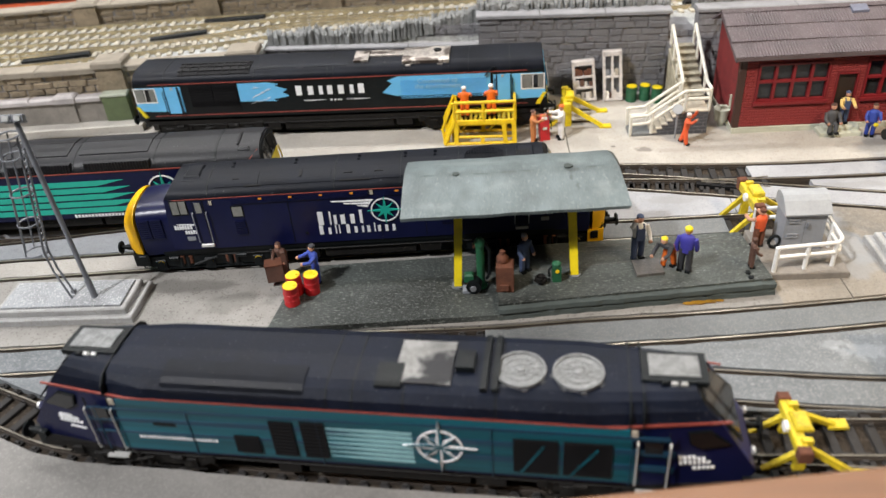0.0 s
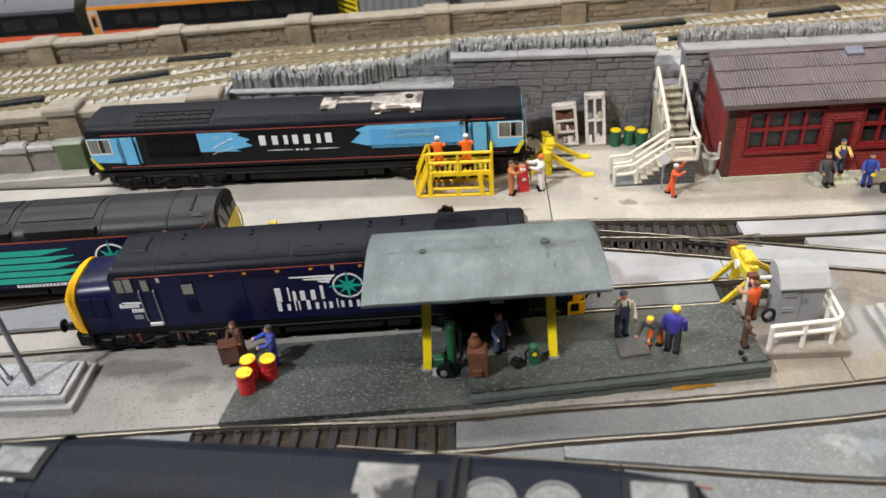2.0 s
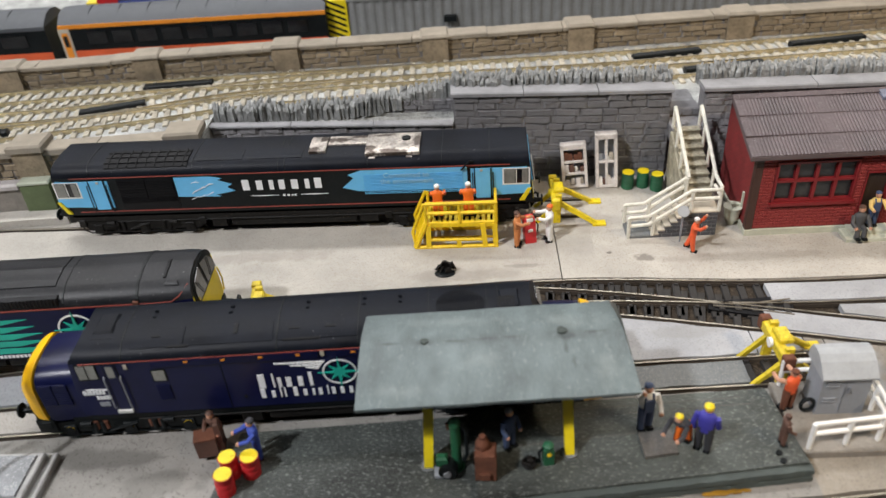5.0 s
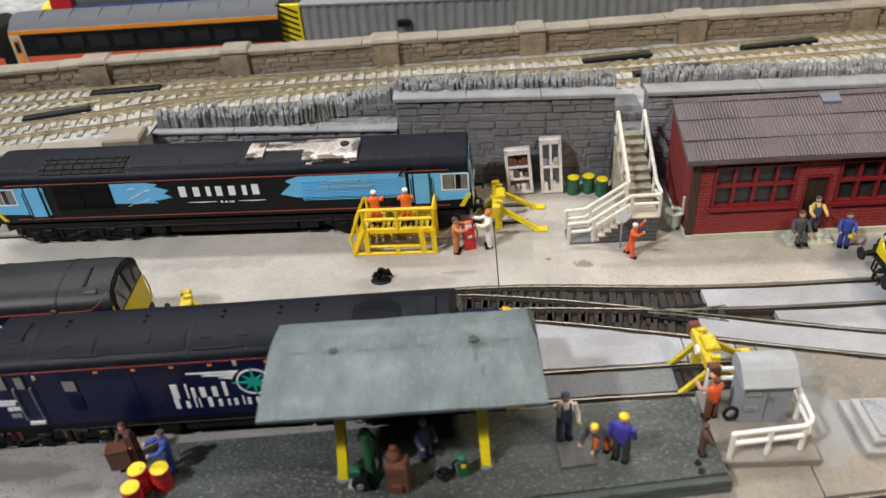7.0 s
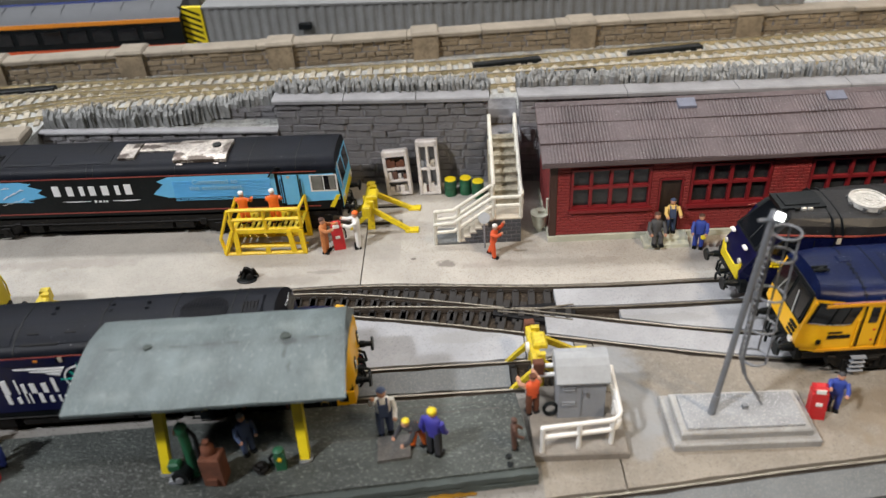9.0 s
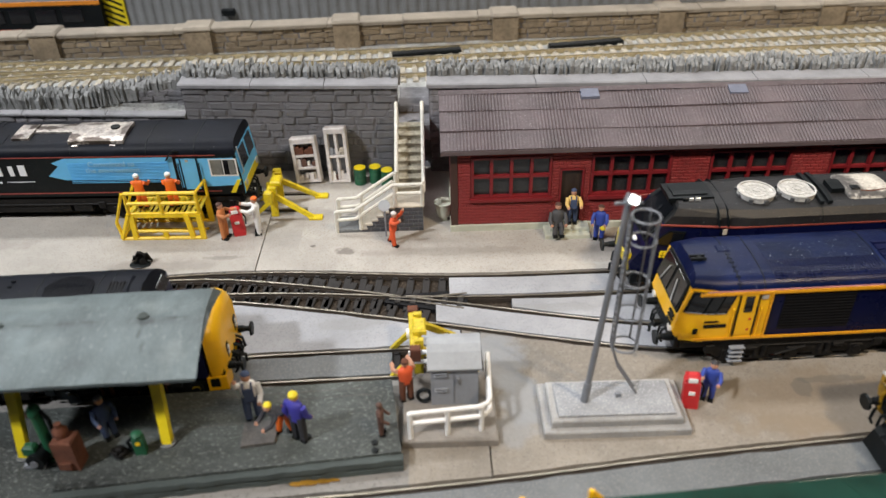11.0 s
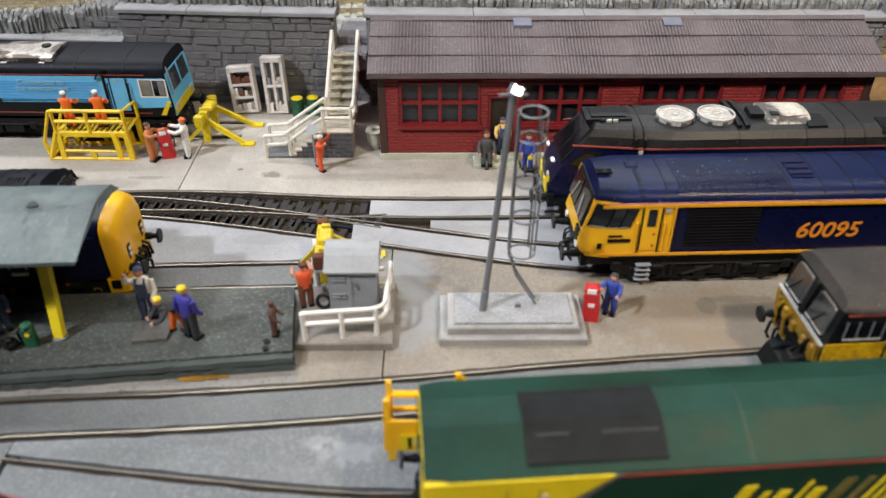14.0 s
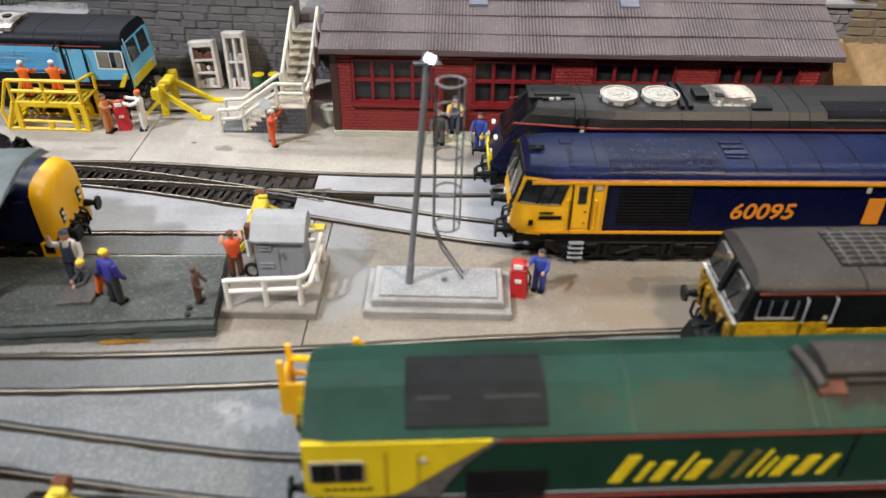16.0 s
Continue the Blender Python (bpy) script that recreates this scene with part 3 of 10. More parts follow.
# ---- mesh tools ----
class Mesh:
    """Gathers vertices and faces in metres."""

    def __init__(self):
        self.v, self.f, self.s = [], [], []

    def add(self, verts, faces, slot=0):
        n = len(self.v)
        self.v += [tuple(p) for p in verts]
        self.f += [[n + i for i in f] for f in faces]
        self.s += [slot] * len(faces)
        return self

    def box(self, x0, x1, y0, y1, z0, z1, slot=0, m=None, b=0.0):
        """A box; b: chamfer of its upper edges."""
        if b:
            p = [(x0, y0, z0), (x1, y0, z0), (x1, y1, z0), (x0, y1, z0), (x0, y0, z1 - b), (x1, y0, z1 - b), (x1, y1, z1 - b), (x0, y1, z1 - b),
                 (x0 + b, y0 + b, z1), (x1 - b, y0 + b, z1), (x1 - b, y1 - b, z1), (x0 + b, y1 - b, z1)]
            f = [(3, 2, 1, 0), (8, 9, 10, 11)]
            for k in (0, 4):
                f += [(k + i, k + (i + 1) % 4, k + 4 + (i + 1) % 4, k + 4 + i) for i in range(4)]
        else:
            p = [(x, y, z) for z in (z0, z1) for x, y in ((x0, y0), (x1, y0), (x1, y1), (x0, y1))]
            f = [(3, 2, 1, 0), (4, 5, 6, 7), (0, 1, 5, 4), (1, 2, 6, 5), (2, 3, 7, 6), (3, 0, 4, 7)]
        if m:
            p = [m @ Vector(q) for q in p]
        return self.add(p, f, slot)

    def rings(self, rings, slot=0, caps=True, closed=True):
        """Joins rings of the same number of points."""
        n = len(rings[0])
        k = n if closed else n - 1
        f = [(r * n + i, r * n + (i + 1) % n, (r + 1) * n + (i + 1) % n, (r + 1) * n + i) for r in range(len(rings) - 1) for i in range(k)]
        if caps:
            f += [tuple(reversed(range(n))), tuple((len(rings) - 1) * n + i for i in range(n))]
        return self.add([p for r in rings for p in r], f, slot)

    def rod(self, path, r, n=8, slot=0, r_end=None):
        """A round bar along points."""
        path = [Vector(p) for p in path]
        rings = []
        for i, p in enumerate(path):
            d = (path[min(i + 1, len(path) - 1)] - path[max(i - 1, 0)]).normalized()
            a = d.orthogonal().normalized() if i == 0 else (a - d * a.dot(d)).normalized()
            c = d.cross(a)
            q = r if r_end is None else r + (r_end - r) * i / (len(path) - 1)
            rings.append([p + (a * math.cos(2 * math.pi * k / n) + c * math.sin(2 * math.pi * k / n)) * q for k in range(n)])
        return self.rings(rings, slot)

    def disc(self, c, axis, r, h, n=16, slot=0, r2=None):
        axis = Vector(axis).normalized()
        return self.rod([Vector(c), Vector(c) + axis * h], r, n, slot, r2)

    def ball(self, c, r, slot=0, sx=1, sy=1, sz=1, n=8):
        rings = []
        for i in range(1, n // 2 + 1):
            a = math.pi * (i - 0.5) / (n // 2)
            rings.append([(c[0] + sx * r * math.sin(a) * math.cos(2 * math.pi * k / n), c[1] + sy * r * math.sin(a) * math.sin(2 * math.pi * k / n), c[2] - sz * r * math.cos(a)) for k in range(n)])
        return self.rings(rings, slot)

    def prism(self, pts, x0, x1, slot=0):
        """A profile of (y, z) drawn out along x."""
        return self.rings([[(x0, y, z) for y, z in pts], [(x1, y, z) for y, z in pts]], slot)

    def plate(self, pts, y0, y1, slot=0):
        """An outline of (x, z) given thickness along y."""
        return self.rings([[(x, y0, z) for x, z in pts], [(x, y1, z) for x, z in pts]], slot)

    def slab(self, pts, z0, z1, slot=0):
        """An outline of (x, y) given thickness along z."""
        return self.rings([[(x, y, z0) for x, y in pts], [(x, y, z1) for x, y in pts]], slot)


def link(name, m, mats, parent=None, label="", smooth=False):
    data = bpy.data.meshes.new(name)
    data.from_pydata(m.v, [], m.f)
    for q in mats if isinstance(mats, (list, tuple)) else [mats]:
        data.materials.append(q)
    data.polygons.foreach_set("material_index", m.s)
    bm = bmesh.new()
    bm.from_mesh(data)
    bmesh.ops.recalc_face_normals(bm, faces=bm.faces)
    bm.to_mesh(data)
    bm.free()
    if smooth:
        for p in data.polygons:
            p.use_smooth = True
        data.set_sharp_from_angle(angle=radians(38))
    ob = new(name, data)
    if parent:
        ob.parent = parent
    if label:
        ob["label"] = label
    return ob


def part(name, m, material, parent, label="", smooth=False):
    return link(name, m, material, parent, label, smooth)


def thing(name, at, turn=0.0, label="", category="", group="", kind=""):
    """An Empty at a thing's base, on which its parts hang."""
    ob = new(name)
    ob.empty_display_size = 0.005
    ob.matrix_world = pose(at[0], at[1], at[2], 0, 0, turn)
    return tagged(ob, label, category, group, kind)


def again(ob):
    """Another part that shares ob's mesh."""
    o = ob.copy()
    scene.collection.objects.link(o)
    o.parent = ob.parent
    return o


class Line:
    """A smooth line across the board: y for any x."""

    def __init__(self, *pts):
        self.x, self.y = np.array([p[0] for p in pts]), np.array([p[1] for p in pts])
        d = np.diff(self.y) / np.diff(self.x)
        self.m = np.r_[d[0], (d[1:] + d[:-1]) / 2, d[-1]]

    def __call__(self, x):
        i = int(np.clip(np.searchsorted(self.x, x) - 1, 0, len(self.x) - 2))
        h = self.x[i + 1] - self.x[i]
        t = (x - self.x[i]) / h
        if t < 0 or t > 1:
            return float(self.y[0] + self.m[0] * (x - self.x[0]) if t < 0 else self.y[-1] + self.m[-1] * (x - self.x[-1]))
        return float((2 * t**3 - 3 * t**2 + 1) * self.y[i] + (t**3 - 2 * t**2 + t) * h * self.m[i] + (3 * t**2 - 2 * t**3) * self.y[i + 1] + (t**3 - t**2) * h * self.m[i + 1])


def spread(x0, x1, step):
    n = max(1, round((x1 - x0) / step))
    return [x0 + (x1 - x0) * i / n for i in range(n + 1)]

# ---- hall and baseboard ----
def wall_box(name, x0, x1, y0, y1, z0, z1, material, label, category="wall"):
    return tagged(link(name, Mesh().box(x0, x1, y0, y1, z0, z1), material), label, category, kind="structure")


wall_box("floor", -4, 4, -4, 5, -1.15, -1.05, HALL_FLOOR, "plain boarded exhibition hall floor", "floor")
wall_box("ceiling", -4, 4, -4, 5, 2.2, 2.3, HALL, "plain pale hall ceiling over the layout", "ceiling")
wall_box("wall_south", -4, 4, -4.1, -4, -1.05, 2.2, HALL, "plain pale hall wall")
wall_box("wall_north", -4, 4, 5, 5.1, -1.05, 2.2, HALL, "plain pale hall wall")
wall_box("wall_west", -4.1, -4, -4, 5, -1.05, 2.2, HALL, "plain pale hall wall")
wall_box("wall_east", 4, 4.1, -4, 5, -1.05, 2.2, HALL, "plain pale hall wall")
tagged(link("baseboard", Mesh().box(-0.9, 1.1, 0.17, 0.66, -0.04, -0.003), TRACKBED), "dark trackbed board under the railway yard", "baseboard", kind="structure")

# ---- track lines ----
T68 = Line((-0.6, 0.44), (-0.25, 0.303), (-0.19, 0.280), (-0.139, 0.259), (-0.106, 0.2455), (-0.059, 0.239), (0.006, 0.2305), (0.112, 0.220), (0.16, 0.2155), (0.3, 0.205))
TSTUB = Line((0.15, 0.236), (0.2, 0.2345), (0.6, 0.222))
TFL = Line((0.06, 0.273), (0.1, 0.268), (0.154, 0.261), (0.2, 0.2557), (0.22, 0.2545), (0.3, 0.2588), (0.6, 0.2785))
T2 = Line((-0.6, 0.268), (-0.15, 0.2855), (-0.036, 0.2905), (0.06, 0.291), (0.1, 0.294), (0.15, 0.2965), (0.2155, 0.302), (0.28, 0.3095), (0.356, 0.3165), (0.6, 0.340))
T37 = Line((-0.6, 0.332), (-0.15, 0.3565), (0.117, 0.370), (0.2, 0.3725))
T47 = Line((-0.6, 0.385), (-0.1, 0.402), (0.0, 0.416), (0.05, 0.4255), (0.108, 0.4255))
T4 = Line((-0.1, 0.4025), (0.0, 0.418), (0.05, 0.427), (0.108, 0.4300), (0.208, 0.4230), (0.273, 0.4230), (0.6, 0.436))
T5 = Line((-0.1, 0.402), (0.0, 0.4165), (0.05, 0.4245), (0.09, 0.4255), (0.13, 0.4195), (0.18, 0.4085), (0.203, 0.403), (0.293, 0.3835), (0.34, 0.3815), (0.6, 0.390))
T66 = Line((-0.6, 0.530), (-0.033, 0.5095), (0.14, 0.504))
G = 0.00825


def rail(parent, line, side, x0, x1, z=0.0004, step=0.012, web=None, head=None):
    """One rail: a dark foot and web with a worn bright head."""
    m = Mesh()
    for a, b, lo, hi, slot in ((-0.0009, 0.0009, -0.003, -0.0012, 1), (-0.00042, 0.00042, -0.0012, -0.0003, 1), (-0.00042, 0.00042, -0.0003, 0.0, 0)):
        rings = []
        for x in spread(x0, x1, step):
            y = line(x) + side * G
            rings.append([(x, y + a, z + lo), (x, y + b, z + lo), (x, y + b, z + hi), (x, y + a, z + hi)])
        m.rings(rings, slot)
    return part("rail", m, [head or RAIL, web or RAIL_SIDE], parent)


def track(name, line, x0, x1, label, sleepers=(), z=0.0, material=None, pitch=0.0075, web=None, head=None):
    tr = thing(name, (0, 0, 0), 0, label, "track", kind="structure")
    rail(tr, line, -1, x0, x1, z + 0.0004, web=web, head=head)
    rail(tr, line, 1, x0, x1, z + 0.0004, web=web, head=head)
    if sleepers:
        m = Mesh()
        for a, b in sleepers:
            for x in spread(a, b, pitch):
                s = math.atan((line(x + 0.002) - line(x - 0.002)) / 0.004)
                k = pose(x, line(x), z, 0, 0, math.degrees(s))
                m.box(-0.0017, 0.0017, -0.0162, 0.0162, -0.0029, -0.0014, 0, k, 0.0003)
                for sy in (-G, G):
                    for e in (-0.0016, 0.0016):
                        m.box(-0.0009, 0.0009, sy + e - 0.0005, sy + e + 0.0005, -0.0014, -0.0006, 0, k)
        tagged(part("sleepers", m, material or SLEEPER, tr), kind="stuff")
    return tr


track("track_front", T68, -0.5, 0.30, "curved siding with open dark sleepers along the front", [(-0.5, 0.3)], head=RAIL_DULL)
track("track_stub", TSTUB, 0.15, 0.5, "short siding with dark sleepers ending at a yellow stop", [(0.15, 0.5)], head=RAIL_DULL)
track("track_freight", TFL, 0.012, 0.6, "siding set into grey painted concrete", [(0.075, 0.1)], head=RAIL_DULL)
track("track_platform", T2, -0.55, 0.6, "siding beside the fuelling platform set into concrete", [(-0.045, 0.056)])
track("track_fuel", T37, -0.55, 0.206, "fuelling road with worn rails set into concrete", [(0.18, 0.205)])
track("track_far", T4, -0.02, 0.6, "siding with an open turnout of dark sleepers", [(-0.02, 0.2)])
track("track_turnout", T5, -0.55, 0.6, "turnout road curving across the concrete yard", [(-0.05, 0.2)])
track("track_wall", T66, -0.55, 0.128, "siding set in concrete below the retaining wall")
frog = thing("track_frog", (0.1935, 0.4130, 0), -9, "black crossing plate where the turnout rails meet", "crossing plate", kind="structure")
part("plate", Mesh().slab([(-0.020, -0.0030), (0.018, -0.0072), (0.018, 0.0110), (-0.020, 0.0022)], -0.0028, -0.0006), GRILLE, frog)
for k in range(5):
    x = -0.014 + k * 0.0072
    part("chair", Mesh().box(x - 0.0014, x + 0.0014, -0.0030, 0.0040, -0.0006, 0.0001, b=0.0002), SLEEPER, frog)
for y, e in ((-0.0015, -0.0040), (0.0012, 0.0072)):
    part("check_rail", Mesh().rod([(-0.018, y * 0.6, 0.0000), (-0.004, y, 0.0001), (0.017, e, 0.0001)], 0.00042, 6), RAIL_DULL, frog)


# ---- concrete cards between the rails ----
E1, E2 = 0.0104, 0.0064


def card(lo, hi, x0, x1, material, label, top=0.0, step=0.01, bottom=-0.0029):
    """One piece of card laid between two lines."""
    m = Mesh()
    rings = []
    for x in spread(x0, x1, step):
        a, b = lo(x), hi(x)
        if b - a < 0.0004:
            b = a + 0.0004
        w = 0.0002 * math.sin(x * 900) + 0.00015 * math.sin(x * 2300)
        rings.append([(x, a + w, bottom), (x, b + w, bottom), (x, b + w, top), (x, a + w, top)])
    m.rings(rings)
    return tagged(link("pavement", m, material), label, "concrete paving", kind="structure")


def off(line, d):
    return lambda x: line(x) + d


flat = lambda v: (lambda x: v)
card(flat(0.172), off(T68, -0.0125), -0.5, 0.115, CONCRETE_APRON, "grey painted concrete apron at the front")
card(off(T68, 0.0125), off(T2, -E1), -0.33, -0.095, CONCRETE_FRONT, "pale grey concrete paving between sidings")
card(off(T68, 0.0125), off(T2, -E1), -0.0946, 0.098, CONCRETE_GREY, "grey concrete paving between sidings")
card(off(TFL, E1), off(T2, -E1), 0.0984, 0.6, CONCRETE_FRONT, "blue-grey concrete paving with a shiny glue spill")
card(off(TFL, -E2), off(TFL, E2), 0.10, 0.6, CONCRETE_FRONT, "blue-grey concrete infill between the rails")
card(lambda x: max(T68(x) + 0.0125, TSTUB(x) + 0.0125 if x > 0.148 else 0), off(TFL, -E1), 0.0984, 0.6, CONCRETE_GREY, "grey concrete paving beside the siding")
card(off(T2, -E2), off(T2, E2), -0.5, -0.048, CONCRETE_FRONT, "pale concrete infill between the rails")
card(off(T2, -E2), off(T2, E2), 0.058, 0.6, CONCRETE_GREY, "grey concrete infill between the rails")
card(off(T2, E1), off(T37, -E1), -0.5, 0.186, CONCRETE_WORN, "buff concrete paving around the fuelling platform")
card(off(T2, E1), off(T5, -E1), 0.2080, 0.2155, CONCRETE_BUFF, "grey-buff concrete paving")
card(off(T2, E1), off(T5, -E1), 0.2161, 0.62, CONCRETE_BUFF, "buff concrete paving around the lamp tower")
card(off(T37, -E2), off(T37, E2), -0.5, -0.1, CONCRETE, "grey-buff infill slab between the rails")
card(off(T37, -E2), off(T37, E2), -0.0996, 0.178, CONCRETE_GREY, "mid-grey infill slab between the rails")
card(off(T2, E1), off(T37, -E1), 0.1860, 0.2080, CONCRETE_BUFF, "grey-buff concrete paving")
card(off(T37, E1), off(T5, -E1), 0.1864, 0.2074, CONCRETE_PALE, "pale concrete paving")
card(off(T37, E1), off(T5, -E1), -0.5, 0.1858, CONCRETE_PALE, "pale triangular concrete paving beside the turnout")
card(off(T47, -E2), off(T47, E2), -0.5, -0.06, CONCRETE_PALE, "pale concrete infill between the rails")
card(off(T4, -E2), off(T4, E2), 0.2035, 0.62, CONCRETE_PALE, "pale grey infill slab between the rails", step=0.008)
card(off(T5, -E2), off(T5, E2), 0.197, 0.62, CONCRETE_PALE, "pale grey infill slab between the rails", step=0.008)
card(off(T5, E1), off(T4, -E1), 0.232, 0.62, CONCRETE_PALE, "narrow pale concrete wedge between two sidings", step=0.008)
card(lambda x: (T47(x) if x < 0.03 else T4(x)) + E1, off(T66, -E1), -0.5, 0.1085, CONCRETE_WARM, "buff concrete yard between the sidings")
card(off(T4, E1), lambda x: 0.4935, 0.1091, 0.128, CONCRETE_WARM, "buff concrete yard beside the stairs")
card(off(T4, E1), lambda x: 0.56, 0.128, 0.62, CONCRETE_WARM, "buff concrete yard in front of the red shed")
card(off(T66, -E2), off(T66, E2), -0.5, 0.128, CONCRETE_WARM, "buff concrete infill between the rails")
card(off(T66, E1), flat(0.56), -0.5, 0.128, CONCRETE_WARM, "buff concrete strip below the retaining wall")

# front fascia of the layout
m = Mesh()
edge = lambda x: 0.1745 + 0.105 * (x - 0.087)
m.rings([[(x, edge(x) - 0.014, -0.09), (x, edge(x), -0.09), (x, edge(x), 0.0485), (x, edge(x) - 0.0015, 0.050), (x, edge(x) - 0.0125, 0.050), (x, edge(x) - 0.014, 0.0485)] for x in (-0.05, 0.1, 0.25, 0.45)])
tagged(link("trim", m, WOOD), "varnished pine edge board along the layout front", "edge board", kind="structure")

# ---- upper level ----
UP = 0.038
PAR = Line((-0.7, 0.585), (-0.21, 0.622), (-0.08, 0.632), (0.02, 0.634), (0.134, 0.640), (0.235, 0.645), (0.445, 0.650), (0.9, 0.66))
WALL_Y = Line((-0.6, 0.585), (-0.084, 0.556), (0.057, 0.544), (0.179, 0.535), (0.4, 0.528), (0.9, 0.52))
m = Mesh()
m.rings([[(x, (WALL_Y(x) + 0.0105 if x > -0.09 else 0.538), -0.01), (x, PAR(x) + 0.012, -0.01), (x, PAR(x) + 0.012, UP), (x, (WALL_Y(x) + 0.0105 if x > -0.09 else 0.538), UP)] for x in (-1.2, -0.3, -0.15, -0.0901, -0.0899, 0.0, 0.1, 0.2, 0.3, 0.45, 1.2)])
tagged(link("ground", m, BALLAST), "grey ballasted upper level behind the retaining walls", "trackbed", kind="structure")

U1 = Line((-0.6, 0.527), (-0.25, 0.548), (-0.152, 0.5652), (-0.12, 0.571), (-0.088, 0.5795), (-0.03, 0.586), (0.05, 0.589), (0.12, 0.590), (0.19, 0.593), (0.30, 0.599), (0.43, 0.604), (0.9, 0.61))
U2 = Line((-0.6, 0.555), (-0.25, 0.572), (-0.179, 0.578), (-0.148, 0.584), (-0.117, 0.594), (-0.09, 0.601), (-0.03, 0.609), (0.053, 0.616), (0.15, 0.6175), (0.303, 0.6275), (0.438, 0.6365), (0.9, 0.65))
U3 = Line((-0.6, 0.580), (-0.25, 0.604), (-0.15, 0.612), (-0.05, 0.613), (0.03, 0.615))
for nm, u, xe, dz in (("track_upper_a", U1, 0.9, 0.0), ("track_upper_b", U2, 0.9, 0.0002), ("track_upper_c", U3, 0.03, 0.0004)):
    track(nm, u, -0.6, xe, "weathered track with brown sleepers on the upper level", [(-0.6, xe)], UP + 0.0026 + dz, SLEEPER_OLD, web=RAIL_PALE)


def stone_row(name, line, x0, x1, z0, rows, rh, material, label, lo=0.008, hi=0.016, depth=0.0022, limit=300, parent=None):
    """A coursed stone wall: a recessed mortar core and single stones proud of it."""
    w = parent or thing(name, (0, 0, 0), 0, label, "wall", kind="structure")
    core = Mesh()
    core.rings([[(x, line(x) + 0.0004, z0), (x, line(x) + 0.010, z0), (x, line(x) + 0.010, z0 + rows * rh), (x, line(x) + 0.0004, z0 + rows * rh)] for x in spread(x0, x1, 0.02)])
    part("mortar", core, MORTAR, w)
    rnd = random.Random(len(name))
    kinds = []
    for k in range(6):
        m = Mesh()
        c = 0.10 + 0.03 * k / 6
        j = [rnd.uniform(-0.06, 0.06) for _ in range(12)]
        m.add([(-0.5, 0.5, -0.46), (0.5, 0.5, -0.46), (0.5, 0.5, 0.46), (-0.5, 0.5, 0.46),
               (-0.49, -0.1, -0.45), (0.49, -0.1, -0.45), (0.49, -0.1, 0.45), (-0.49, -0.1, 0.45),
               (-0.5 + c + j[0], -0.5 + j[4] * 3, -0.5 + c + j[1]), (0.5 - c + j[2], -0.5 + j[5] * 3, -0.5 + c + j[3]), (0.5 - c + j[6], -0.5 + j[7] * 3, 0.5 - c + j[8]), (-0.5 + c + j[9], -0.5 + j[10] * 3, 0.5 - c + j[11])],
              [(3, 2, 1, 0), (8, 9, 10, 11)] + [(a + i, a + (i + 1) % 4, a + 4 + (i + 1) % 4, a + 4 + i) for a in (0, 4) for i in range(4)])
        d = bpy.data.meshes.new("stone")
        d.from_pydata(m.v, [], m.f)
        d.materials.append(material)
        kinds.append(d)
    count, rest = 0, Mesh()
    for r in range(rows):
        x = x0
        while x < x1 - 0.002:
            ln = min(rnd.uniform(lo, hi), x1 - x)
            xc = x + ln / 2
            ang = math.atan((line(xc + 0.003) - line(xc - 0.003)) / 0.006)
            k = pose(xc, line(xc) + 0.0006 + rnd.uniform(-0.0005, 0.0003), z0 + (r + 0.5) * rh + rnd.uniform(-0.0002, 0.0002), rnd.uniform(-3, 3), rnd.uniform(-1.0, 1.0), math.degrees(ang) + rnd.uniform(-1.5, 1.5)) @ Matrix.Diagonal((ln - 0.0002, depth * 0.8, rh * rnd.uniform(0.94, 1.0), 1))
            d = rnd.choice(kinds)
            if count < limit:
                o = new("stone", d)
                o.parent = w
                o.matrix_local = k
            else:
                rest.add([k @ v.co for v in d.vertices], [list(p.vertices) for p in d.polygons])
            count += 1
            x += ln
    if rest.v:
        tagged(part("stones", rest, material, w), kind="stuff")
    return w


def coping(parent, line, x0, x1, z0, z1, y0, y1, material, step=0.03, jitter=0.0, name="coping_stone"):
    rnd = random.Random(7)
    for a in np.arange(x0, x1 - 1e-6, step):
        b = min(a + step - 0.0004, x1)
        h = rnd.uniform(-jitter, jitter)
        m = Mesh()
        m.rings([[(x, line(x) + y0 + h, z0), (x, line(x) + y1 + h, z0), (x, line(x) + y1 + h, z1 + h * 0.4 - 0.0006), (x, line(x) + y1 + h - 0.0008, z1 + h * 0.4), (x, line(x) + y0 + h + 0.0008, z1 + h * 0.4), (x, line(x) + y0 + h, z1 + h * 0.4 - 0.0006)] for x in (a, (a + b) / 2, b)])
        part(name, m, material, parent)


wall_main = stone_row("retaining_wall", WALL_Y, 0.057, 0.1785, 0.0, 12, 0.0044, STONE, "dark grey coursed stone retaining wall with pale coping", parent=None)
coping(wall_main, WALL_Y, 0.056, 0.1795, 0.0528, 0.0552, -0.0018, 0.011, COPING, 0.0412)
wall_right = stone_row("retaining_wall", WALL_Y, 0.196, 0.60, 0.0, 12, 0.0044, STONE, "dark grey coursed stone retaining wall behind the red shed", limit=120)
coping(wall_right, WALL_Y, 0.195, 0.60, 0.0528, 0.0552, -0.0018, 0.011, COPING, 0.06)
wall_low = stone_row("retaining_wall", WALL_Y, -0.09, 0.0565, 0.0, 8, 0.0044, STONE, "low dark grey stone wall behind a locomotive", limit=60)
coping(wall_low, WALL_Y, -0.09, 0.0565, 0.0352, 0.0368, -0.0018, 0.0042, COPING, 0.05)
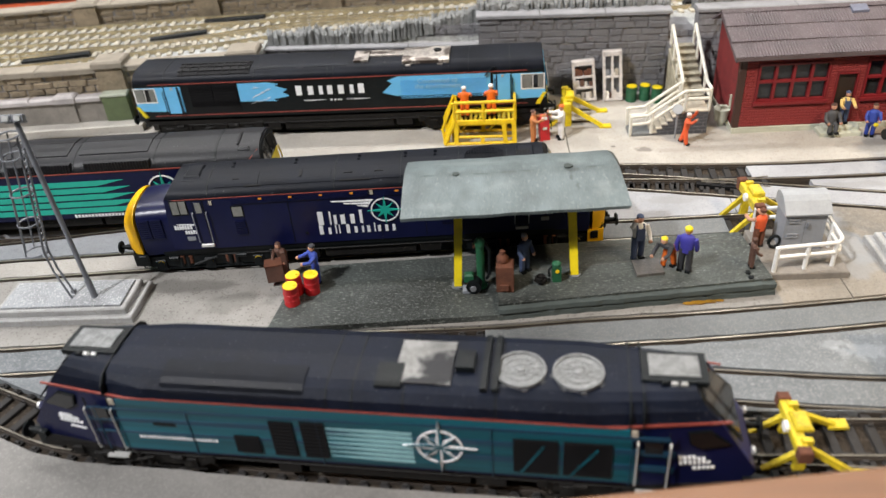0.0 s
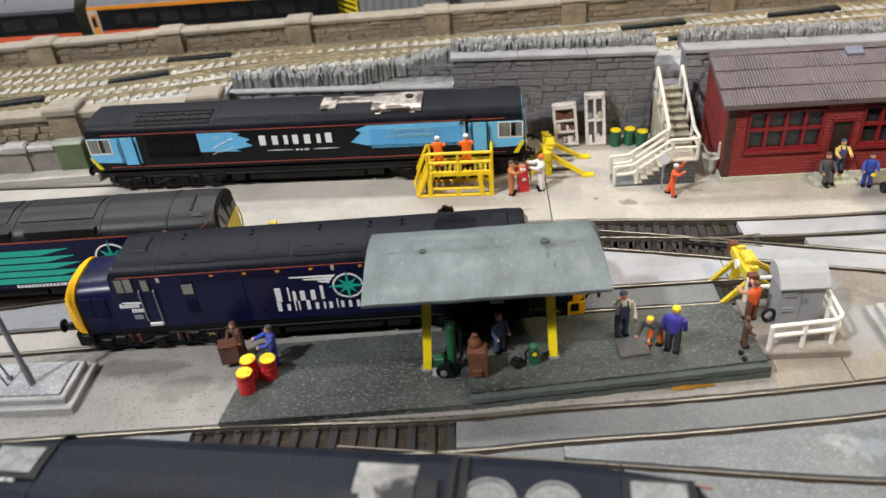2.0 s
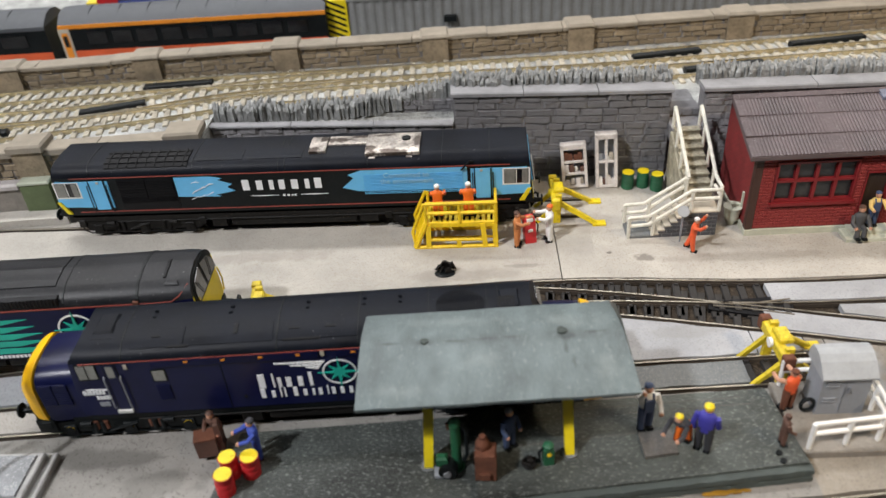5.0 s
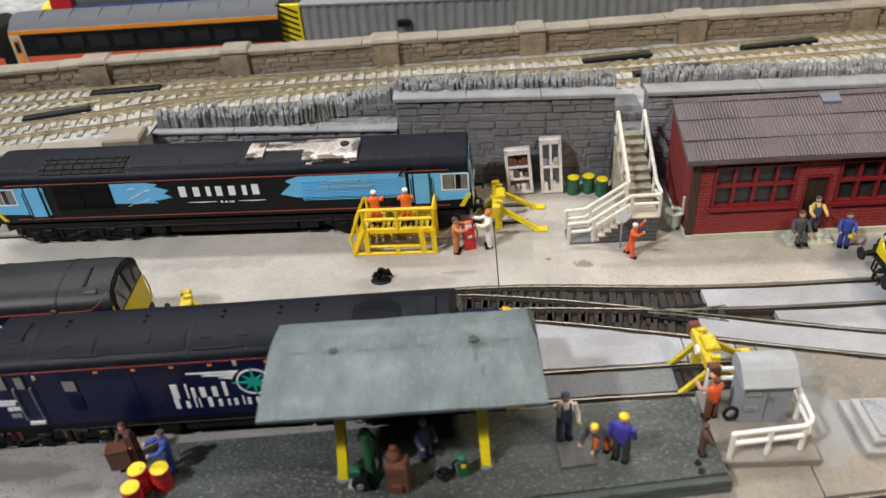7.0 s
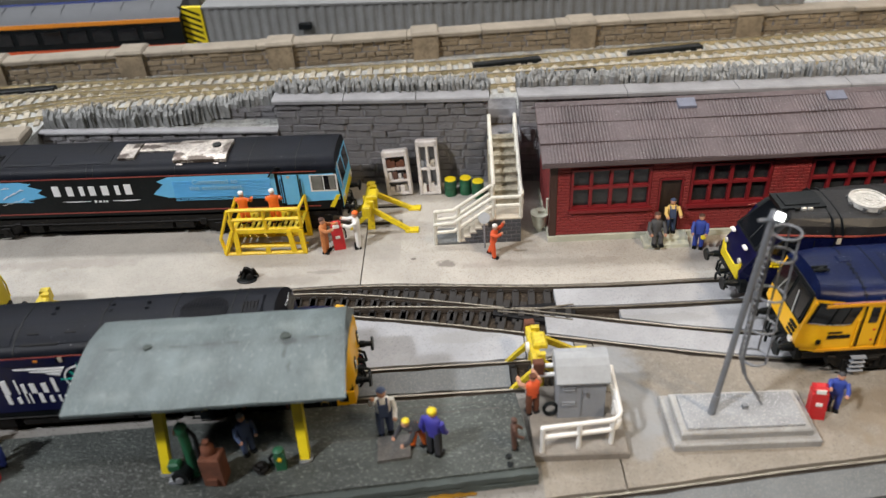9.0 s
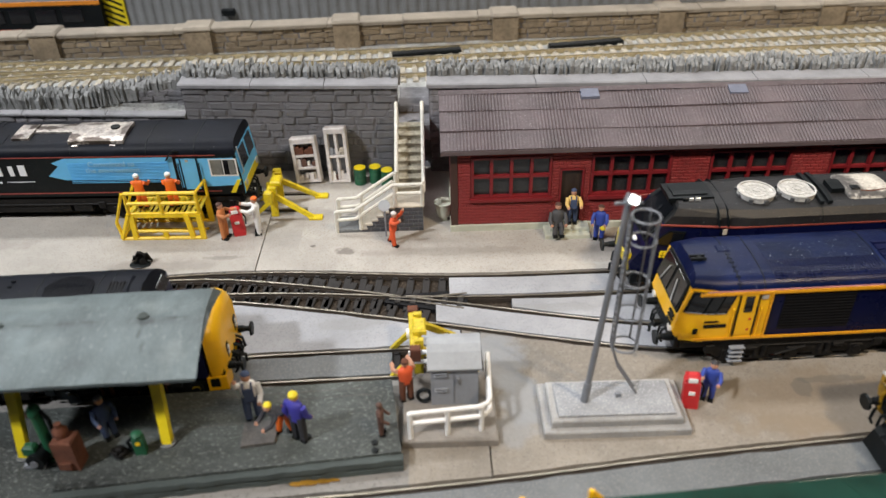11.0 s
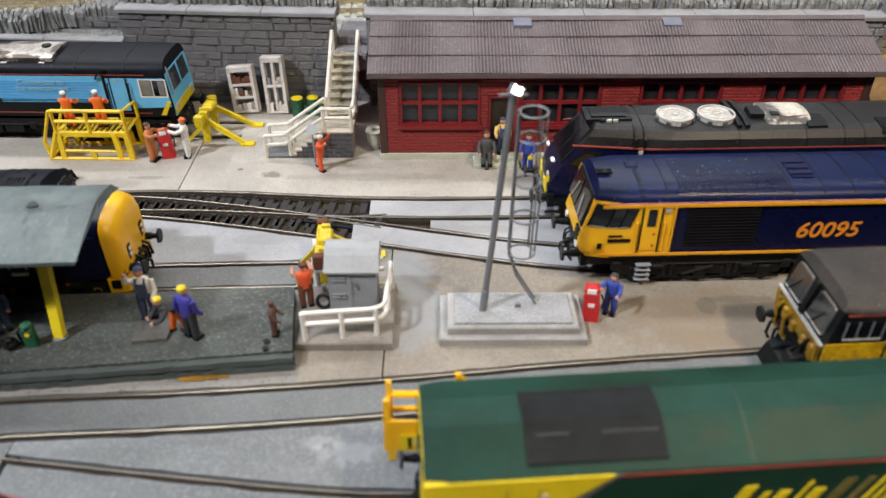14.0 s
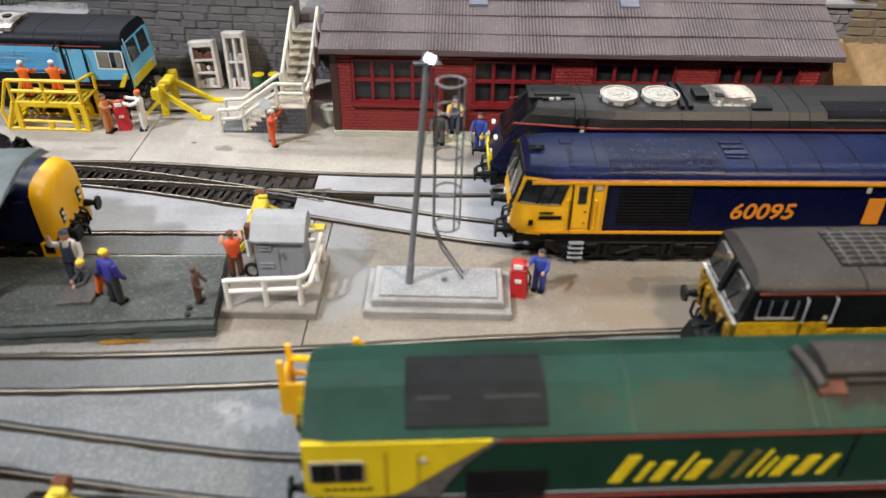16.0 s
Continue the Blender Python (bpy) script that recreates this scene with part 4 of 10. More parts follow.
# rough stone bank above the low wall
bank = off(WALL_Y, 0.0115)
stone_row("retaining_wall", bank, 0.0, 0.058, 0.0365, 3, 0.0030, STONE, "rough dark stone bank under a slate hedge", 0.004, 0.010, limit=80)
m = Mesh()
m.rings([[(x, WALL_Y(x) + 0.003, 0.030), (x, bank(x) + 0.012, 0.030), (x, bank(x) + 0.012, 0.0368), (x, WALL_Y(x) + 0.003, 0.0350)] for x in spread(-0.09, 0.057, 0.02)])
tagged(link("ground", m, BALLAST), "narrow grey ballast ledge above the low wall", "trackbed", kind="structure")


def slate_hedge(line, x0, x1, z0, h0, h1, label, density=0.0013, layers=3, rise=None):
    """Upright ragged slates packed side by side."""
    rnd = random.Random(int(abs(x0) * 1000) + 3)
    m = Mesh()
    for layer in range(layers):
        for x in np.arange(x0, x1, density):
            h = rnd.uniform(h0, h1) * (0.85 + 0.3 * noise.noise(Vector((x * 60, layer * 3.1, 0))))
            k = pose(x + rnd.uniform(-0.0006, 0.0006), line(x) + layer * 0.0034 + rnd.uniform(-0.001, 0.001), z0 - 0.002 + (rise(x) if rise else 0.0), rnd.uniform(-7, 10), rnd.uniform(-8, 8), rnd.uniform(-22, 22))
            a, b = rnd.uniform(0.0006, 0.0013), rnd.uniform(0.0010, 0.0020)
            p = [(-a, -b, 0), (a, -b, 0), (a, b, 0), (-a, b, 0), (-a * 0.8, -b * 0.9, h * 0.8), (a * 0.9, -b * 0.8, h * 0.78), (a * 0.5, b * 0.7, h), (-a * 0.6, b * 0.8, h * 0.93)]
            m.add([k @ Vector(q) for q in p], [(3, 2, 1, 0), (4, 5, 6, 7), (0, 1, 5, 4), (1, 2, 6, 5), (2, 3, 7, 6), (3, 0, 4, 7)])
    return tagged(link("slate_hedge", m, SLATE), label, "stone hedge", kind="stuff")


slate_hedge(Line((-0.088, 0.5630), (-0.04, 0.5605), (0.0, 0.5585), (0.058, 0.5600)), -0.088, 0.058, 0.0365, 0.0110, 0.0140, "ragged upright grey slates above the low wall", rise=lambda x: 0.010 * max(0.0, (x + 0.02) / 0.08))
slate_hedge(off(WALL_Y, 0.010), 0.058, 0.179, 0.052, 0.0110, 0.0142, "ragged upright grey slates on the retaining wall")
slate_hedge(off(WALL_Y, 0.012), 0.197, 0.60, 0.052, 0.0110, 0.0145, "ragged upright grey slates behind the red shed")

# brown sandstone parapet at the back of the upper level, with piers
par = stone_row("parapet_wall", PAR, -0.62, 0.75, UP, 4, 0.0036, BROWN_STONE, "brown sandstone parapet wall with pale coping and piers", 0.006, 0.016, limit=260)
coping(par, PAR, -0.62, 0.75, UP + 0.0144, UP + 0.0172, -0.0016, 0.012, BROWN_COPING, 0.05, 0.0006)
for x in (-0.24, -0.148, -0.055, 0.045, 0.142, 0.248, 0.36, 0.47, 0.58):
    m = Mesh()
    k = pose(x, PAR(x), UP, 0, 0, math.degrees(math.atan((PAR(x + 0.01) - PAR(x - 0.01)) / 0.02)))
    m.box(-0.0085, 0.0085, -0.0028, 0.013, 0, 0.0164, 0, k, 0.0008)
    part("pier", m, BROWN_STONE, par)
    m = Mesh()
    m.box(-0.0095, 0.0095, -0.0036, 0.0142, 0.0164, 0.0187, 0, k, 0.0014)
    part("pier_cap", m, BROWN_COPING, par)

# sandstone wall below the upper level at the near end, and the low grey wall before it
LW = Line((-0.6, 0.51), (-0.21, 0.5300), (-0.142, 0.5335), (-0.085, 0.5385))
wall_sand = stone_row("retaining_wall", LW, -0.6, -0.092, 0.0, 8, 0.0045, BROWN_STONE, "brown sandstone retaining wall with pale coping", 0.007, 0.014, limit=150)
coping(wall_sand, LW, -0.6, -0.092, 0.0360, 0.0400, -0.002, 0.011, BROWN_COPING, 0.045, 0.0005)
for x in (-0.30, -0.19, -0.100):
    k = pose(x, LW(x), 0, 0, 0, 2)
    part("pier", Mesh().box(-0.009, 0.009, -0.003, 0.012, 0, 0.0394, 0, k, 0.0008), BROWN_STONE, wall_sand)
    part("pier_cap", Mesh().box(-0.0105, 0.0105, -0.0045, 0.0135, 0.0394, 0.0439, 0, k, 0.0012), BROWN_COPING, wall_sand)

# rough stones closing the gap in the wall above the stairs
stone_row("retaining_wall", off(WALL_Y, 0.006), 0.1788, 0.1962, 0.0, 9, 0.0044, STONE, "rough grey stones at the head of the stairs", 0.003, 0.006)

# sandy bank and worn slab beyond the shed, against a brown wall
bank_end = Line((0.4, 0.527), (0.9, 0.515))
stone_row("retaining_wall", bank_end, 0.478, 0.62, 0.004, 13, 0.0048, BROWN_STONE, "brown stone wall beyond the shed", 0.008, 0.016)
m = Mesh()
m.rings([[(x, 0.497, 0.0002), (x, bank_end(x) + 0.001, 0.0002), (x, bank_end(x) + 0.001, 0.036), (x, 0.518, 0.022 + 0.002 * math.sin(x * 90)), (x, 0.505, 0.008), (x, 0.497, 0.0012)] for x in spread(0.474, 0.62, 0.01)])
tagged(link("ground", m, SAND), "sandy bank beside the red shed", "bank", kind="structure")

# ---- locomotives ----
def engine(at, turn, label, category, group, sx=1.0, sz=0.965):
    ob = thing("diesel_locomotive", at, turn, label, category, group)
    ob.scale = (sx, 1.0, sz)
    return ob


def arc_profile(w, z0, zc, H, flat_top=0.55, n=6, tumble=0.0):
    """Half of a body's cross-section from the sole up over the roof: (y, z) with y >= 0; index of the cantrail."""
    side = [(w - tumble, z0), (w, z0 + 0.006), (w, zc)]
    roof = []
    for i in range(1, n + 1):
        a = (i / n) * math.pi / 2
        roof.append((w * (flat_top + (1 - flat_top) * math.cos(a)) if i < n else w * flat_top, zc + (H - zc) * (0.93 * math.sin(a))))
    return side, roof + [(0.0, H)]


def shell(L, w, z0, zc, H, rake, taper=0.9, flat_top=0.5, run=0.012, n=6):
    """Sections of a locomotive body with raked, slightly tapered ends. rake(z): how far the end stands back at that height."""
    side, roof = arc_profile(w, z0, zc, H, flat_top, n)
    xs = []
    for sgn in (-1, 1):
        xs.append((sgn, 0.0))
    def section(pts, where):
        out = []
        for y, z in pts:
            if where in (-2, 2):
                s = 1 if where > 0 else -1
                out.append((s * (L / 2 - rake(z)), y * taper, z))
            else:
                s = 1 if where > 0 else -1
                out.append((s * (L / 2 - rake(z) - run), y, z))
        return out
    return side, roof, section


def loft_half(pts_fn, half):
    both = half + [(-y, z) for y, z in reversed(half) if y > 1e-9]
    return [pts_fn(both, w) for w in (-2, -1, 1, 2)]


def make_body(lo, L, w, z0, zc, H, rake, side_mat, roof_mat, end_mat=None, taper=0.9, flat_top=0.5, run=0.012, n=6, wrap=False):
    side, roof, section = shell(L, w, z0, zc, H, rake, taper, flat_top, run, n)
    m = Mesh()
    low = side
    ring = lambda where: section(low + [(-y, z) for y, z in reversed(low)], where)
    m.rings([ring(q) for q in (-2, -1, 1, 2)])
    m.s[-2:] = [1, 1]
    if wrap:
        k = len(low) * 2
        m.s[:k] = [1] * k
        m.s[2 * k:3 * k] = [1] * k
    part("body", m, [side_mat, end_mat or side_mat], lo, smooth=True)
    up = [side[-1]] + roof
    full = up + [(-y, z) for y, z in reversed(up) if y > 1e-9]
    m = Mesh()
    m.rings([section(full, q) for q in (-2, -1, 1, 2)])
    part("roof", m, roof_mat, lo, smooth=n > 3)
    return full, section


def side_panel(lo, name, pts, material, w, label="", side=-1, lift=0.0002, thick=0.0004):
    """A flat piece on a body side: outline of (x, z)."""
    y = side * (w + lift)
    return part(name, Mesh().plate(pts, y, y - side * thick), material, lo, label)


def wrap_strip(lo, name, sec, w, z0, z1, material, lift=0.0003, both=True):
    """A band along the whole side that follows the tapered ends."""
    for s in (-1, 1):
        m = Mesh().rings([sec([(s * (w + lift), z0), (s * (w + lift), z1), (s * (w - 0.0004), z1), (s * (w - 0.0004), z0)], q) for q in (-2, -1, 1, 2)])
        part(name, m, material, lo)


def cab_panel(lo, name, s, L, w, rake, taper, run, pts, material, lift=0.0004, label=""):
    """A piece on the tapered cab side: outline of (distance from the end, z)."""
    def at(d, z, o):
        y = w * (taper + (1 - taper) * min(1.0, d / run)) + o
        return (s * (L / 2 - rake(z) - d), -y, z)
    m = Mesh().rings([[at(d, z, lift) for d, z in pts], [at(d, z, -0.0004) for d, z in pts]])
    return part(name, m, material, lo, label)


def rect(x0, x1, z0, z1, lean=0.0):
    return [(x0, z0), (x1, z0), (x1 + lean, z1), (x0 + lean, z1)]


def seam(lo, full, x, material, grow=1.006, wide=0.0005):
    m = Mesh()
    m.rings([[(xx, y * grow, z + (0.0002 if z > 0.03 else 0)) for y, z in full] for xx in (x - wide / 2, x + wide / 2)])
    return part("roof_seam", m, material, lo)


def lift_marks(lo, fn):
    """Moves the side markings of a body to its own waist heights."""
    keep = ("body", "roof", "bogie", "solebar", "fuel_tank", "battery_box", "pipe_run", "buffer", "coupling", "brake_hose", "windscreen", "roof_", "fan", "hatch", "exhaust", "wiper", "silencer", "headlight", "cab_front", "warning", "footstep", "wheel")
    for o in lo.children:
        if o.type == "MESH" and not o.name.startswith(keep):
            for v in o.data.vertices:
                v.co.z = fn(v.co.z)
        elif o.type == "FONT":
            o.location.z = fn(o.location.z)


def word(lo, name, x0, z0, h, widths, material, w, gap=0.0006, slant=0.0, side=-1, lift=0.0003, stroke=0.0013, low=0.86, tall=(0,), fill=0.68):
    """A name on a body side as plain upright bars, one for each character."""
    x = x0
    m = Mesh()
    y = side * (w + lift)
    for k, wd in enumerate(widths):
        hh = h * (1 if k in tall else low)
        if wd > 0:
            m.plate(rect(x, x + wd * (fill if wd > stroke else 1.0), z0, z0 + hh, slant * hh / h), y, y - side * 0.0004)
        x += abs(wd) + gap
    return part(name, m, material, lo, "plain lettering bars")


def bogie(lo, x, axles, span, r=0.0066, frame_mat=None, lights=None):
    frame_mat = frame_mat or UNDER
    m = Mesh()
    half = span / 2 + 0.008
    for s in (-1, 1):
        y = s * 0.0146
        m.plate([(x - half, 0.0075), (x - half + 0.003, 0.0045), (x + half - 0.003, 0.0045), (x + half, 0.0075), (x + half - 0.002, 0.0105), (x - half + 0.002, 0.0105)], y - 0.0008, y + 0.0008)
        for a in axles:
            m.box(x + a - 0.0025, x + a + 0.0025, y - 0.0016, y + 0.0016, 0.0026, 0.0088, b=0.0004)
            m.disc((x + a, y + s * 0.0016, 0.0066), (0, s, 0), 0.0016, 0.0006, 10)
        for q in range(len(axles) - 1):
            xm = x + (axles[q] + axles[q + 1]) / 2
            for e in (-0.0016, 0.0016):
                m.disc((xm + e, y + s * 0.0010, 0.0045), (0, 0, 1), 0.0011, 0.0055, 8)
            m.box(xm - 0.004, xm + 0.004, y - 0.0013, y + 0.0013, 0.0035, 0.0050)
    m.box(x - half, x + half, -0.0125, 0.0125, 0.0085, 0.0105)
    b = part("bogie", m, frame_mat, lo)
    for s in (-1, 1):
        for e in (-1, 1):
            part("sandbox", Mesh().box(x + e * half - 0.0018, x + e * half + 0.0018, min(s * 0.0140, s * 0.0166), max(s * 0.0140, s * 0.0166), 0.0080, 0.0122, b=0.0005), frame_mat, b)
            part("brake_cylinder", Mesh().disc((x + e * half * 0.52 - 0.0022, s * 0.0162, 0.0098), (1, 0, 0), 0.0012, 0.0044, 10), frame_mat, b)
            part("sand_pipe", Mesh().rod([(x + e * half, s * 0.0158, 0.0082), (x + e * (half + 0.0012), s * 0.0150, 0.0045), (x + e * (half + 0.0004), s * 0.0120, 0.0014)], 0.0003, 5), frame_mat, b)
        part("damper", Mesh().rod([(x - 0.0075, s * 0.0168, 0.0058), (x + 0.0045, s * 0.0168, 0.0098)], 0.0006, 6), frame_mat, b)
        part("brake_rod", Mesh().rod([(x - half + 0.002, s * 0.0160, 0.0036), (x + half - 0.002, s * 0.0160, 0.0036)], 0.0003, 5), frame_mat, b)
    wm = Mesh()
    for s in (-1, 1):
        wm.disc((0, s * 0.0078, 0.0), (0, s, 0), r, 0.0026, 20)
        wm.disc((0, s * 0.0070, 0.0), (0, s, 0), r + 0.0008, 0.0009, 20)
    wm.disc((0, -0.0078, 0), (0, 1, 0), 0.0015, 0.0156, 8)
    first = None
    for a in axles:
        if first is None:
            first = part("wheelset", wm, UNDER, b)
            first.location = (x + a, 0, r + 0.0004)
        else:
            o = again(first)
            o.location = (x + a, 0, r + 0.0004)
    return b


def buffers(lo, xe, z=0.0138, mat_=None):
    s = 1 if xe > 0 else -1
    mb = mat_ or BLACK
    part("buffer_beam", Mesh().box(min(xe, xe - s * 0.003), max(xe, xe - s * 0.003), -0.0150, 0.0150, 0.0100, 0.0165), mb, lo)
    for y in (-0.0115, 0.0115):
        m = Mesh()
        m.disc((xe, y, z), (s, 0, 0), 0.0018, 0.0040, 12, 0, 0.0015)
        m.disc((xe + s * 0.0040, y, z), (s, 0, 0), 0.0012, 0.0025, 10)
        m.disc((xe + s * 0.0065, y, z), (s, 0, 0), 0.0033, 0.0009, 18, 0, 0.0030)
        part("buffer", m, mb, lo, smooth=True)
    m = Mesh()
    m.box(min(xe, xe + s * 0.004), max(xe, xe + s * 0.004), -0.0012, 0.0012, 0.011, 0.0125)
    m.rod([(xe + s * 0.003, 0, 0.0118), (xe + s * 0.0055, 0, 0.0105), (xe + s * 0.0055, 0, 0.007)], 0.0007, 6)
    part("coupling", m, mb, lo)
    for y in (-0.006, -0.0035, 0.0045, 0.007):
        m = Mesh().rod([(xe, y, 0.014), (xe + s * 0.0025, y, 0.0125), (xe + s * 0.003, y * 0.95, 0.008), (xe + s * 0.0015, y * 0.9, 0.0055)], 0.00055, 6)
        part("brake_hose", m, mb, lo)


def underframe(lo, L, bog, tank=(-0.03, 0.03), sole_mat=None):
    part("solebar", Mesh().box(-L / 2 + 0.004, L / 2 - 0.004, -0.0160, 0.0160, 0.0112, 0.0142), sole_mat or UNDER, lo)
    m = Mesh()
    m.prism([(-0.0148, 0.0118), (-0.0155, 0.006), (-0.0125, 0.0035), (0.0125, 0.0035), (0.0155, 0.006), (0.0148, 0.0118)], tank[0], tank[1])
    part("fuel_tank", m, UNDER, lo)
    for x0, wd, hh in ((tank[0] - 0.011, 0.008, 0.006), (tank[1] + 0.002, 0.010, 0.0055)):
        part("battery_box", Mesh().box(x0, x0 + wd, -0.0157, 0.0157, 0.0112 - hh, 0.0114, b=0.0004), UNDER, lo)
    part("pipe_run", Mesh().rod([(-L / 2 + 0.03, -0.0158, 0.0105), (L / 2 - 0.03, -0.0158, 0.0105)], 0.0005, 6), UNDER, lo)


def window(lo, x0, x1, z0, z1, w, glass, frame=None, lean=0.0, mullion=False, side=-1):
    if frame:
        f = side_panel(lo, "window_frame", rect(x0 - 0.0006, x1 + 0.0006, z0 - 0.0006, z1 + 0.0006, lean), frame, w, side=side)
    side_panel(lo, "window", rect(x0, x1, z0, z1, lean), glass, w, side=side, lift=0.0005)
    if mullion and frame:
        xm = (x0 + x1) / 2
        side_panel(lo, "window_bar", rect(xm - 0.0002, xm + 0.0002, z0, z1), frame, w, side=side, lift=0.0007)


def end_panel(lo, name, xs, L, rake, pts, material, lift=0.0003, taper=0.9, label=""):
    """A flat piece on a raked end: outline of (y, z)."""
    s = xs
    m = Mesh()
    m.rings([[(s * (L / 2 - rake(z) + lift), y * taper, z) for y, z in pts], [(s * (L / 2 - rake(z) - 0.0004), y * taper, z) for y, z in pts]])
    return part(name, m, material, lo, label)


def handrail(lo, x, z0, z1, w, material=None, lean=0.0, side=-1):
    y = side * (w + 0.0012)
    m = Mesh().rod([(x, y + side * -0.001, z0), (x, y, z0 + 0.0004), (x + lean, y, z1 - 0.0004), (x + lean, y - side * 0.001, z1)], 0.0003, 5)
    part("handrail", m, material or FRAME_GREY, lo)


def grille_panel(lo, name, x0, x1, z0, z1, w, bars=8, vertical=False, material=None, side=-1):
    material = material or GRILLE
    y = side * (w + 0.0002)
    m = Mesh().plate(rect(x0, x1, z0, z1), y, y - side * 0.0004)
    for i in range(bars):
        if vertical:
            x = x0 + (x1 - x0) * (i + 0.5) / bars
            m.box(x - 0.0002, x + 0.0002, min(y, y + side * 0.0004), max(y, y + side * 0.0004), z0, z1)
        else:
            z = z0 + (z1 - z0) * (i + 0.5) / bars
            m.box(x0, x1, min(y, y + side * 0.0004), max(y, y + side * 0.0004), z - 0.00018, z + 0.00018)
    return part(name, m, material, lo)


def lamp_disc(lo, x, y, z, s, r, material):
    part("headlight", Mesh().disc((x, y, z), (s, 0, 0), r, 0.0008, 12), material, lo)


def roof_height(full, y):
    pts = sorted((yy, zz) for yy, zz in full)
    for (a, za), (b, zb) in zip(pts, pts[1:]):
        if a <= y <= b:
            return za + (zb - za) * (y - a) / (b - a + 1e-12)
    return pts[0][1]


def roof_disc(lo, name, full, x, y, r, material, lift=0.0003, bars=0, bar_mat=None, n=28):
    """A round panel that lies on a roof, with a mesh of thin bars over it."""
    rim = [(x + math.cos(2 * math.pi * i / n) * r, y + math.sin(2 * math.pi * i / n) * r) for i in range(n)]
    m = Mesh()
    up = [(a, b, roof_height(full, b) + lift) for a, b in rim] + [(x, y, roof_height(full, y) + lift)]
    m.add(up, [(i, (i + 1) % n, n) for i in range(n)])
    low = [(a, b, c - lift - 0.0006) for a, b, c in up[:-1]]
    m.add(up[:-1] + low, [(i, n + i, n + (i + 1) % n, (i + 1) % n) for i in range(n)])
    p = part(name, m, material, lo)
    g = Mesh()
    for i in range(bars):
        q = -0.94 + 1.88 * i / max(1, bars - 1)
        h = r * math.sqrt(1 - q * q)
        ys = [y - h + 2 * h * k / 6 for k in range(7)]
        g.rings([[(xx, b, roof_height(full, b) + lift + 0.0003) for b in ys] + [(xx, b, roof_height(full, b) + lift - 0.0002) for b in reversed(ys)] for xx in (x + q * r - 0.00014, x + q * r + 0.00014)])
        b = y + q * r
        z = roof_height(full, b) + lift
        g.box(x - h, x + h, b - 0.00014, b + 0.00014, z - 0.0002, z + 0.0003)
    if bars:
        part("fan_mesh", g, bar_mat or material, p)
    return p


def roof_box(lo, name, full, x0, x1, y0, y1, material, lift=0.0006, label="", rows=0, cols=0, sink=0.0012, slat=None):
    """A panel that follows the roof between two widths."""
    zat = lambda y: roof_height(full, y)
    ys = [y0 + (y1 - y0) * i / 6 for i in range(7)]
    m = Mesh()
    m.rings([[(x, y, zat(y) + lift) for y in ys] + [(x, y, zat(y) - sink) for y in reversed(ys)] for x in (x0, x1)])
    p = part(name, m, material, lo, label)
    if rows or cols:
        g = Mesh()
        for i in range(cols):
            x = x0 + (x1 - x0) * (i + 0.5) / cols
            g.rings([[(xx, y, zat(y) + lift + 0.0005) for y in ys] + [(xx, y, zat(y) + lift - 0.0002) for y in reversed(ys)] for xx in (x - 0.0003, x + 0.0003)])
        for i in range(rows):
            y = y0 + (y1 - y0) * (i + 0.5) / rows
            g.box(x0, x1, y - 0.0003, y + 0.0003, zat(y) + lift - 0.0002, zat(y) + lift + 0.0005)
        part("slats", g, slat or material, p)
    return p


def fan(lo, x, r, z, material, well, yc=-0.0028):
    m = Mesh()
    m.disc((x, yc, z - 0.002), (0, 0, 1), r, 0.0030, 28)
    p = part("roof_fan", m, well, lo, smooth=True)
    n = 32
    part("fan_rim", Mesh().rings([[(x + math.cos(2 * math.pi * i / n) * r * q, yc + math.sin(2 * math.pi * i / n) * r * q, z + dz) for q, dz in ((0.93, 0.0009), (1.02, 0.0009), (1.02, 0.0017), (0.93, 0.0017))] for i in range(n + 1)], caps=False), material, p)
    for q in (0.32, 0.62):
        part("guard_ring", Mesh().rings([[(x + math.cos(2 * math.pi * i / n) * r * (q + dq), yc + math.sin(2 * math.pi * i / n) * r * (q + dq), z + 0.0008 + dz) for dq, dz in ((-0.025, 0), (0.025, 0), (0.025, 0.0005), (-0.025, 0.0005))] for i in range(n + 1)], caps=False), material, p)
    for i in range(6):
        a = math.pi * i / 6 + 0.2
        part("guard_spoke", Mesh().rod([(x + math.cos(a) * r, yc + math.sin(a) * r, z + 0.0010), (x - math.cos(a) * r, yc - math.sin(a) * r, z + 0.0010)], 0.00024, 4), material, p)
    part("hub", Mesh().disc((x, yc, z + 0.0009), (0, 0, 1), r * 0.17, 0.0007, 12), material, p)
    for a in range(8):
        an = 2 * math.pi * a / 8 + 0.2
        part("bracket", Mesh().box(-0.0006, 0.0006, -0.0009, 0.0009, -0.0025, 0.0006, 0, pose(x + math.cos(an) * (r + 0.0004), yc + math.sin(an) * (r + 0.0004), z, 0, 0, math.degrees(an))), FAN_DARK, p)


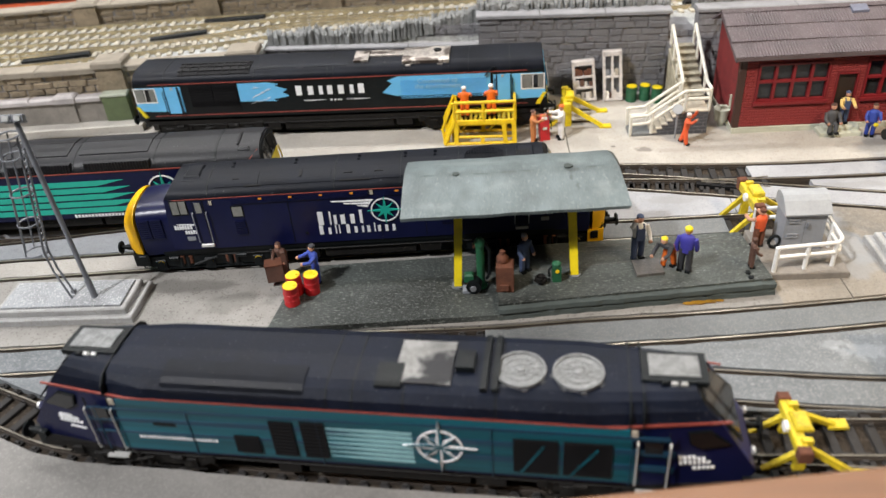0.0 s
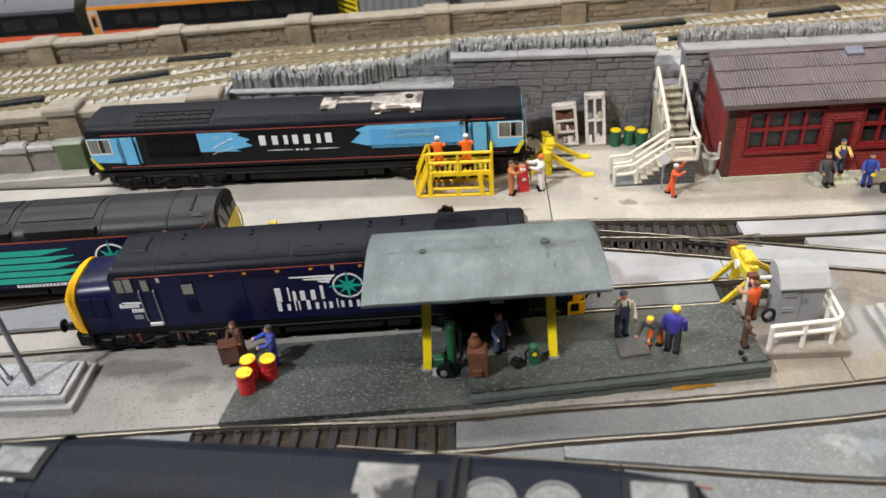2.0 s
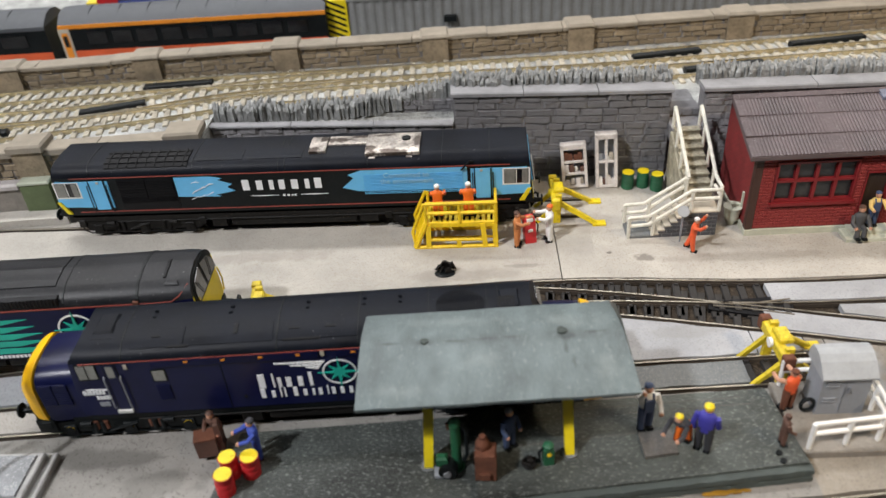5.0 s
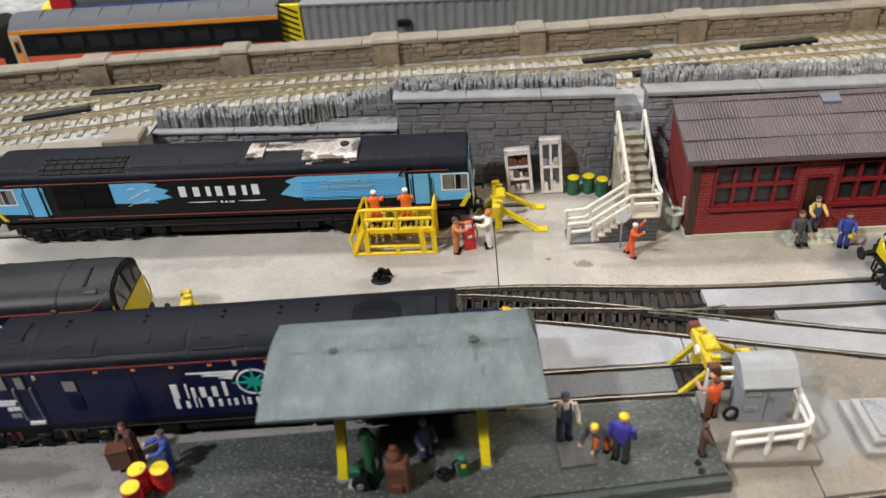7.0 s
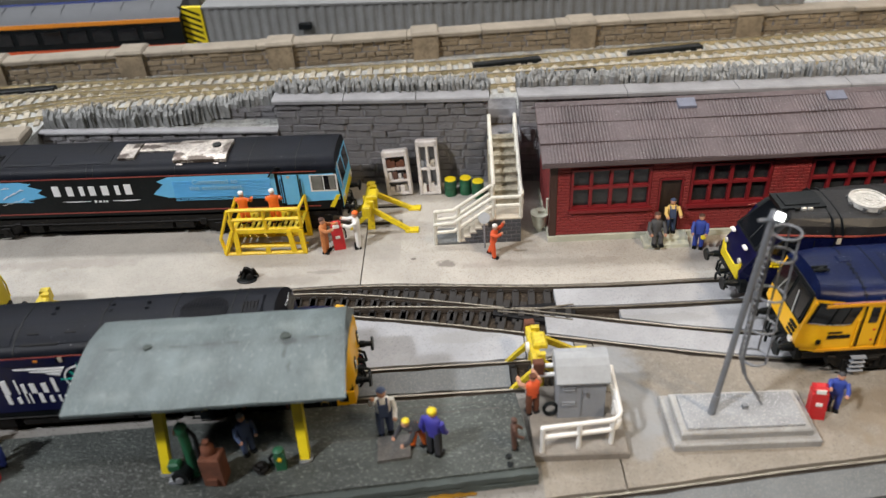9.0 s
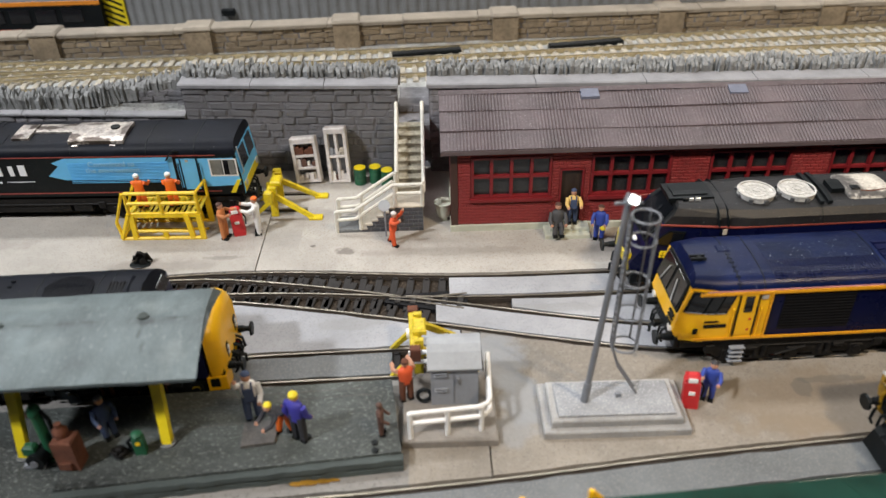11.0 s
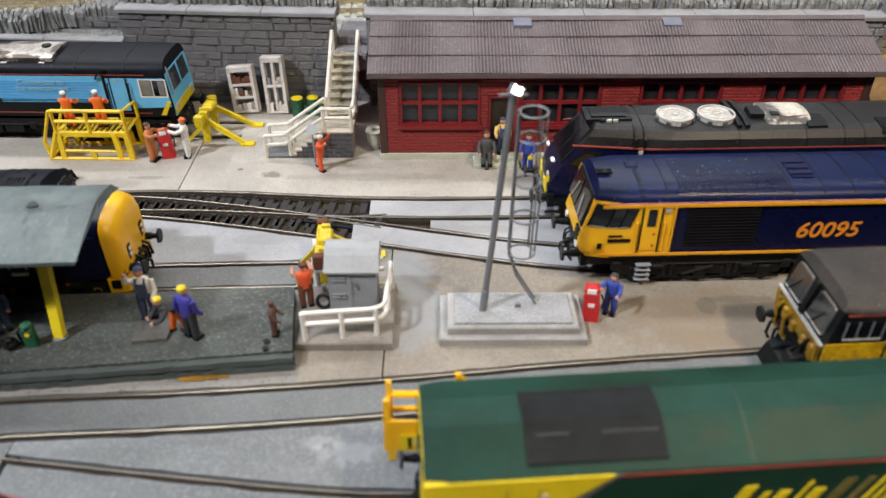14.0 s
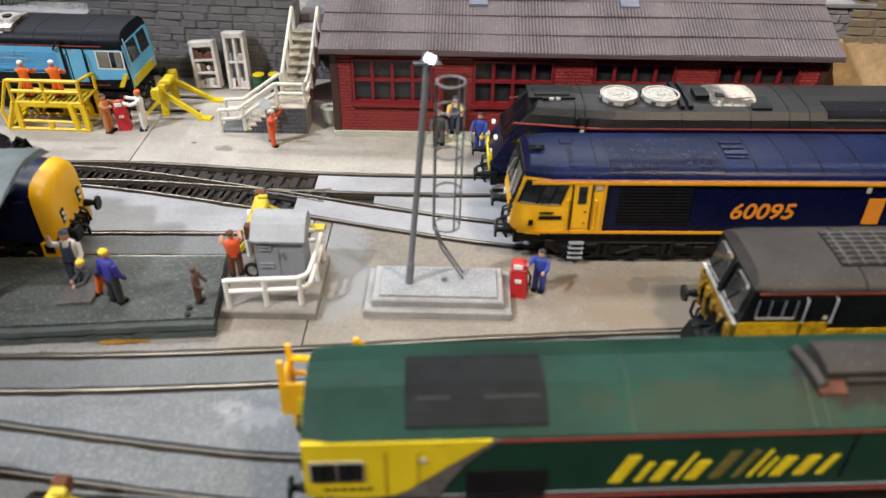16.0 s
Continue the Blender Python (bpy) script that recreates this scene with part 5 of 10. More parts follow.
def compass_star(lo, x, z, r, w, ring_mat, star_mat, lift=0.0005, ring=(0.66, 0.74)):
    n = 24
    y = -(w + lift)
    m = Mesh()
    m.rings([[(x + math.cos(2 * math.pi * i / n) * (r * q), yy, z + math.sin(2 * math.pi * i / n) * r * q) for q, yy in ((ring[0], y), (ring[1], y), (ring[1], y + 0.0004), (ring[0], y + 0.0004))] for i in range(n + 1)], caps=False)
    part("logo_ring", m, ring_mat, lo)
    pts = []
    for i in range(16):
        a = 2 * math.pi * i / 16 + math.pi / 2
        q = (1.05 if i % 4 == 0 else 0.68) if i % 2 == 0 else 0.24
        pts.append((x + math.cos(a) * r * q, z + math.sin(a) * r * q))
    part("logo_star", Mesh().plate(pts, y - 0.0002, y + 0.0003), star_mat, lo)


def ramp(*pts):
    """A height to set-back table as a function."""
    z, v = [p[0] for p in pts], [p[1] for p in pts]
    return lambda q: float(np.interp(q, z, v))


# front-line class with raked cabs, twin roof fans; near the layout's front in teal, and a plain dark blue sister behind
def fan_loco(at, turn, label, teal):
    L, w, TP, RUN = 0.248, 0.0174, 0.72, 0.034
    lo = engine(at, turn, label, "locomotive", "locomotives")
    rake = ramp((0.011, 0.004), (0.016, 0.0), (0.024, 0.001), (0.0300, 0.004), (0.0385, 0.0105), (0.0505, 0.0210))
    full, sec = make_body(lo, L, w, 0.0142, 0.0420, 0.0502, rake, NAVY if teal else NAVY_60, ROOF_SLATE if teal else ROOF_DUSTY, ROYAL if teal else NAVY, TP, 0.60, RUN, 3)
    underframe(lo, L, None, (-0.022, 0.034))
    for x in (-0.083, 0.083):
        bogie(lo, x, (-0.017, 0.017), 0.034, 0.0070)
    for s in (-1, 1):
        buffers(lo, s * (L / 2 - 0.001))
        end_panel(lo, "windscreen", s, L, rake, [(-0.0145, 0.0335), (0.0145, 0.0335), (0.0115, 0.0475), (-0.0115, 0.0475)], GLASS_DARK, 0.0006, TP)
        part("wiper", Mesh().rod([(s * (L / 2 - rake(0.034) + 0.001), -0.004, 0.034), (s * (L / 2 - rake(0.045) + 0.001), -0.0012, 0.045)], 0.00018, 5), BLACK, lo)
        end_panel(lo, "windscreen_edge", s, L, rake, [(-0.0165, 0.0325), (0.0165, 0.0325), (0.0135, 0.0486), (-0.0135, 0.0486)], BLACK, 0.0003, TP)
        if not teal:
            for y in (-0.0105, 0.0105):
                end_panel(lo, "light_strip", s, L, rake, [(y - 0.0026, 0.0279), (y + 0.0026, 0.0279), (y + 0.0022, 0.0286), (y - 0.0022, 0.0286)], WHITE, 0.0009, TP, "white light strip")
            end_panel(lo, "warning_panel", s, L, rake, [(-0.0145, 0.0150), (0.0145, 0.0150), (0.0148, 0.0245), (0.008, 0.0205), (-0.008, 0.0205), (-0.0148, 0.0245)], YELLOW_LEMON, 0.0006, TP)
        for y in (-0.0085, 0.0085):
            lamp_disc(lo, s * (L / 2 - rake(0.0245) - 0.0002), y, 0.0245, s, 0.0014, FRAME_GREY)
        # cab roof hatch
        roof_box(lo, "hatch_surround", full, s * (L / 2 - 0.0265) - 0.0100, s * (L / 2 - 0.0265) + 0.0100, -0.0050, 0.0085, BLACK, 0.0009)
        roof_box(lo, "roof_hatch", full, s * (L / 2 - 0.0265) - 0.0076, s * (L / 2 - 0.0265) + 0.0076, -0.0030, 0.0066, SILVER if teal else BLACK, 0.0014)
        for k in range(3):
            part("roof_fitting", Mesh().box(s * (L / 2 - 0.0265) - 0.004 + k * 0.0028, s * (L / 2 - 0.0265) - 0.002 + k * 0.0028, -0.0062, -0.0052, 0.0498, 0.0512, b=0.0003), FRAME_GREY if k else BLACK, lo)
        seam(lo, full, s * (L / 2 - 0.036), BLACK)
        # cab door with handrails
        xd = s * (L / 2 - 0.0325)
        window(lo, xd - 0.0028, xd + 0.0028, 0.0275, 0.0325, w, GLASS_DARK)
        for e in (-0.0048, 0.0048):
            handrail(lo, xd + e, 0.0125, 0.0325, w)
            side_panel(lo, "door_edge", rect(xd + e * 0.9 - 0.0002, xd + e * 0.9 + 0.0002, 0.0135, 0.0365), BLACK, w)
        part("footstep", Mesh().box(xd - 0.004, xd + 0.004, -w - 0.001, -w + 0.002, 0.0098, 0.0106), FRAME_GREY, lo)
        side_panel(lo, "data_panel", rect(s * (L / 2 - 0.0385) - 0.0009, s * (L / 2 - 0.0385) + 0.0009, 0.0345, 0.0372), CREAM, w, lift=0.0005)
        cab_panel(lo, "window", s, L, w, rake, TP, RUN, [(0.0060, 0.0290), (0.0150, 0.0278), (0.0172, 0.0300), (0.0150, 0.0342), (0.0085, 0.0345)], GLASS_DARK)
        cab_panel(lo, "window_edge", s, L, w, rake, TP, RUN, [(0.0055, 0.0287), (0.0152, 0.0274), (0.0178, 0.0300), (0.0152, 0.0347), (0.0082, 0.0350)], BLACK, 0.0002)
        for row, (zl, hl, n) in enumerate(((0.0240, 0.0006, 4), (0.0228, 0.0009, 6), (0.0214, 0.0006, 7), (0.0190, 0.0007, 5))):
            for k in range(n):
                d = (0.0120 if s < 0 else 0.0225) + (k if s < 0 else -k) * 0.0014 + (row == 3) * (0.004 if s < 0 else -0.004)
                cab_panel(lo, "lettering_bar", s, L, w, rake, TP, RUN, [(d, zl), (d + 0.0009, zl), (d + 0.0009, zl + hl), (d, zl + hl)], WHITE_MARK if teal else YELLOW_LEMON, 0.0004)
    # red line at the cantrail
    wrap_strip(lo, "red_line", sec, w, 0.0374, 0.0380, RED_LINE)
    if teal:
        a, b = -L / 2 + 0.040, L / 2 - 0.040
        side_panel(lo, "teal_panel", [(a - 0.004, 0.0128), (b + 0.004, 0.0128), (b, 0.0371), (a, 0.0371)], TEAL, w)
        for k, (z0, z1, xa, xb) in enumerate(((0.0318, 0.0335, a - 0.012, a + 0.075), (0.0262, 0.0292, a - 0.014, a + 0.062), (0.0205, 0.0225, a - 0.012, a + 0.06), (0.0330, 0.0345, b - 0.055, b + 0.012), (0.0262, 0.0285, b - 0.05, b + 0.014), (0.0190, 0.0215, b - 0.05, b + 0.014))):
            fwd = k < 3
            side_panel(lo, "dark_band", [(xa, z0), (xb, z0 + (0.0006 if fwd else 0)), (xb + (0.02 if fwd else 0), (z0 + z1) / 2), (xb, z1), (xa - (0 if fwd else 0.02), (z0 + z1) / 2)] if fwd else [(xa, z0), (xb, z0), (xb, z1), (xa, z1), (xa - 0.02, (z0 + z1) / 2)], TEAL_DARK, w, lift=0.0004)
        for x0, x1, z0, z1 in ((-0.0448, -0.0360, 0.0152, 0.0232), (-0.0313, -0.0232, 0.0148, 0.0312), (-0.0206, -0.0124, 0.0148, 0.0318)):
            grille_panel(lo, "side_grille", x0, x1, z0, z1, w + 0.0004, 10)
        for x0, x1 in ((0.0488, 0.0628), (0.0644, 0.0794)):
            grille_panel(lo, "side_grille", x0, x1, 0.0150, 0.0302, w + 0.0004, 14)
            side_panel(lo, "grille_stripe", [(x0 + 0.002, 0.0150), (x0 + 0.0028, 0.0150), (x1 - 0.004, 0.0280), (x1 - 0.0048, 0.0280)], TEAL, w, lift=0.0011)
        for k in range(7):
            z = 0.0152 + k * 0.0022
            side_panel(lo, "white_streak", [(-0.0118 - 0.0010 * k, z + 0.0009), (0.004, z), (0.0165, z - 0.0001), (0.0165, z + 0.0013), (0.004, z + 0.0014)], PALE_TEAL, w, lift=0.0004)
        compass_star(lo, 0.0253, 0.0244, 0.0116, w, WHITE_MARK, WHITE_MARK, 0.0008, (0.60, 0.655))
        for i in range(8):
            a = math.pi * i / 4 + math.pi / 2
            b = a - 0.42
            q = 1.0 if i % 2 == 0 else 0.62
            side_panel(lo, "star_shade", [(0.0253, 0.0244), (0.0253 + math.cos(a) * 0.0116 * q, 0.0244 + math.sin(a) * 0.0116 * q), (0.0253 + math.cos(b) * 0.0116 * 0.26, 0.0244 + math.sin(b) * 0.0116 * 0.26)], TEAL, w, lift=0.0012)
        word(lo, "lettering", -0.0800, 0.0186, 0.0015, (0.0009,) * 22, WHITE_MARK, w, 0.00042, low=0.8, tall=(4, 9, 11, 12, 19))
        side_panel(lo, "nameplate", rect(-0.0729, -0.0650, 0.0256, 0.0271), BLACK, w, lift=0.0006)
        for x in (-0.0930, -0.0600, -0.0150, 0.0420, 0.0850):
            side_panel(lo, "body_joint", rect(x - 0.00012, x + 0.00012, 0.0140, 0.0365), TEAL_DARK, w, lift=0.0006)
    else:
        grille_panel(lo, "side_grille", 0.0, 0.03, 0.0180, 0.0320, w, 12)
        grille_panel(lo, "side_grille", -0.075, -0.05, 0.0180, 0.0320, w, 12)
    # roof equipment
    fx = 1 if teal else -1
    for q in (0.0505, 0.0685):
        fan(lo, fx * q, 0.0079, 0.0494 if teal else 0.0506, SILVER if teal else FAN_PALE, SILVER if teal else FAN_PALE)
    if teal:
        roof_box(lo, "exhaust_panel", full, 0.0110, 0.0290, -0.0110, 0.0085, SILVER_SOOT, 0.0008)
    else:
        zr = roof_height(full, 0.0)
        ends = ((-0.0300, 0.80), (-0.0292, 0.95), (-0.0275, 1.0), (-0.0200, 1.0), (-0.0130, 1.0), (-0.0112, 0.94), (-0.0102, 0.78))
        drum_ = Mesh().rings([[(x, 0.0105 * k * math.cos(a), zr - 0.0010 + 0.0036 * k * math.sin(a)) for a in [math.pi * i / 14 for i in range(15)]] for x, k in ends])
        sil = part("silencer", drum_, SILENCER, lo, "chalky silencer drum stained brown", smooth=True)
        part("exhaust_outlet", Mesh().box(-0.0278, -0.0238, -0.0062, -0.0030, zr + 0.0012, zr + 0.0027, b=0.0004), BLACK, sil)
        part("drip_line", Mesh().rod([(-0.0240, -0.0066, zr + 0.0017), (-0.0200, -0.0072, zr + 0.0016), (-0.0150, -0.0066, zr + 0.0017), (-0.0118, -0.0060, zr + 0.0016)], 0.00035, 6), RUST, sil)
    roof_box(lo, "exhaust_outlet", full, min(fx * 0.0300, fx * 0.036), max(fx * 0.0300, fx * 0.036), -0.005, 0.003, BLACK, 0.0024)
    for q in (0.0385, 0.0420):
        roof_box(lo, "roof_rib", full, min(fx * q, fx * (q + 0.002)), max(fx * q, fx * (q + 0.002)), -0.0125, 0.0125, BLACK, 0.0018)
    roof_box(lo, "roof_panel", full, min(-fx * 0.067, -fx * 0.018), max(-fx * 0.067, -fx * 0.018), -0.0168, -0.0060, ROOF_BLACK, 0.0005)
    roof_box(lo, "roof_panel", full, min(fx * 0.005, fx * 0.0135), max(fx * 0.005, fx * 0.0135), -0.0128, -0.003, BLACK, 0.0011)
    for q in (-0.0105, -0.002, 0.0145, 0.0435, 0.084):
        seam(lo, full, fx * q, BLACK)
    lift_marks(lo, lambda z: 0.0142 + (z - 0.0118) * 1.065)
    lo.scale = (1.0, 1.0, 0.925)
    return lo


fan_loco((0.0205, 0.2325, 0), -6.2, "teal and navy diesel locomotive with twin silver roof fans", True)
fan_loco((0.4070, 0.4275, 0), 1.6, "dark blue diesel locomotive with yellow nose and white roof fans", False)


# nosed navy locomotive beside the fuelling platform
def nosed_loco(at, turn):
    Lc, w = 0.184, 0.0172
    lo = engine(at, turn, "navy blue diesel locomotive with yellow nose ends beside the platform", "locomotive", "locomotives")
    rake = ramp((0.0155, 0.0), (0.0400, 0.0), (0.0440, 0.0022), (0.0520, 0.0070))
    full, sec = make_body(lo, Lc, w, 0.0152, 0.0438, 0.0502, rake, NAVY, ROOF_BLACK, NAVY, 0.97, 0.22, 0.008)
    underframe(lo, Lc + 0.02, None, (-0.020, 0.024), BLACK)
    part("valance", Mesh().box(-Lc / 2 + 0.002, Lc / 2 - 0.002, -0.0166, 0.0166, 0.0128, 0.0154), BLACK, lo)
    for x in (-0.077, 0.077):
        bogie(lo, x, (-0.024, 0.0, 0.024), 0.048, 0.0066, BLACK)
        for a in (-0.024, 0.0, 0.024):
            part("axlebox_cover", Mesh().disc((x + a, -0.0155, 0.0068), (0, -1, 0), 0.0017, 0.0007, 12), YELLOW, lo, "yellow axlebox cover")
        for a in (-0.013, -0.009, 0.009, 0.013):
            part("spring", Mesh().disc((x + a, -0.0152, 0.0060), (0, 0, 1), 0.0011, 0.0045, 8), RUST, lo)
    for s in (-1, 1):
        # long nose with a rounded top, and the yellow front drawn in round its corners
        prof = [(0.0158, 0.0128), (0.0166, 0.0180), (0.0166, 0.0318), (0.0154, 0.0354), (0.0124, 0.0378), (0.0075, 0.0391), (0.0, 0.0395)]
        both = prof + [(-y, z) for y, z in reversed(prof[:-1])]
        m = Mesh()
        m.rings([[(s * (Lc / 2 - 0.004), y, z) for y, z in both], [(s * (Lc / 2 + 0.008), y, z - 0.0004) for y, z in both], [(s * (Lc / 2 + 0.0146), y * 0.99, z - 0.0010) for y, z in both]])
        part("nose", m, NAVY, lo, smooth=True)
        m = Mesh()
        cuts = ((0.0160, 1.004, 0.0004), (0.0174, 1.000, 0.0006), (0.0190, 0.980, 0.0012), (0.0208, 0.930, 0.0026), (0.0219, 0.845, 0.0046), (0.0224, 0.730, 0.0064))
        m.rings([[(s * (Lc / 2 + c - 0.0010 * max(0.0, (z - 0.030) / 0.011)), y * q, 0.0128 + (z - 0.0128) * (1 - d / 0.0285) + (0.0 if z > 0.02 else d * 0.35)) for y, z in both] for c, q, d in cuts])
        part("nose_front", m, YELLOW_CAB, lo, "warning yellow nose front", smooth=True)
        xe = s * (Lc / 2 + 0.0205)
        for y in (-0.0122, 0.0122):
            part("buffer_cowl", Mesh().rings([[(xe - s * 0.0065, y - 0.0042, z), (xe + s * 0.0010, y - 0.0036, z), (xe + s * 0.0016, y + 0.0036, z), (xe - s * 0.0065, y + 0.0042, z)] for z in (0.0058, 0.0128)]), YELLOW_CAB if s > 0 else BLACK, lo, "buffer cowl")
        buffers(lo, xe + s * 0.0005, 0.0152)
        for y in (-0.0086, 0.0086):
            cl = part("lamp_cluster", Mesh().rings([[(s * (Lc / 2 + 0.0214 + e), y + a * 1.0, 0.0215 + b) for a, b in ((-0.0016, -0.0034), (0.0016, -0.0030), (0.0016, 0.0030), (-0.0016, 0.0026))] for e in (-0.0016, 0.0012)]), BLACK, lo)
            for dz in (-0.0015, 0.0012):
                part("headlight", Mesh().disc((s * (Lc / 2 + 0.0226), y, 0.0215 + dz), (s, 0, 0), 0.0009, 0.0004, 12), WHITE, cl)
            part("marker_lamp", Mesh().disc((s * (Lc / 2 + 0.0196), y * 1.45, 0.0185), (s, 0, 0), 0.0010, 0.0006, 10), RED, lo, "small red tail lamp")
        part("nose_lamp", Mesh().disc((s * (Lc / 2 + 0.0208), 0.0, 0.0300), (s, 0, 0.2), 0.0010, 0.0006, 12), BLACK, lo)
        for y in (-0.0050, 0.0, 0.0055):
            part("jumper_cable", Mesh().rod([(xe, y, 0.0175), (xe + s * 0.0042, y + 0.0006, 0.0150), (xe + s * 0.0046, y + 0.0016, 0.0095), (xe + s * 0.0010, y + 0.0024, 0.0075)], 0.00065, 6), BLACK, lo)
        part("red_hose", Mesh().rod([(xe, 0.0082, 0.0125), (xe + s * 0.0024, 0.0082, 0.0105), (xe + s * 0.0022, 0.0076, 0.0065)], 0.0007, 6), RED, lo)
        # windscreens over the nose
        for y in (-0.0083, 0.0083):
            end_panel(lo, "windscreen", s, Lc, rake, [(y - 0.0064, 0.0420), (y + 0.0064, 0.0420), (y + 0.0048, 0.0454), (y - 0.0048, 0.0454)], GLASS_SHED, 0.0005, 0.97)
        xw = s * 0.0838
        side_panel(lo, "window_frame", rect(xw - 0.0040, xw + 0.0040, 0.0352, 0.0436), BLACK, w)
        for e in (-0.0019, 0.0019):
            side_panel(lo, "window", rect(xw + e - 0.0016, xw + e + 0.0016, 0.0360, 0.0429), GLASS_PALE, w, lift=0.0005)
        xr = s * 0.0748
        side_panel(lo, "cab_door", rect(xr - 0.0026, xr + 0.0026, 0.0170, 0.0434), BLACK, w, lift=0.0002)
        side_panel(lo, "door_leaf", rect(xr - 0.0021, xr + 0.0021, 0.0176, 0.0428), NAVY, w, lift=0.0004)
        side_panel(lo, "window", rect(xr - 0.0014, xr + 0.0014, 0.0362, 0.0420), GLASS_PALE, w, lift=0.0006)
        for e in (-0.0032, 0.0032):
            handrail(lo, xr + e, 0.0195, 0.0365, w, GREY_PAINT)
        part("step_plate", Mesh().box(xr - 0.0030, xr + 0.0030, -w - 0.0012, -w + 0.001, 0.0168, 0.0184, b=0.0002), FRAME_GREY, lo)
        side_panel(lo, "data_panel", rect(s * 0.0686 - 0.0006, s * 0.0686 + 0.0006, 0.0402, 0.0424), CREAM, w, lift=0.0005)
        for xa, xb in ((0.0944, 0.0998), (0.1005, 0.1060)):
            grille_panel(lo, "nose_louvre", min(s * xa, s * xb), max(s * xa, s * xb), 0.0222, 0.0332, 0.0168, 9, False, NAVY)
        word(lo, "lettering", s * 0.0838 - 0.0048, 0.0272, 0.0022, (0.0010, 0.0006, 0.0010, 0.0010, 0.0010, 0.0010, 0.0010), WHITE_MARK, w, 0.0003)
        side_panel(lo, "wing_bar", [(s * 0.0838 - 0.0020, 0.0297), (s * 0.0838 + 0.0050, 0.0292), (s * 0.0838 + 0.0050, 0.0300), (s * 0.0838 - 0.0035, 0.0302)], WHITE_MARK, w, lift=0.0003)
        word(lo, "lettering", s * 0.0838 - 0.0002, 0.0244, 0.0019, (0.0009,) * 5, WHITE_MARK, w, 0.0003, low=1.0)
        side_panel(lo, "small_crest", rect(s * 0.0838, s * 0.0838 + 0.0038, 0.0206, 0.0228), GREY_PAINT, w, lift=0.0003)
        seam(lo, full, s * (Lc / 2 - 0.0225), BLACK)
        part("horn_box", Mesh().box(s * (Lc / 2 - 0.014) - 0.004, s * (Lc / 2 - 0.014) + 0.004, -0.0060, 0.0060, 0.0480, 0.0506, b=0.0008), ROOF_BLACK, lo)
        for y in (-0.0070, -0.0085):
            part("horn", Mesh().rod([(s * (Lc / 2 - 0.0185), y, 0.0490), (s * (Lc / 2 - 0.0100), y, 0.0488)], 0.0005, 6, r_end=0.0008), ROOF_BLACK, lo)
    for x in (-0.0570, 0.0400):
        side_panel(lo, "window_frame", rect(x - 0.0029, x + 0.0029, 0.0325, 0.0388), BLACK, w)
        side_panel(lo, "window", rect(x - 0.0023, x + 0.0023, 0.0331, 0.0382), GLASS_PALE, w, lift=0.0005)
        grille_panel(lo, "side_grille", x - 0.0026, x + 0.0026, 0.0222, 0.0305, w, 8, False, NAVY)
    # ribbed band below the roof with small orange plates
    for xa, xb in ((-0.0588, 0.0046), (0.0120, 0.0500)):
        grille_panel(lo, "cantrail_louvre", xa, xb, 0.0400, 0.0434, w, 7, False, NAVY)
    side_panel(lo, "red_line", rect(-Lc / 2 + 0.006, Lc / 2 - 0.006, 0.04365, 0.0439), RED_LINE, w, lift=0.0004)
    for x in (-0.0452, -0.0312, -0.0170, -0.0028, 0.0180, 0.0320, 0.0450):
        side_panel(lo, "marker_plate", rect(x - 0.0008, x + 0.0008, 0.0419, 0.0428), ORANGE, w, lift=0.0008)
    side_panel(lo, "data_panel", rect(0.0056, 0.0070, 0.0410, 0.0434), CREAM, w, lift=0.0006)
    side_panel(lo, "socket", rect(-0.0273, -0.0260, 0.0205, 0.0218), BLACK, w, lift=0.0004)
    for x in (-0.0330, 0.0090, 0.0300):
        side_panel(lo, "body_joint", rect(x - 0.00012, x + 0.00012, 0.0158, 0.0400), BLACK, w, lift=0.0002)
    # name in bars with a winged star
    word(lo, "lettering", -0.0203, 0.0252, 0.0074, (0.0048, 0.0014, 0.0026, 0.0040, 0.0038, 0.0026), WHITE_MARK, w, 0.0006, low=0.70, tall=(0, 1, 5), stroke=0.0012, fill=0.52)
    word(lo, "lettering", -0.0205, 0.0198, 0.0050, (0.0036, 0.0028, 0.0011, 0.0011, -0.0012, 0.0032, 0.0029, 0.0019, 0.0028, 0.0011, 0.0028, 0.0029, 0.0027), WHITE_MARK, w, 0.0006, low=0.70, tall=(0, 2, 3, 5, 9), stroke=0.0010, fill=0.5)
    for k, (xa, za) in enumerate(((-0.0119, 0.0378), (-0.0062, 0.0363), (-0.0002, 0.0348))):
        side_panel(lo, "wing_bar", [(xa, za), (0.0058 - k * 0.0010, za - 0.0008), (0.0066 - k * 0.0012, za + 0.0003), (xa - 0.0010, za + 0.0004)], WHITE_MARK, w, lift=0.0004)
    compass_star(lo, 0.0116, 0.0320, 0.0079, w, WHITE_MARK, GREEN_BAND, 0.0006, (0.76, 0.84))
    # roof equipment: shallow panels, slots and the round fan mesh
    for x0, x1 in ((-0.066, -0.046), (-0.044, -0.012), (-0.010, 0.020), (0.024, 0.044)):
        roof_box(lo, "roof_panel", full, x0, x1, -0.0142, -0.0050, ROOF_BLACK, 0.0003)
    for x0, x1, y0, y1 in ((-0.0270, -0.0255, -0.0105, -0.0055), (-0.0520, -0.0440, -0.0146, -0.0139), (-0.0080, 0.0060, -0.0146, -0.0139), (-0.0580, -0.0550, -0.0100, -0.0092), (-0.0060, -0.0020, -0.0100, -0.0092), (0.0080, 0.0120, -0.0100, -0.0092), (0.0260, 0.0300, -0.0070, -0.0060)):
        roof_box(lo, "roof_slot", full, x0, x1, y0, y1, GRILLE, 0.0006)
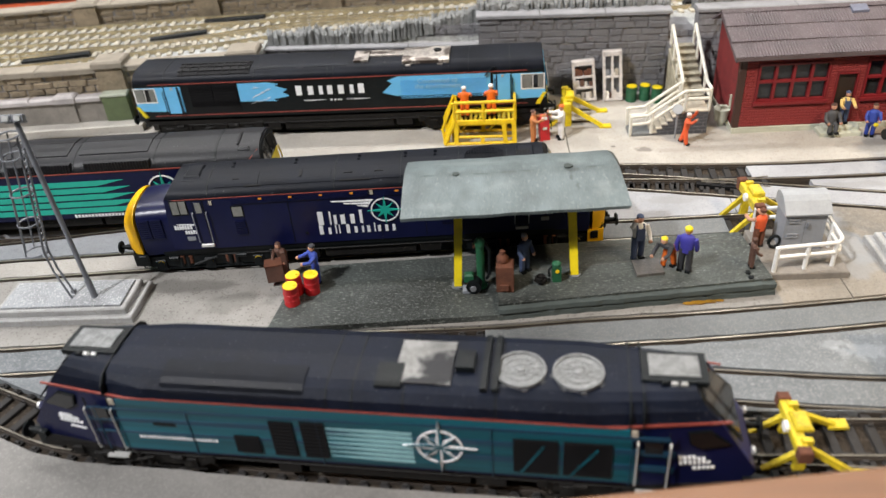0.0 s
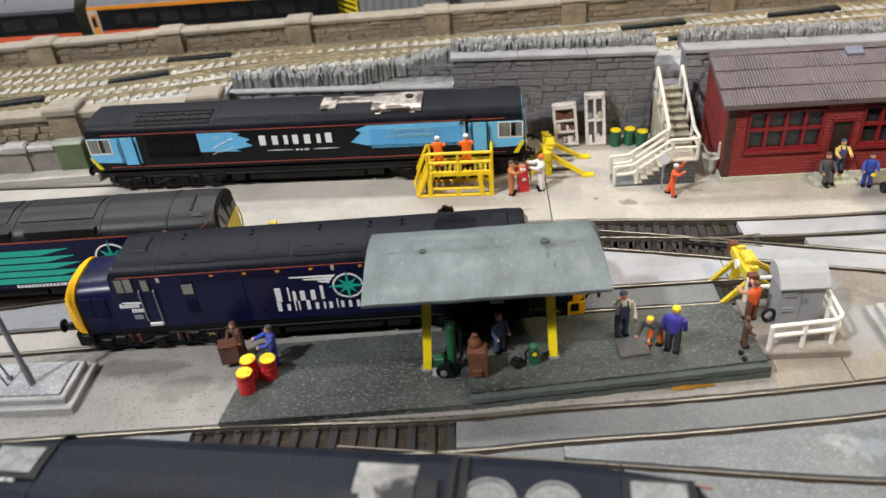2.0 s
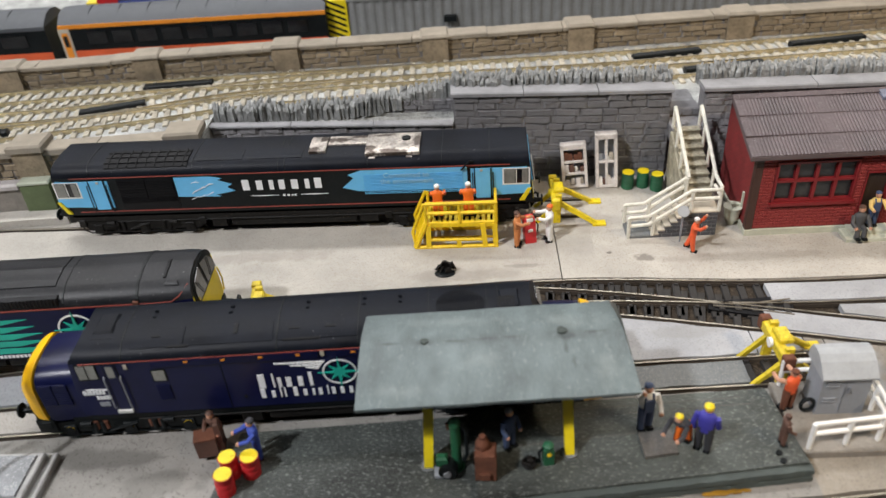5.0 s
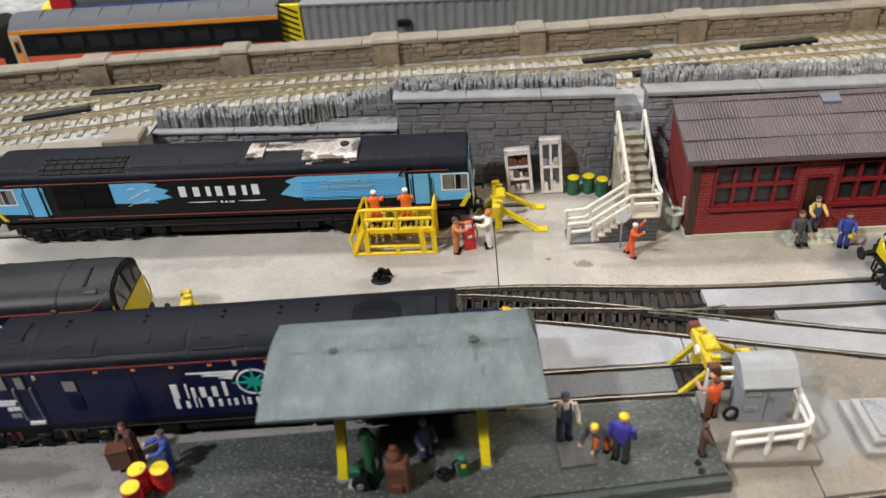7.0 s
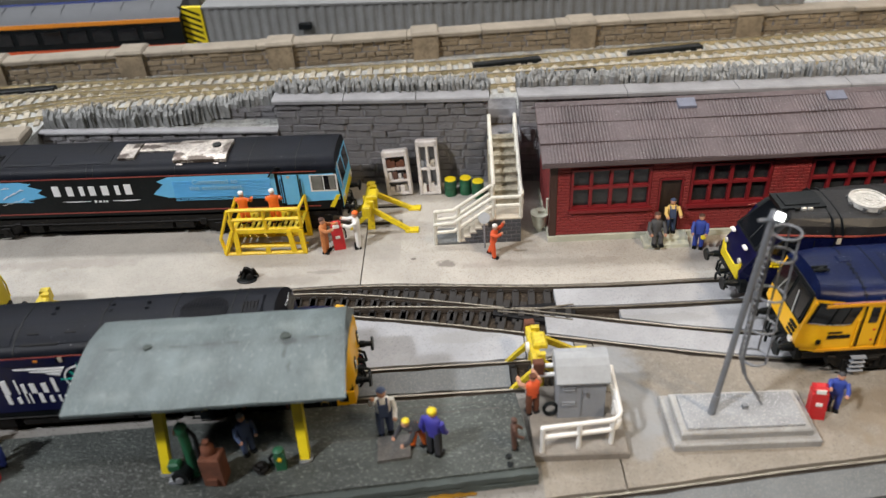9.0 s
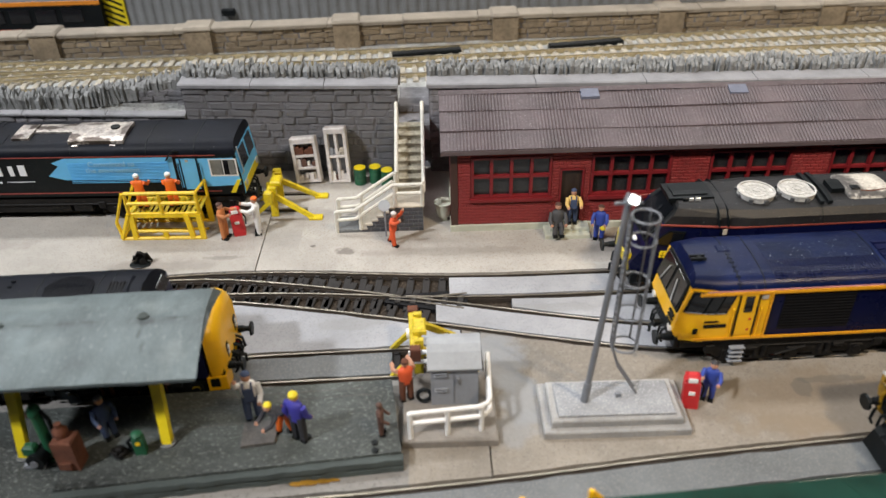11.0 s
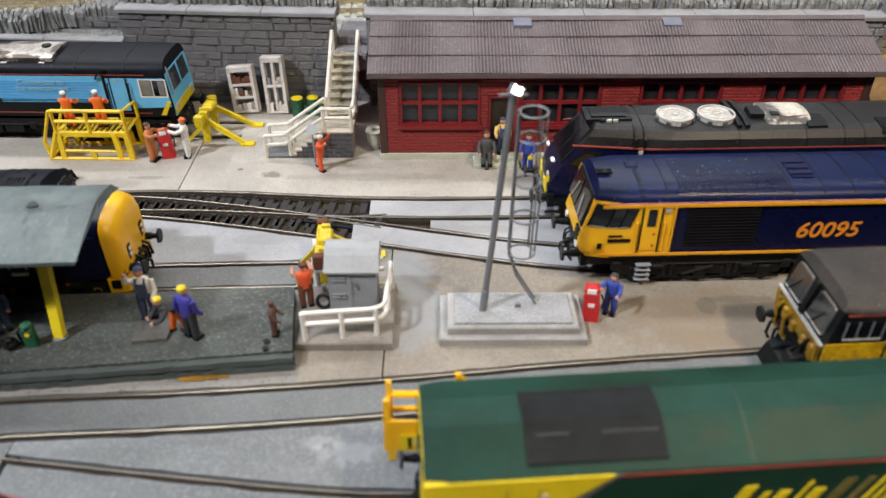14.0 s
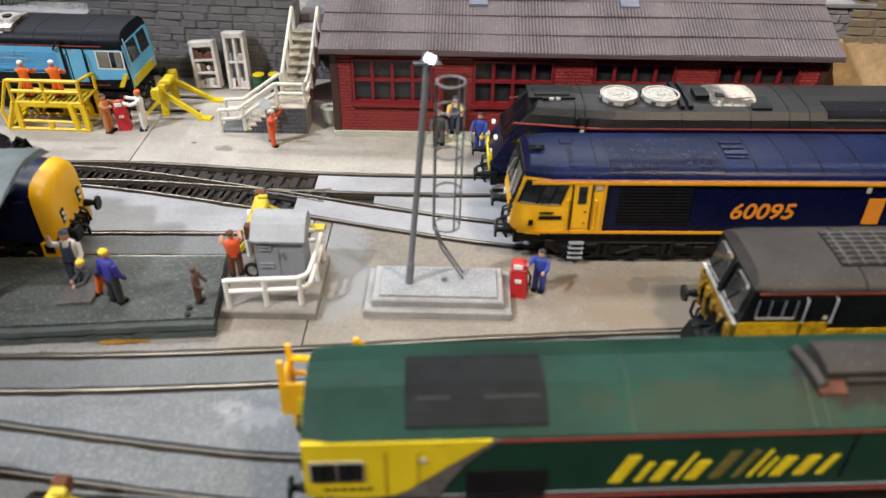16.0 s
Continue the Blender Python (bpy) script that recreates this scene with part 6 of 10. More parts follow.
    for x in (-0.060, -0.030, 0.0, 0.022, 0.036):
        for y in (0.0020, 0.0060):
            part("lifting_eye", Mesh().box(x - 0.0007, x + 0.0007, y - 0.0004, y + 0.0004, 0.0488, 0.0508, b=0.0003), ROOF_BLACK, lo)
    roof_disc(lo, "fan_grille", full, 0.0590, -0.0015, 0.0092, GRILLE, 0.0004, 15, ROOF_BLACK)
    roof_box(lo, "roof_slot", full, 0.0735, 0.0800, -0.0070, 0.0010, GRILLE, 0.0006, cols=5)
    for q in (-0.0105, 0.020, 0.047, 0.074):
        seam(lo, full, q, BLACK)
    lo.scale = (1.0, 0.93, 0.965)
    return lo


nosed_loco((0.0010, 0.3648, 0), 2.0)


# black-roofed locomotive with sea-green stripes, behind the navy one
def striped_loco(at, turn):
    L, w = 0.2490, 0.0174
    lo = engine(at, turn, "black-roofed diesel locomotive with sea-green side stripes and yellow end", "locomotive", "locomotives")
    rake = ramp((0.0118, 0.002), (0.020, 0.0), (0.0280, 0.0003), (0.0335, 0.0010), (0.0420, 0.0022), (0.0505, 0.0040))
    full, sec = make_body(lo, L, w, 0.0118, 0.0395, 0.0480, rake, NAVY, ROOF_GREY, YELLOW_LEMON, 0.93, 0.15, 0.008)
    underframe(lo, L, None, (-0.03, 0.03))
    for x in (-0.078, 0.078):
        bogie(lo, x, (-0.024, 0.0, 0.024), 0.048, 0.0066)
    for s in (-1, 1):
        buffers(lo, s * (L / 2))
        end_panel(lo, "windscreen_surround", s, L, rake, [(-0.0160, 0.0335), (0.0160, 0.0335), (0.0158, 0.0394), (0.0120, 0.0440), (0.0085, 0.0460), (-0.0085, 0.0460), (-0.0120, 0.0440), (-0.0158, 0.0394)], BLACK, 0.0004, 0.93)
        for q in (-1, 1):
            end_panel(lo, "windscreen", s, L, rake, [(q * 0.0014, 0.0348), (q * 0.0142, 0.0348), (q * 0.0140, 0.0392), (q * 0.0108, 0.0432), (q * 0.0014, 0.0452)][::q], GLASS_REFLECT, 0.0008, 0.93)
            part("wiper", Mesh().rod([(s * (L / 2 - rake(0.035) + 0.0012), q * 0.006, 0.0350), (s * (L / 2 - rake(0.043) + 0.0012), q * 0.009, 0.0430)], 0.00022, 5), BLACK, lo)
            part("corner_handrail", Mesh().rod([(s * (L / 2 + 0.0002), q * 0.0150, 0.0190), (s * (L / 2 + 0.0006), q * 0.0152, 0.0260), (s * (L / 2 - 0.0004), q * 0.0150, 0.0325)], 0.0004, 5), YELLOW_LEMON, lo)
            part("red_line", Mesh().rod([(s * 0.0990, q * 0.0176, 0.0392), (s * 0.1140, q * 0.0176, 0.0396), (s * 0.1172, q * 0.0166, 0.0416), (s * 0.1208, q * 0.0122, 0.0450)], 0.00028, 5), RED_LINE, lo)
        for xa, xb in ((0.1012, 0.1060), (0.1070, 0.1140)):
            window(lo, min(s * xa, s * xb), max(s * xa, s * xb), 0.0300, 0.0388, w, GLASS_REFLECT, BLACK)
        roof_box(lo, "roof_slot", full, s * 0.1105 - 0.0006, s * 0.1105 + 0.0006, -0.0095, 0.0020, GRILLE, 0.0006)
        part("horn_cover", Mesh().box(s * 0.1140 - 0.003, s * 0.1140 + 0.003, -0.0132, -0.0100, 0.0435, 0.0462, b=0.0008), ROOF_GREY, lo)
        part("lamp_bracket", Mesh().box(s * 0.0988 - 0.0012, s * 0.0988 + 0.0012, -w - 0.0010, -w + 0.001, 0.0388, 0.0410, b=0.0003), RUST, lo)
        seam(lo, full, s * 0.0995, BLACK, 1.014, 0.0011)
    for k in range(5):
        z = 0.0150 + k * 0.0041
        side_panel(lo, "green_stripe", [(-0.100, z), (0.044 - k * 0.002, z), (0.058 - k * 0.002, z + 0.0030), (-0.100, z + 0.0030)], GREEN_BAND, w, lift=0.0003)
    side_panel(lo, "red_line", rect(-0.0990, 0.0990, 0.0390, 0.0396), RED_LINE, w, lift=0.0004)
    compass_star(lo, 0.0700, 0.0275, 0.0098, w, WHITE_MARK, GREEN_BAND, 0.0006, (0.76, 0.84))
    word(lo, "lettering", 0.0180, 0.0124, 0.0018, (0.0012,) * 24, WHITE_MARK, w, 0.0006)
    for x0, x1 in ((-0.095, -0.060), (-0.052, -0.016), (-0.009, 0.025), (0.032, 0.066)):
        m = Mesh().box(x0, x1, -w + 0.0002, -w + 0.003, 0.0398, 0.0446)
        for i in range(22):
            x = x0 + (x1 - x0) * (i + 0.5) / 22
            m.box(x - 0.0003, x + 0.0003, -w - 0.0003, -w + 0.001, 0.0400, 0.0444)
        part("cantrail_grille", m, ROOF_GREY, lo)
    for q in (-0.06, -0.012, 0.026, 0.068):
        seam(lo, full, q, BLACK)
    roof_box(lo, "exhaust_port", full, 0.0455, 0.0510, -0.0090, -0.0066, GRILLE, 0.0003)
    roof_box(lo, "roof_panel", full, 0.028, 0.064, -0.0105, 0.0105, ROOF_GREY, 0.0005)
    roof_box(lo, "roof_panel", full, -0.010, 0.022, -0.0105, 0.0105, ROOF_GREY, 0.0005)
    return lo


striped_loco((-0.1760, 0.4010, 0), 1.6)


# heavy freight locomotives of one shape: black with sky-blue panels, and green with a yellow cab
def freight_loco(at, turn, label, livery):
    L, w = 0.2606, 0.0174
    lo = engine(at, turn, label, "locomotive", "locomotives")
    blue = livery == "blue"
    rake = ramp((0.0118, 0.002), (0.0165, 0.0), (0.028, 0.0001), (0.0410, 0.0018), (0.0505, 0.0030)) if blue else ramp((0.0118, 0.002), (0.0165, 0.0), (0.028, 0.0001), (0.0410, 0.0008), (0.0505, 0.0012))
    full, sec = make_body(lo, L, w, 0.0165, 0.0408 if blue else 0.0400, 0.0478 if blue else 0.0468, rake, BLACK if blue else GREEN_DARK, ROOF_BLACK if blue else ROOF_GREEN, LIGHT_BLUE if blue else YELLOW_LEMON, 0.96 if blue else 0.94, 0.52 if blue else 0.28, 0.006, 6 if blue else 1, wrap=not blue)
    underframe(lo, L, None, (-0.036, 0.034))
    for x in (-0.0865, 0.0865):
        bogie(lo, x, (-0.0265, 0.0, 0.0265), 0.053, 0.0066)
    for s in (-1, 1):
        buffers(lo, s * (L / 2 - 0.002))
        for y in (-0.0075, 0.0075):
            end_panel(lo, "windscreen", s, L, rake, [(y - 0.0062, 0.0300), (y + 0.0062, 0.0300), (y + 0.0056, 0.0405), (y - 0.0056, 0.0405)], GLASS_DARK, 0.0006, 0.90)
        end_panel(lo, "cab_front", s, L, rake, [(-0.0165, 0.0290), (0.0165, 0.0290), (0.0150, 0.0412), (-0.0150, 0.0412)] if blue else [(-0.0150, 0.0290), (0.0150, 0.0290), (0.0138, 0.0415), (-0.0138, 0.0415)], LIGHT_BLUE if blue else YELLOW_LEMON, 0.0003, 0.90)
        if blue:
            end_panel(lo, "warning_panel", s, L, rake, [(-0.0160, 0.0170), (0.0160, 0.0170), (0.0160, 0.0222), (-0.0160, 0.0222)], YELLOW_LEMON, 0.0003, 0.94)
        for y in (-0.012, 0.012):
            lamp_disc(lo, s * (L / 2 - rake(0.021)), y, 0.021, s, 0.0018, FRAME_GREY)
        if blue:
            side_panel(lo, "blue_cab_panel", [(s * (L / 2 - 0.0012), 0.0185), (s * (L / 2 - 0.0014), 0.0245), (s * (L / 2 - 0.0032), 0.0364), (s * (L / 2 - 0.0325), 0.0364), (s * (L / 2 - 0.0325), 0.0172)], LIGHT_BLUE, w - 0.0003, lift=0.0006, thick=0.001)
            side_panel(lo, "yellow_corner", [(s * (L / 2 - 0.0008), 0.0225), (s * (L / 2 - 0.0028), 0.0225), (s * (L / 2 - 0.0072), 0.0140), (s * (L / 2 - 0.0046), 0.0140)], YELLOW_LEMON, w, lift=0.0009, thick=0.001)
        if not blue:
            continue
        xw = s * (L / 2 - 0.0088)
        side_panel(lo, "window_surround", rect(xw - 0.0072, xw + 0.0072, 0.0262, 0.0360), WHITE, w, lift=0.0004)
        window(lo, xw - 0.0064, xw + 0.0064, 0.0270, 0.0353, w, GLASS_DARK, WHITE, mullion=True)
        side_panel(lo, "window_pane", rect(xw - 0.0063, xw - 0.0006, 0.0272, 0.0351), GLASS_PALE, w, lift=0.0007)
        side_panel(lo, "window_pane", rect(xw + 0.0030, xw + 0.0062, 0.0272, 0.0351), GLASS_PALE, w, lift=0.0007)
        xd = s * (L / 2 - 0.0262)
        side_panel(lo, "cab_door", rect(xd - 0.0038, xd + 0.0038, 0.0165, 0.0366), LIGHT_BLUE, w, lift=0.0008)
        for e in (-0.0043, 0.0043):
            side_panel(lo, "door_edge", rect(xd + e - 0.0002, xd + e + 0.0002, 0.0165, 0.0378), BLACK, w, lift=0.0009)
            handrail(lo, xd + e * 1.25, 0.0150, 0.0330, w, BLACK)
        side_panel(lo, "data_panel", rect(xd - s * 0.0008 - 0.0007, xd - s * 0.0008 + 0.0007, 0.0345, 0.0362), CREAM, w, lift=0.0010)
        part("footstep", Mesh().box(xd - 0.004, xd + 0.004, -w - 0.001, -w + 0.003, 0.0085, 0.0092), UNDER, lo)
        seam(lo, full, s * (L / 2 - 0.0225), BLACK)
    for z0 in (0.0145, 0.0385):
        side_panel(lo, "red_line", rect(-L / 2 + 0.012, L / 2 - 0.012, z0, z0 + 0.0005), RED_LINE, w, lift=0.0004)
    if blue:
        side_panel(lo, "black_mesh", rect(-0.093, -0.061, 0.0165, 0.0372), GRILLE, w, lift=0.0003)
        for x0, x1 in ((-0.0925, -0.0775), (-0.0765, -0.0620)):
            grille_panel(lo, "side_grille", x0, x1, 0.0205, 0.0365, w + 0.0004, 12)
        side_panel(lo, "blue_flag", [(-0.0610, 0.0245), (-0.0370, 0.0235), (-0.0400, 0.0255), (-0.0290, 0.0275), (-0.0330, 0.0295), (-0.0300, 0.0310), (-0.0375, 0.0340), (-0.0350, 0.0355), (-0.0410, 0.0372), (-0.0610, 0.0372)], LIGHT_BLUE, w)
        side_panel(lo, "blue_flag", [(0.0295, 0.0272), (0.0380, 0.0243), (0.0960, 0.0240), (0.0960, 0.0378), (0.0400, 0.0378), (0.0330, 0.0345), (0.0360, 0.0320)], LIGHT_BLUE, w)
        for k in range(14):
            side_panel(lo, "body_rib", rect(0.041, 0.0935, 0.0250 + k * 0.0009, 0.02515 + k * 0.0009), LIGHT_BLUE, w, lift=0.0005)
        word(lo, "lettering", -0.0245, 0.0276, 0.0056, (0.0066, 0.0060, 0.0042, 0.0058, 0.0064, 0.0042, 0.0066), WHITE_MARK, w, 0.0010, low=0.88, tall=(0, 6), stroke=0.0017, fill=0.56)
        word(lo, "lettering", -0.0035, 0.0218, 0.0020, (0.0018, 0.0018, 0.0008, 0.0016), WHITE_MARK, w, 0.0006)
        for x0, x1 in ((-0.021, -0.0055), (0.0065, 0.0215)):
            side_panel(lo, "swoosh", [(x0, 0.0232), ((x0 + x1) / 2, 0.0226), (x1, 0.0232), ((x0 + x1) / 2, 0.0233)], WHITE_MARK, w, lift=0.0004)
        for k in range(7):
            x = -0.054 + (k * 37 % 11) * 0.0011
            part("graffiti", Mesh().rod([(x, -w - 0.0004, 0.0215 + k * 0.0018), (x + 0.003, -w - 0.0004, 0.0235 + k * 0.0017), (x + 0.0012, -w - 0.0004, 0.0222 + k * 0.0018), (x + 0.0042, -w - 0.0004, 0.0245 + k * 0.0014)], 0.0002, 4), WHITE_MARK, lo)
        text = bpy.data.curves.new("slogan", "FONT")
        text.body, text.size, text.extrude, text.align_x, text.space_line = "Committed to\nthe environment", 0.0042, 0.0001, "CENTER", 0.85
        ob = new("slogan", text)
        ob.parent = lo
        ob.matrix_local = pose(0.0640, -w - 0.0007, 0.0318, 90, 0, 0)
        ob.data.materials.append(PALE_BLUE)
        roof_box(lo, "roof_grille", full, -0.0985, -0.0525, -0.0155, -0.002, GRILLE, 0.0006, rows=3, cols=9)
        roof_box(lo, "exhaust_patch", full, 0.0125, 0.0215, -0.0105, 0.0050, SILVER_WORN, 0.0014)
        roof_box(lo, "exhaust_patch", full, 0.0220, 0.0425, -0.0035, 0.0060, SILVER_WORN, 0.0009)
        sil = roof_box(lo, "silencer", full, 0.0430, 0.0715, -0.0138, 0.0055, SILVER_WORN, 0.0020)
        part("exhaust_hole", Mesh().disc((0.0640, -0.0015, 0.0484), (0, 0.0, 1), 0.0024, 0.0020, 16), BLACK, sil)
        for x in (0.0465, 0.0660):
            part("mounting_foot", Mesh().box(x - 0.0016, x + 0.0016, -0.0150, -0.0120, 0.0440, 0.0462, b=0.0004), SILVER_WORN, sil)
        roof_box(lo, "roof_hatch", full, -0.0180, 0.0090, -0.0130, -0.0040, ROOF_BLACK, 0.0003)
        roof_box(lo, "roof_hatch", full, -0.0480, -0.0230, -0.0130, -0.0040, ROOF_BLACK, 0.0003)
        part("cable_loop", Mesh().rod([(0.0930, -w - 0.0008, 0.0360), (0.0950, -w - 0.0016, 0.0395), (0.0975, -w - 0.0010, 0.0420), (0.1000, -w + 0.0008, 0.0405)], 0.0005, 6), BLACK, lo)
        part("end_handrail", Mesh().rod([(L / 2 - 0.0006, -0.0150, 0.0250), (L / 2 + 0.0008, -0.0150, 0.0270), (L / 2 - 0.0010, -0.0150, 0.0425)], 0.0003, 5), FRAME_GREY, lo)
    else:
        # yellow cab side with a swept silver-grey edge
        edge = [(-0.0818, 0.0393), (-0.0872, 0.0345), (-0.0930, 0.0297), (-0.0966, 0.0262), (-0.1003, 0.0229), (-0.1035, 0.0200), (-0.1070, 0.0181), (-0.1150, 0.0174), (-0.1230, 0.0181), (-0.1270, 0.0200), (-0.1296, 0.0225)]
        outer = [(-0.0796, 0.0393), (-0.0846, 0.0345), (-0.0886, 0.0297), (-0.0905, 0.0262), (-0.0925, 0.0229), (-0.0940, 0.0195), (-0.0950, 0.0166)]
        for k in range(len(edge) - 1):
            (xa, za), (xb, zb) = edge[k], edge[k + 1]
            side_panel(lo, "yellow_cab_side", [(xa, za), (xb, zb), (xb, 0.0395), (xa, 0.0395)], YELLOW_LEMON, w, lift=0.0006, thick=0.001)
        side_panel(lo, "silver_sweep", outer + [(-0.1250, 0.0166)] + list(reversed(edge[:9])), SILVER_SOOT, w, lift=0.0004)
        side_panel(lo, "window_frame", rect(-0.1282, -0.1142, 0.0248, 0.0328), FRAME_GREY, w, lift=0.0009)
        for xa, xb in ((-0.1277, -0.1214), (-0.1208, -0.1147)):
            side_panel(lo, "window", rect(xa, xb, 0.0254, 0.0322), GLASS_DARK, w, lift=0.0012)
        for x in (-0.1090, -0.1006):
            side_panel(lo, "door_edge", rect(x - 0.00025, x + 0.00025, 0.0186 if x < -0.105 else 0.0232, 0.0365), YELLOW_GRIMY, w, lift=0.0009)
        side_panel(lo, "data_panel", rect(-0.1002, -0.0984, 0.0318, 0.0334), CREAM, w, lift=0.0010)
        for k in range(6):
            side_panel(lo, "lettering_bar", rect(-0.1250 + k * 0.0022, -0.1234 + k * 0.0022, 0.0212, 0.0218), BLACK, w, lift=0.0009)
        grille_panel(lo, "side_grille", -0.0880, -0.0672, 0.0150, 0.0270, w, 12)
        side_panel(lo, "pale_line", rect(-0.0945, L / 2 - 0.010, 0.0166, 0.0170), GREY_PAINT, w, lift=0.0003)
        # name in slanting bars, the middle ones worn
        x = -0.0504
        for k, (wd, tall_) in enumerate(((0.0052, 1), (0.0026, 0), (0.0046, 0), (0.0014, 1), (0.0048, 0), (0.0046, 1), (0.0026, 1), (0.0014, 1), (0.0014, 0), (0.0046, 0), (0.0046, 0), (0.0028, 0))):
            word(lo, "lettering", x, 0.0203 + 0.0016 * (x + 0.0504) / 0.06, 0.0108 if tall_ else 0.0076, (wd,), YELLOW_WORN if k in (5, 6) else YELLOW_LEMON, w, 0.0, 0.0042 if tall_ else 0.0030, stroke=0.0011, low=1.0, fill=0.62)
            x += wd + 0.0016
        side_panel(lo, "body_joint", rect(0.0118, 0.0122, 0.0200, 0.0390), BLACK, w, lift=0.0003)
        gr = roof_box(lo, "roof_grille", full, -0.1035, -0.0675, -0.0150, 0.0055, GRILLE, 0.0005)
        g = Mesh()
        for k in range(34):
            x = -0.1030 + k * 0.00106
            ys = [-0.0148 + 0.0202 * i / 8 for i in range(9)]
            g.rings([[(xx, y, roof_height(full, y) + 0.0007) for y in ys] + [(xx, y, roof_height(full, y)) for y in reversed(ys)] for xx in (x - 0.00016, x + 0.00016)])
        for k in range(18):
            y = -0.0147 + k * 0.00117
            z = roof_height(full, y)
            g.box(-0.1033, -0.0677, y - 0.00014, y + 0.00014, z, z + 0.0008)
        part("slats", g, GRILLE_WORN, gr)
        for xa, xb in ((-0.1005, -0.0920), (-0.0835, -0.0690)):
            roof_box(lo, "worn_bar", full, xa, xb, -0.0086, -0.0083, WORN_EDGE, 0.0009)
        roof_box(lo, "silencer", full, 0.0060, 0.0420, -0.0060, 0.0060, ROOF_BROWN, 0.0028)
        part("exhaust_pipe", Mesh().rod([(0.0015, 0.0040, 0.0478), (0.0030, -0.0030, 0.0476), (0.0042, -0.0085, 0.0462)], 0.0016, 10), ROOF_BROWN, lo, smooth=True)
        roof_box(lo, "rust_patch", full, 0.0030, 0.0105, -0.0100, -0.0068, RUST, 0.0012)
        part("roof_pipe", Mesh().rod([(0.0110, -0.0068, 0.0462), (0.0600, -0.0068, 0.0462)], 0.0009, 8), ROOF_BROWN, lo)
    for q in (-0.050, -0.0035, 0.0, 0.044, 0.083):
        seam(lo, full, q + (0.004 if not blue else 0), BLACK if blue else GREEN_DARK, wide=0.0004)
    if blue:
        lift_marks(lo, lambda z: float(np.interp(z, (0.010, 0.0145, 0.0205, 0.0262, 0.0317, 0.0385, 0.045), (0.014, 0.0185, 0.0245, 0.0280, 0.0350, 0.0403, 0.0468))))
    return lo


freight_loco((-0.0316, 0.5085, 0), -1.7, "black diesel locomotive with sky-blue panels and worn silver exhaust", "blue")
freight_loco((0.3606, 0.2627, 0), 3.8, "dark green diesel locomotive with yellow cab and weathered roof", "green")


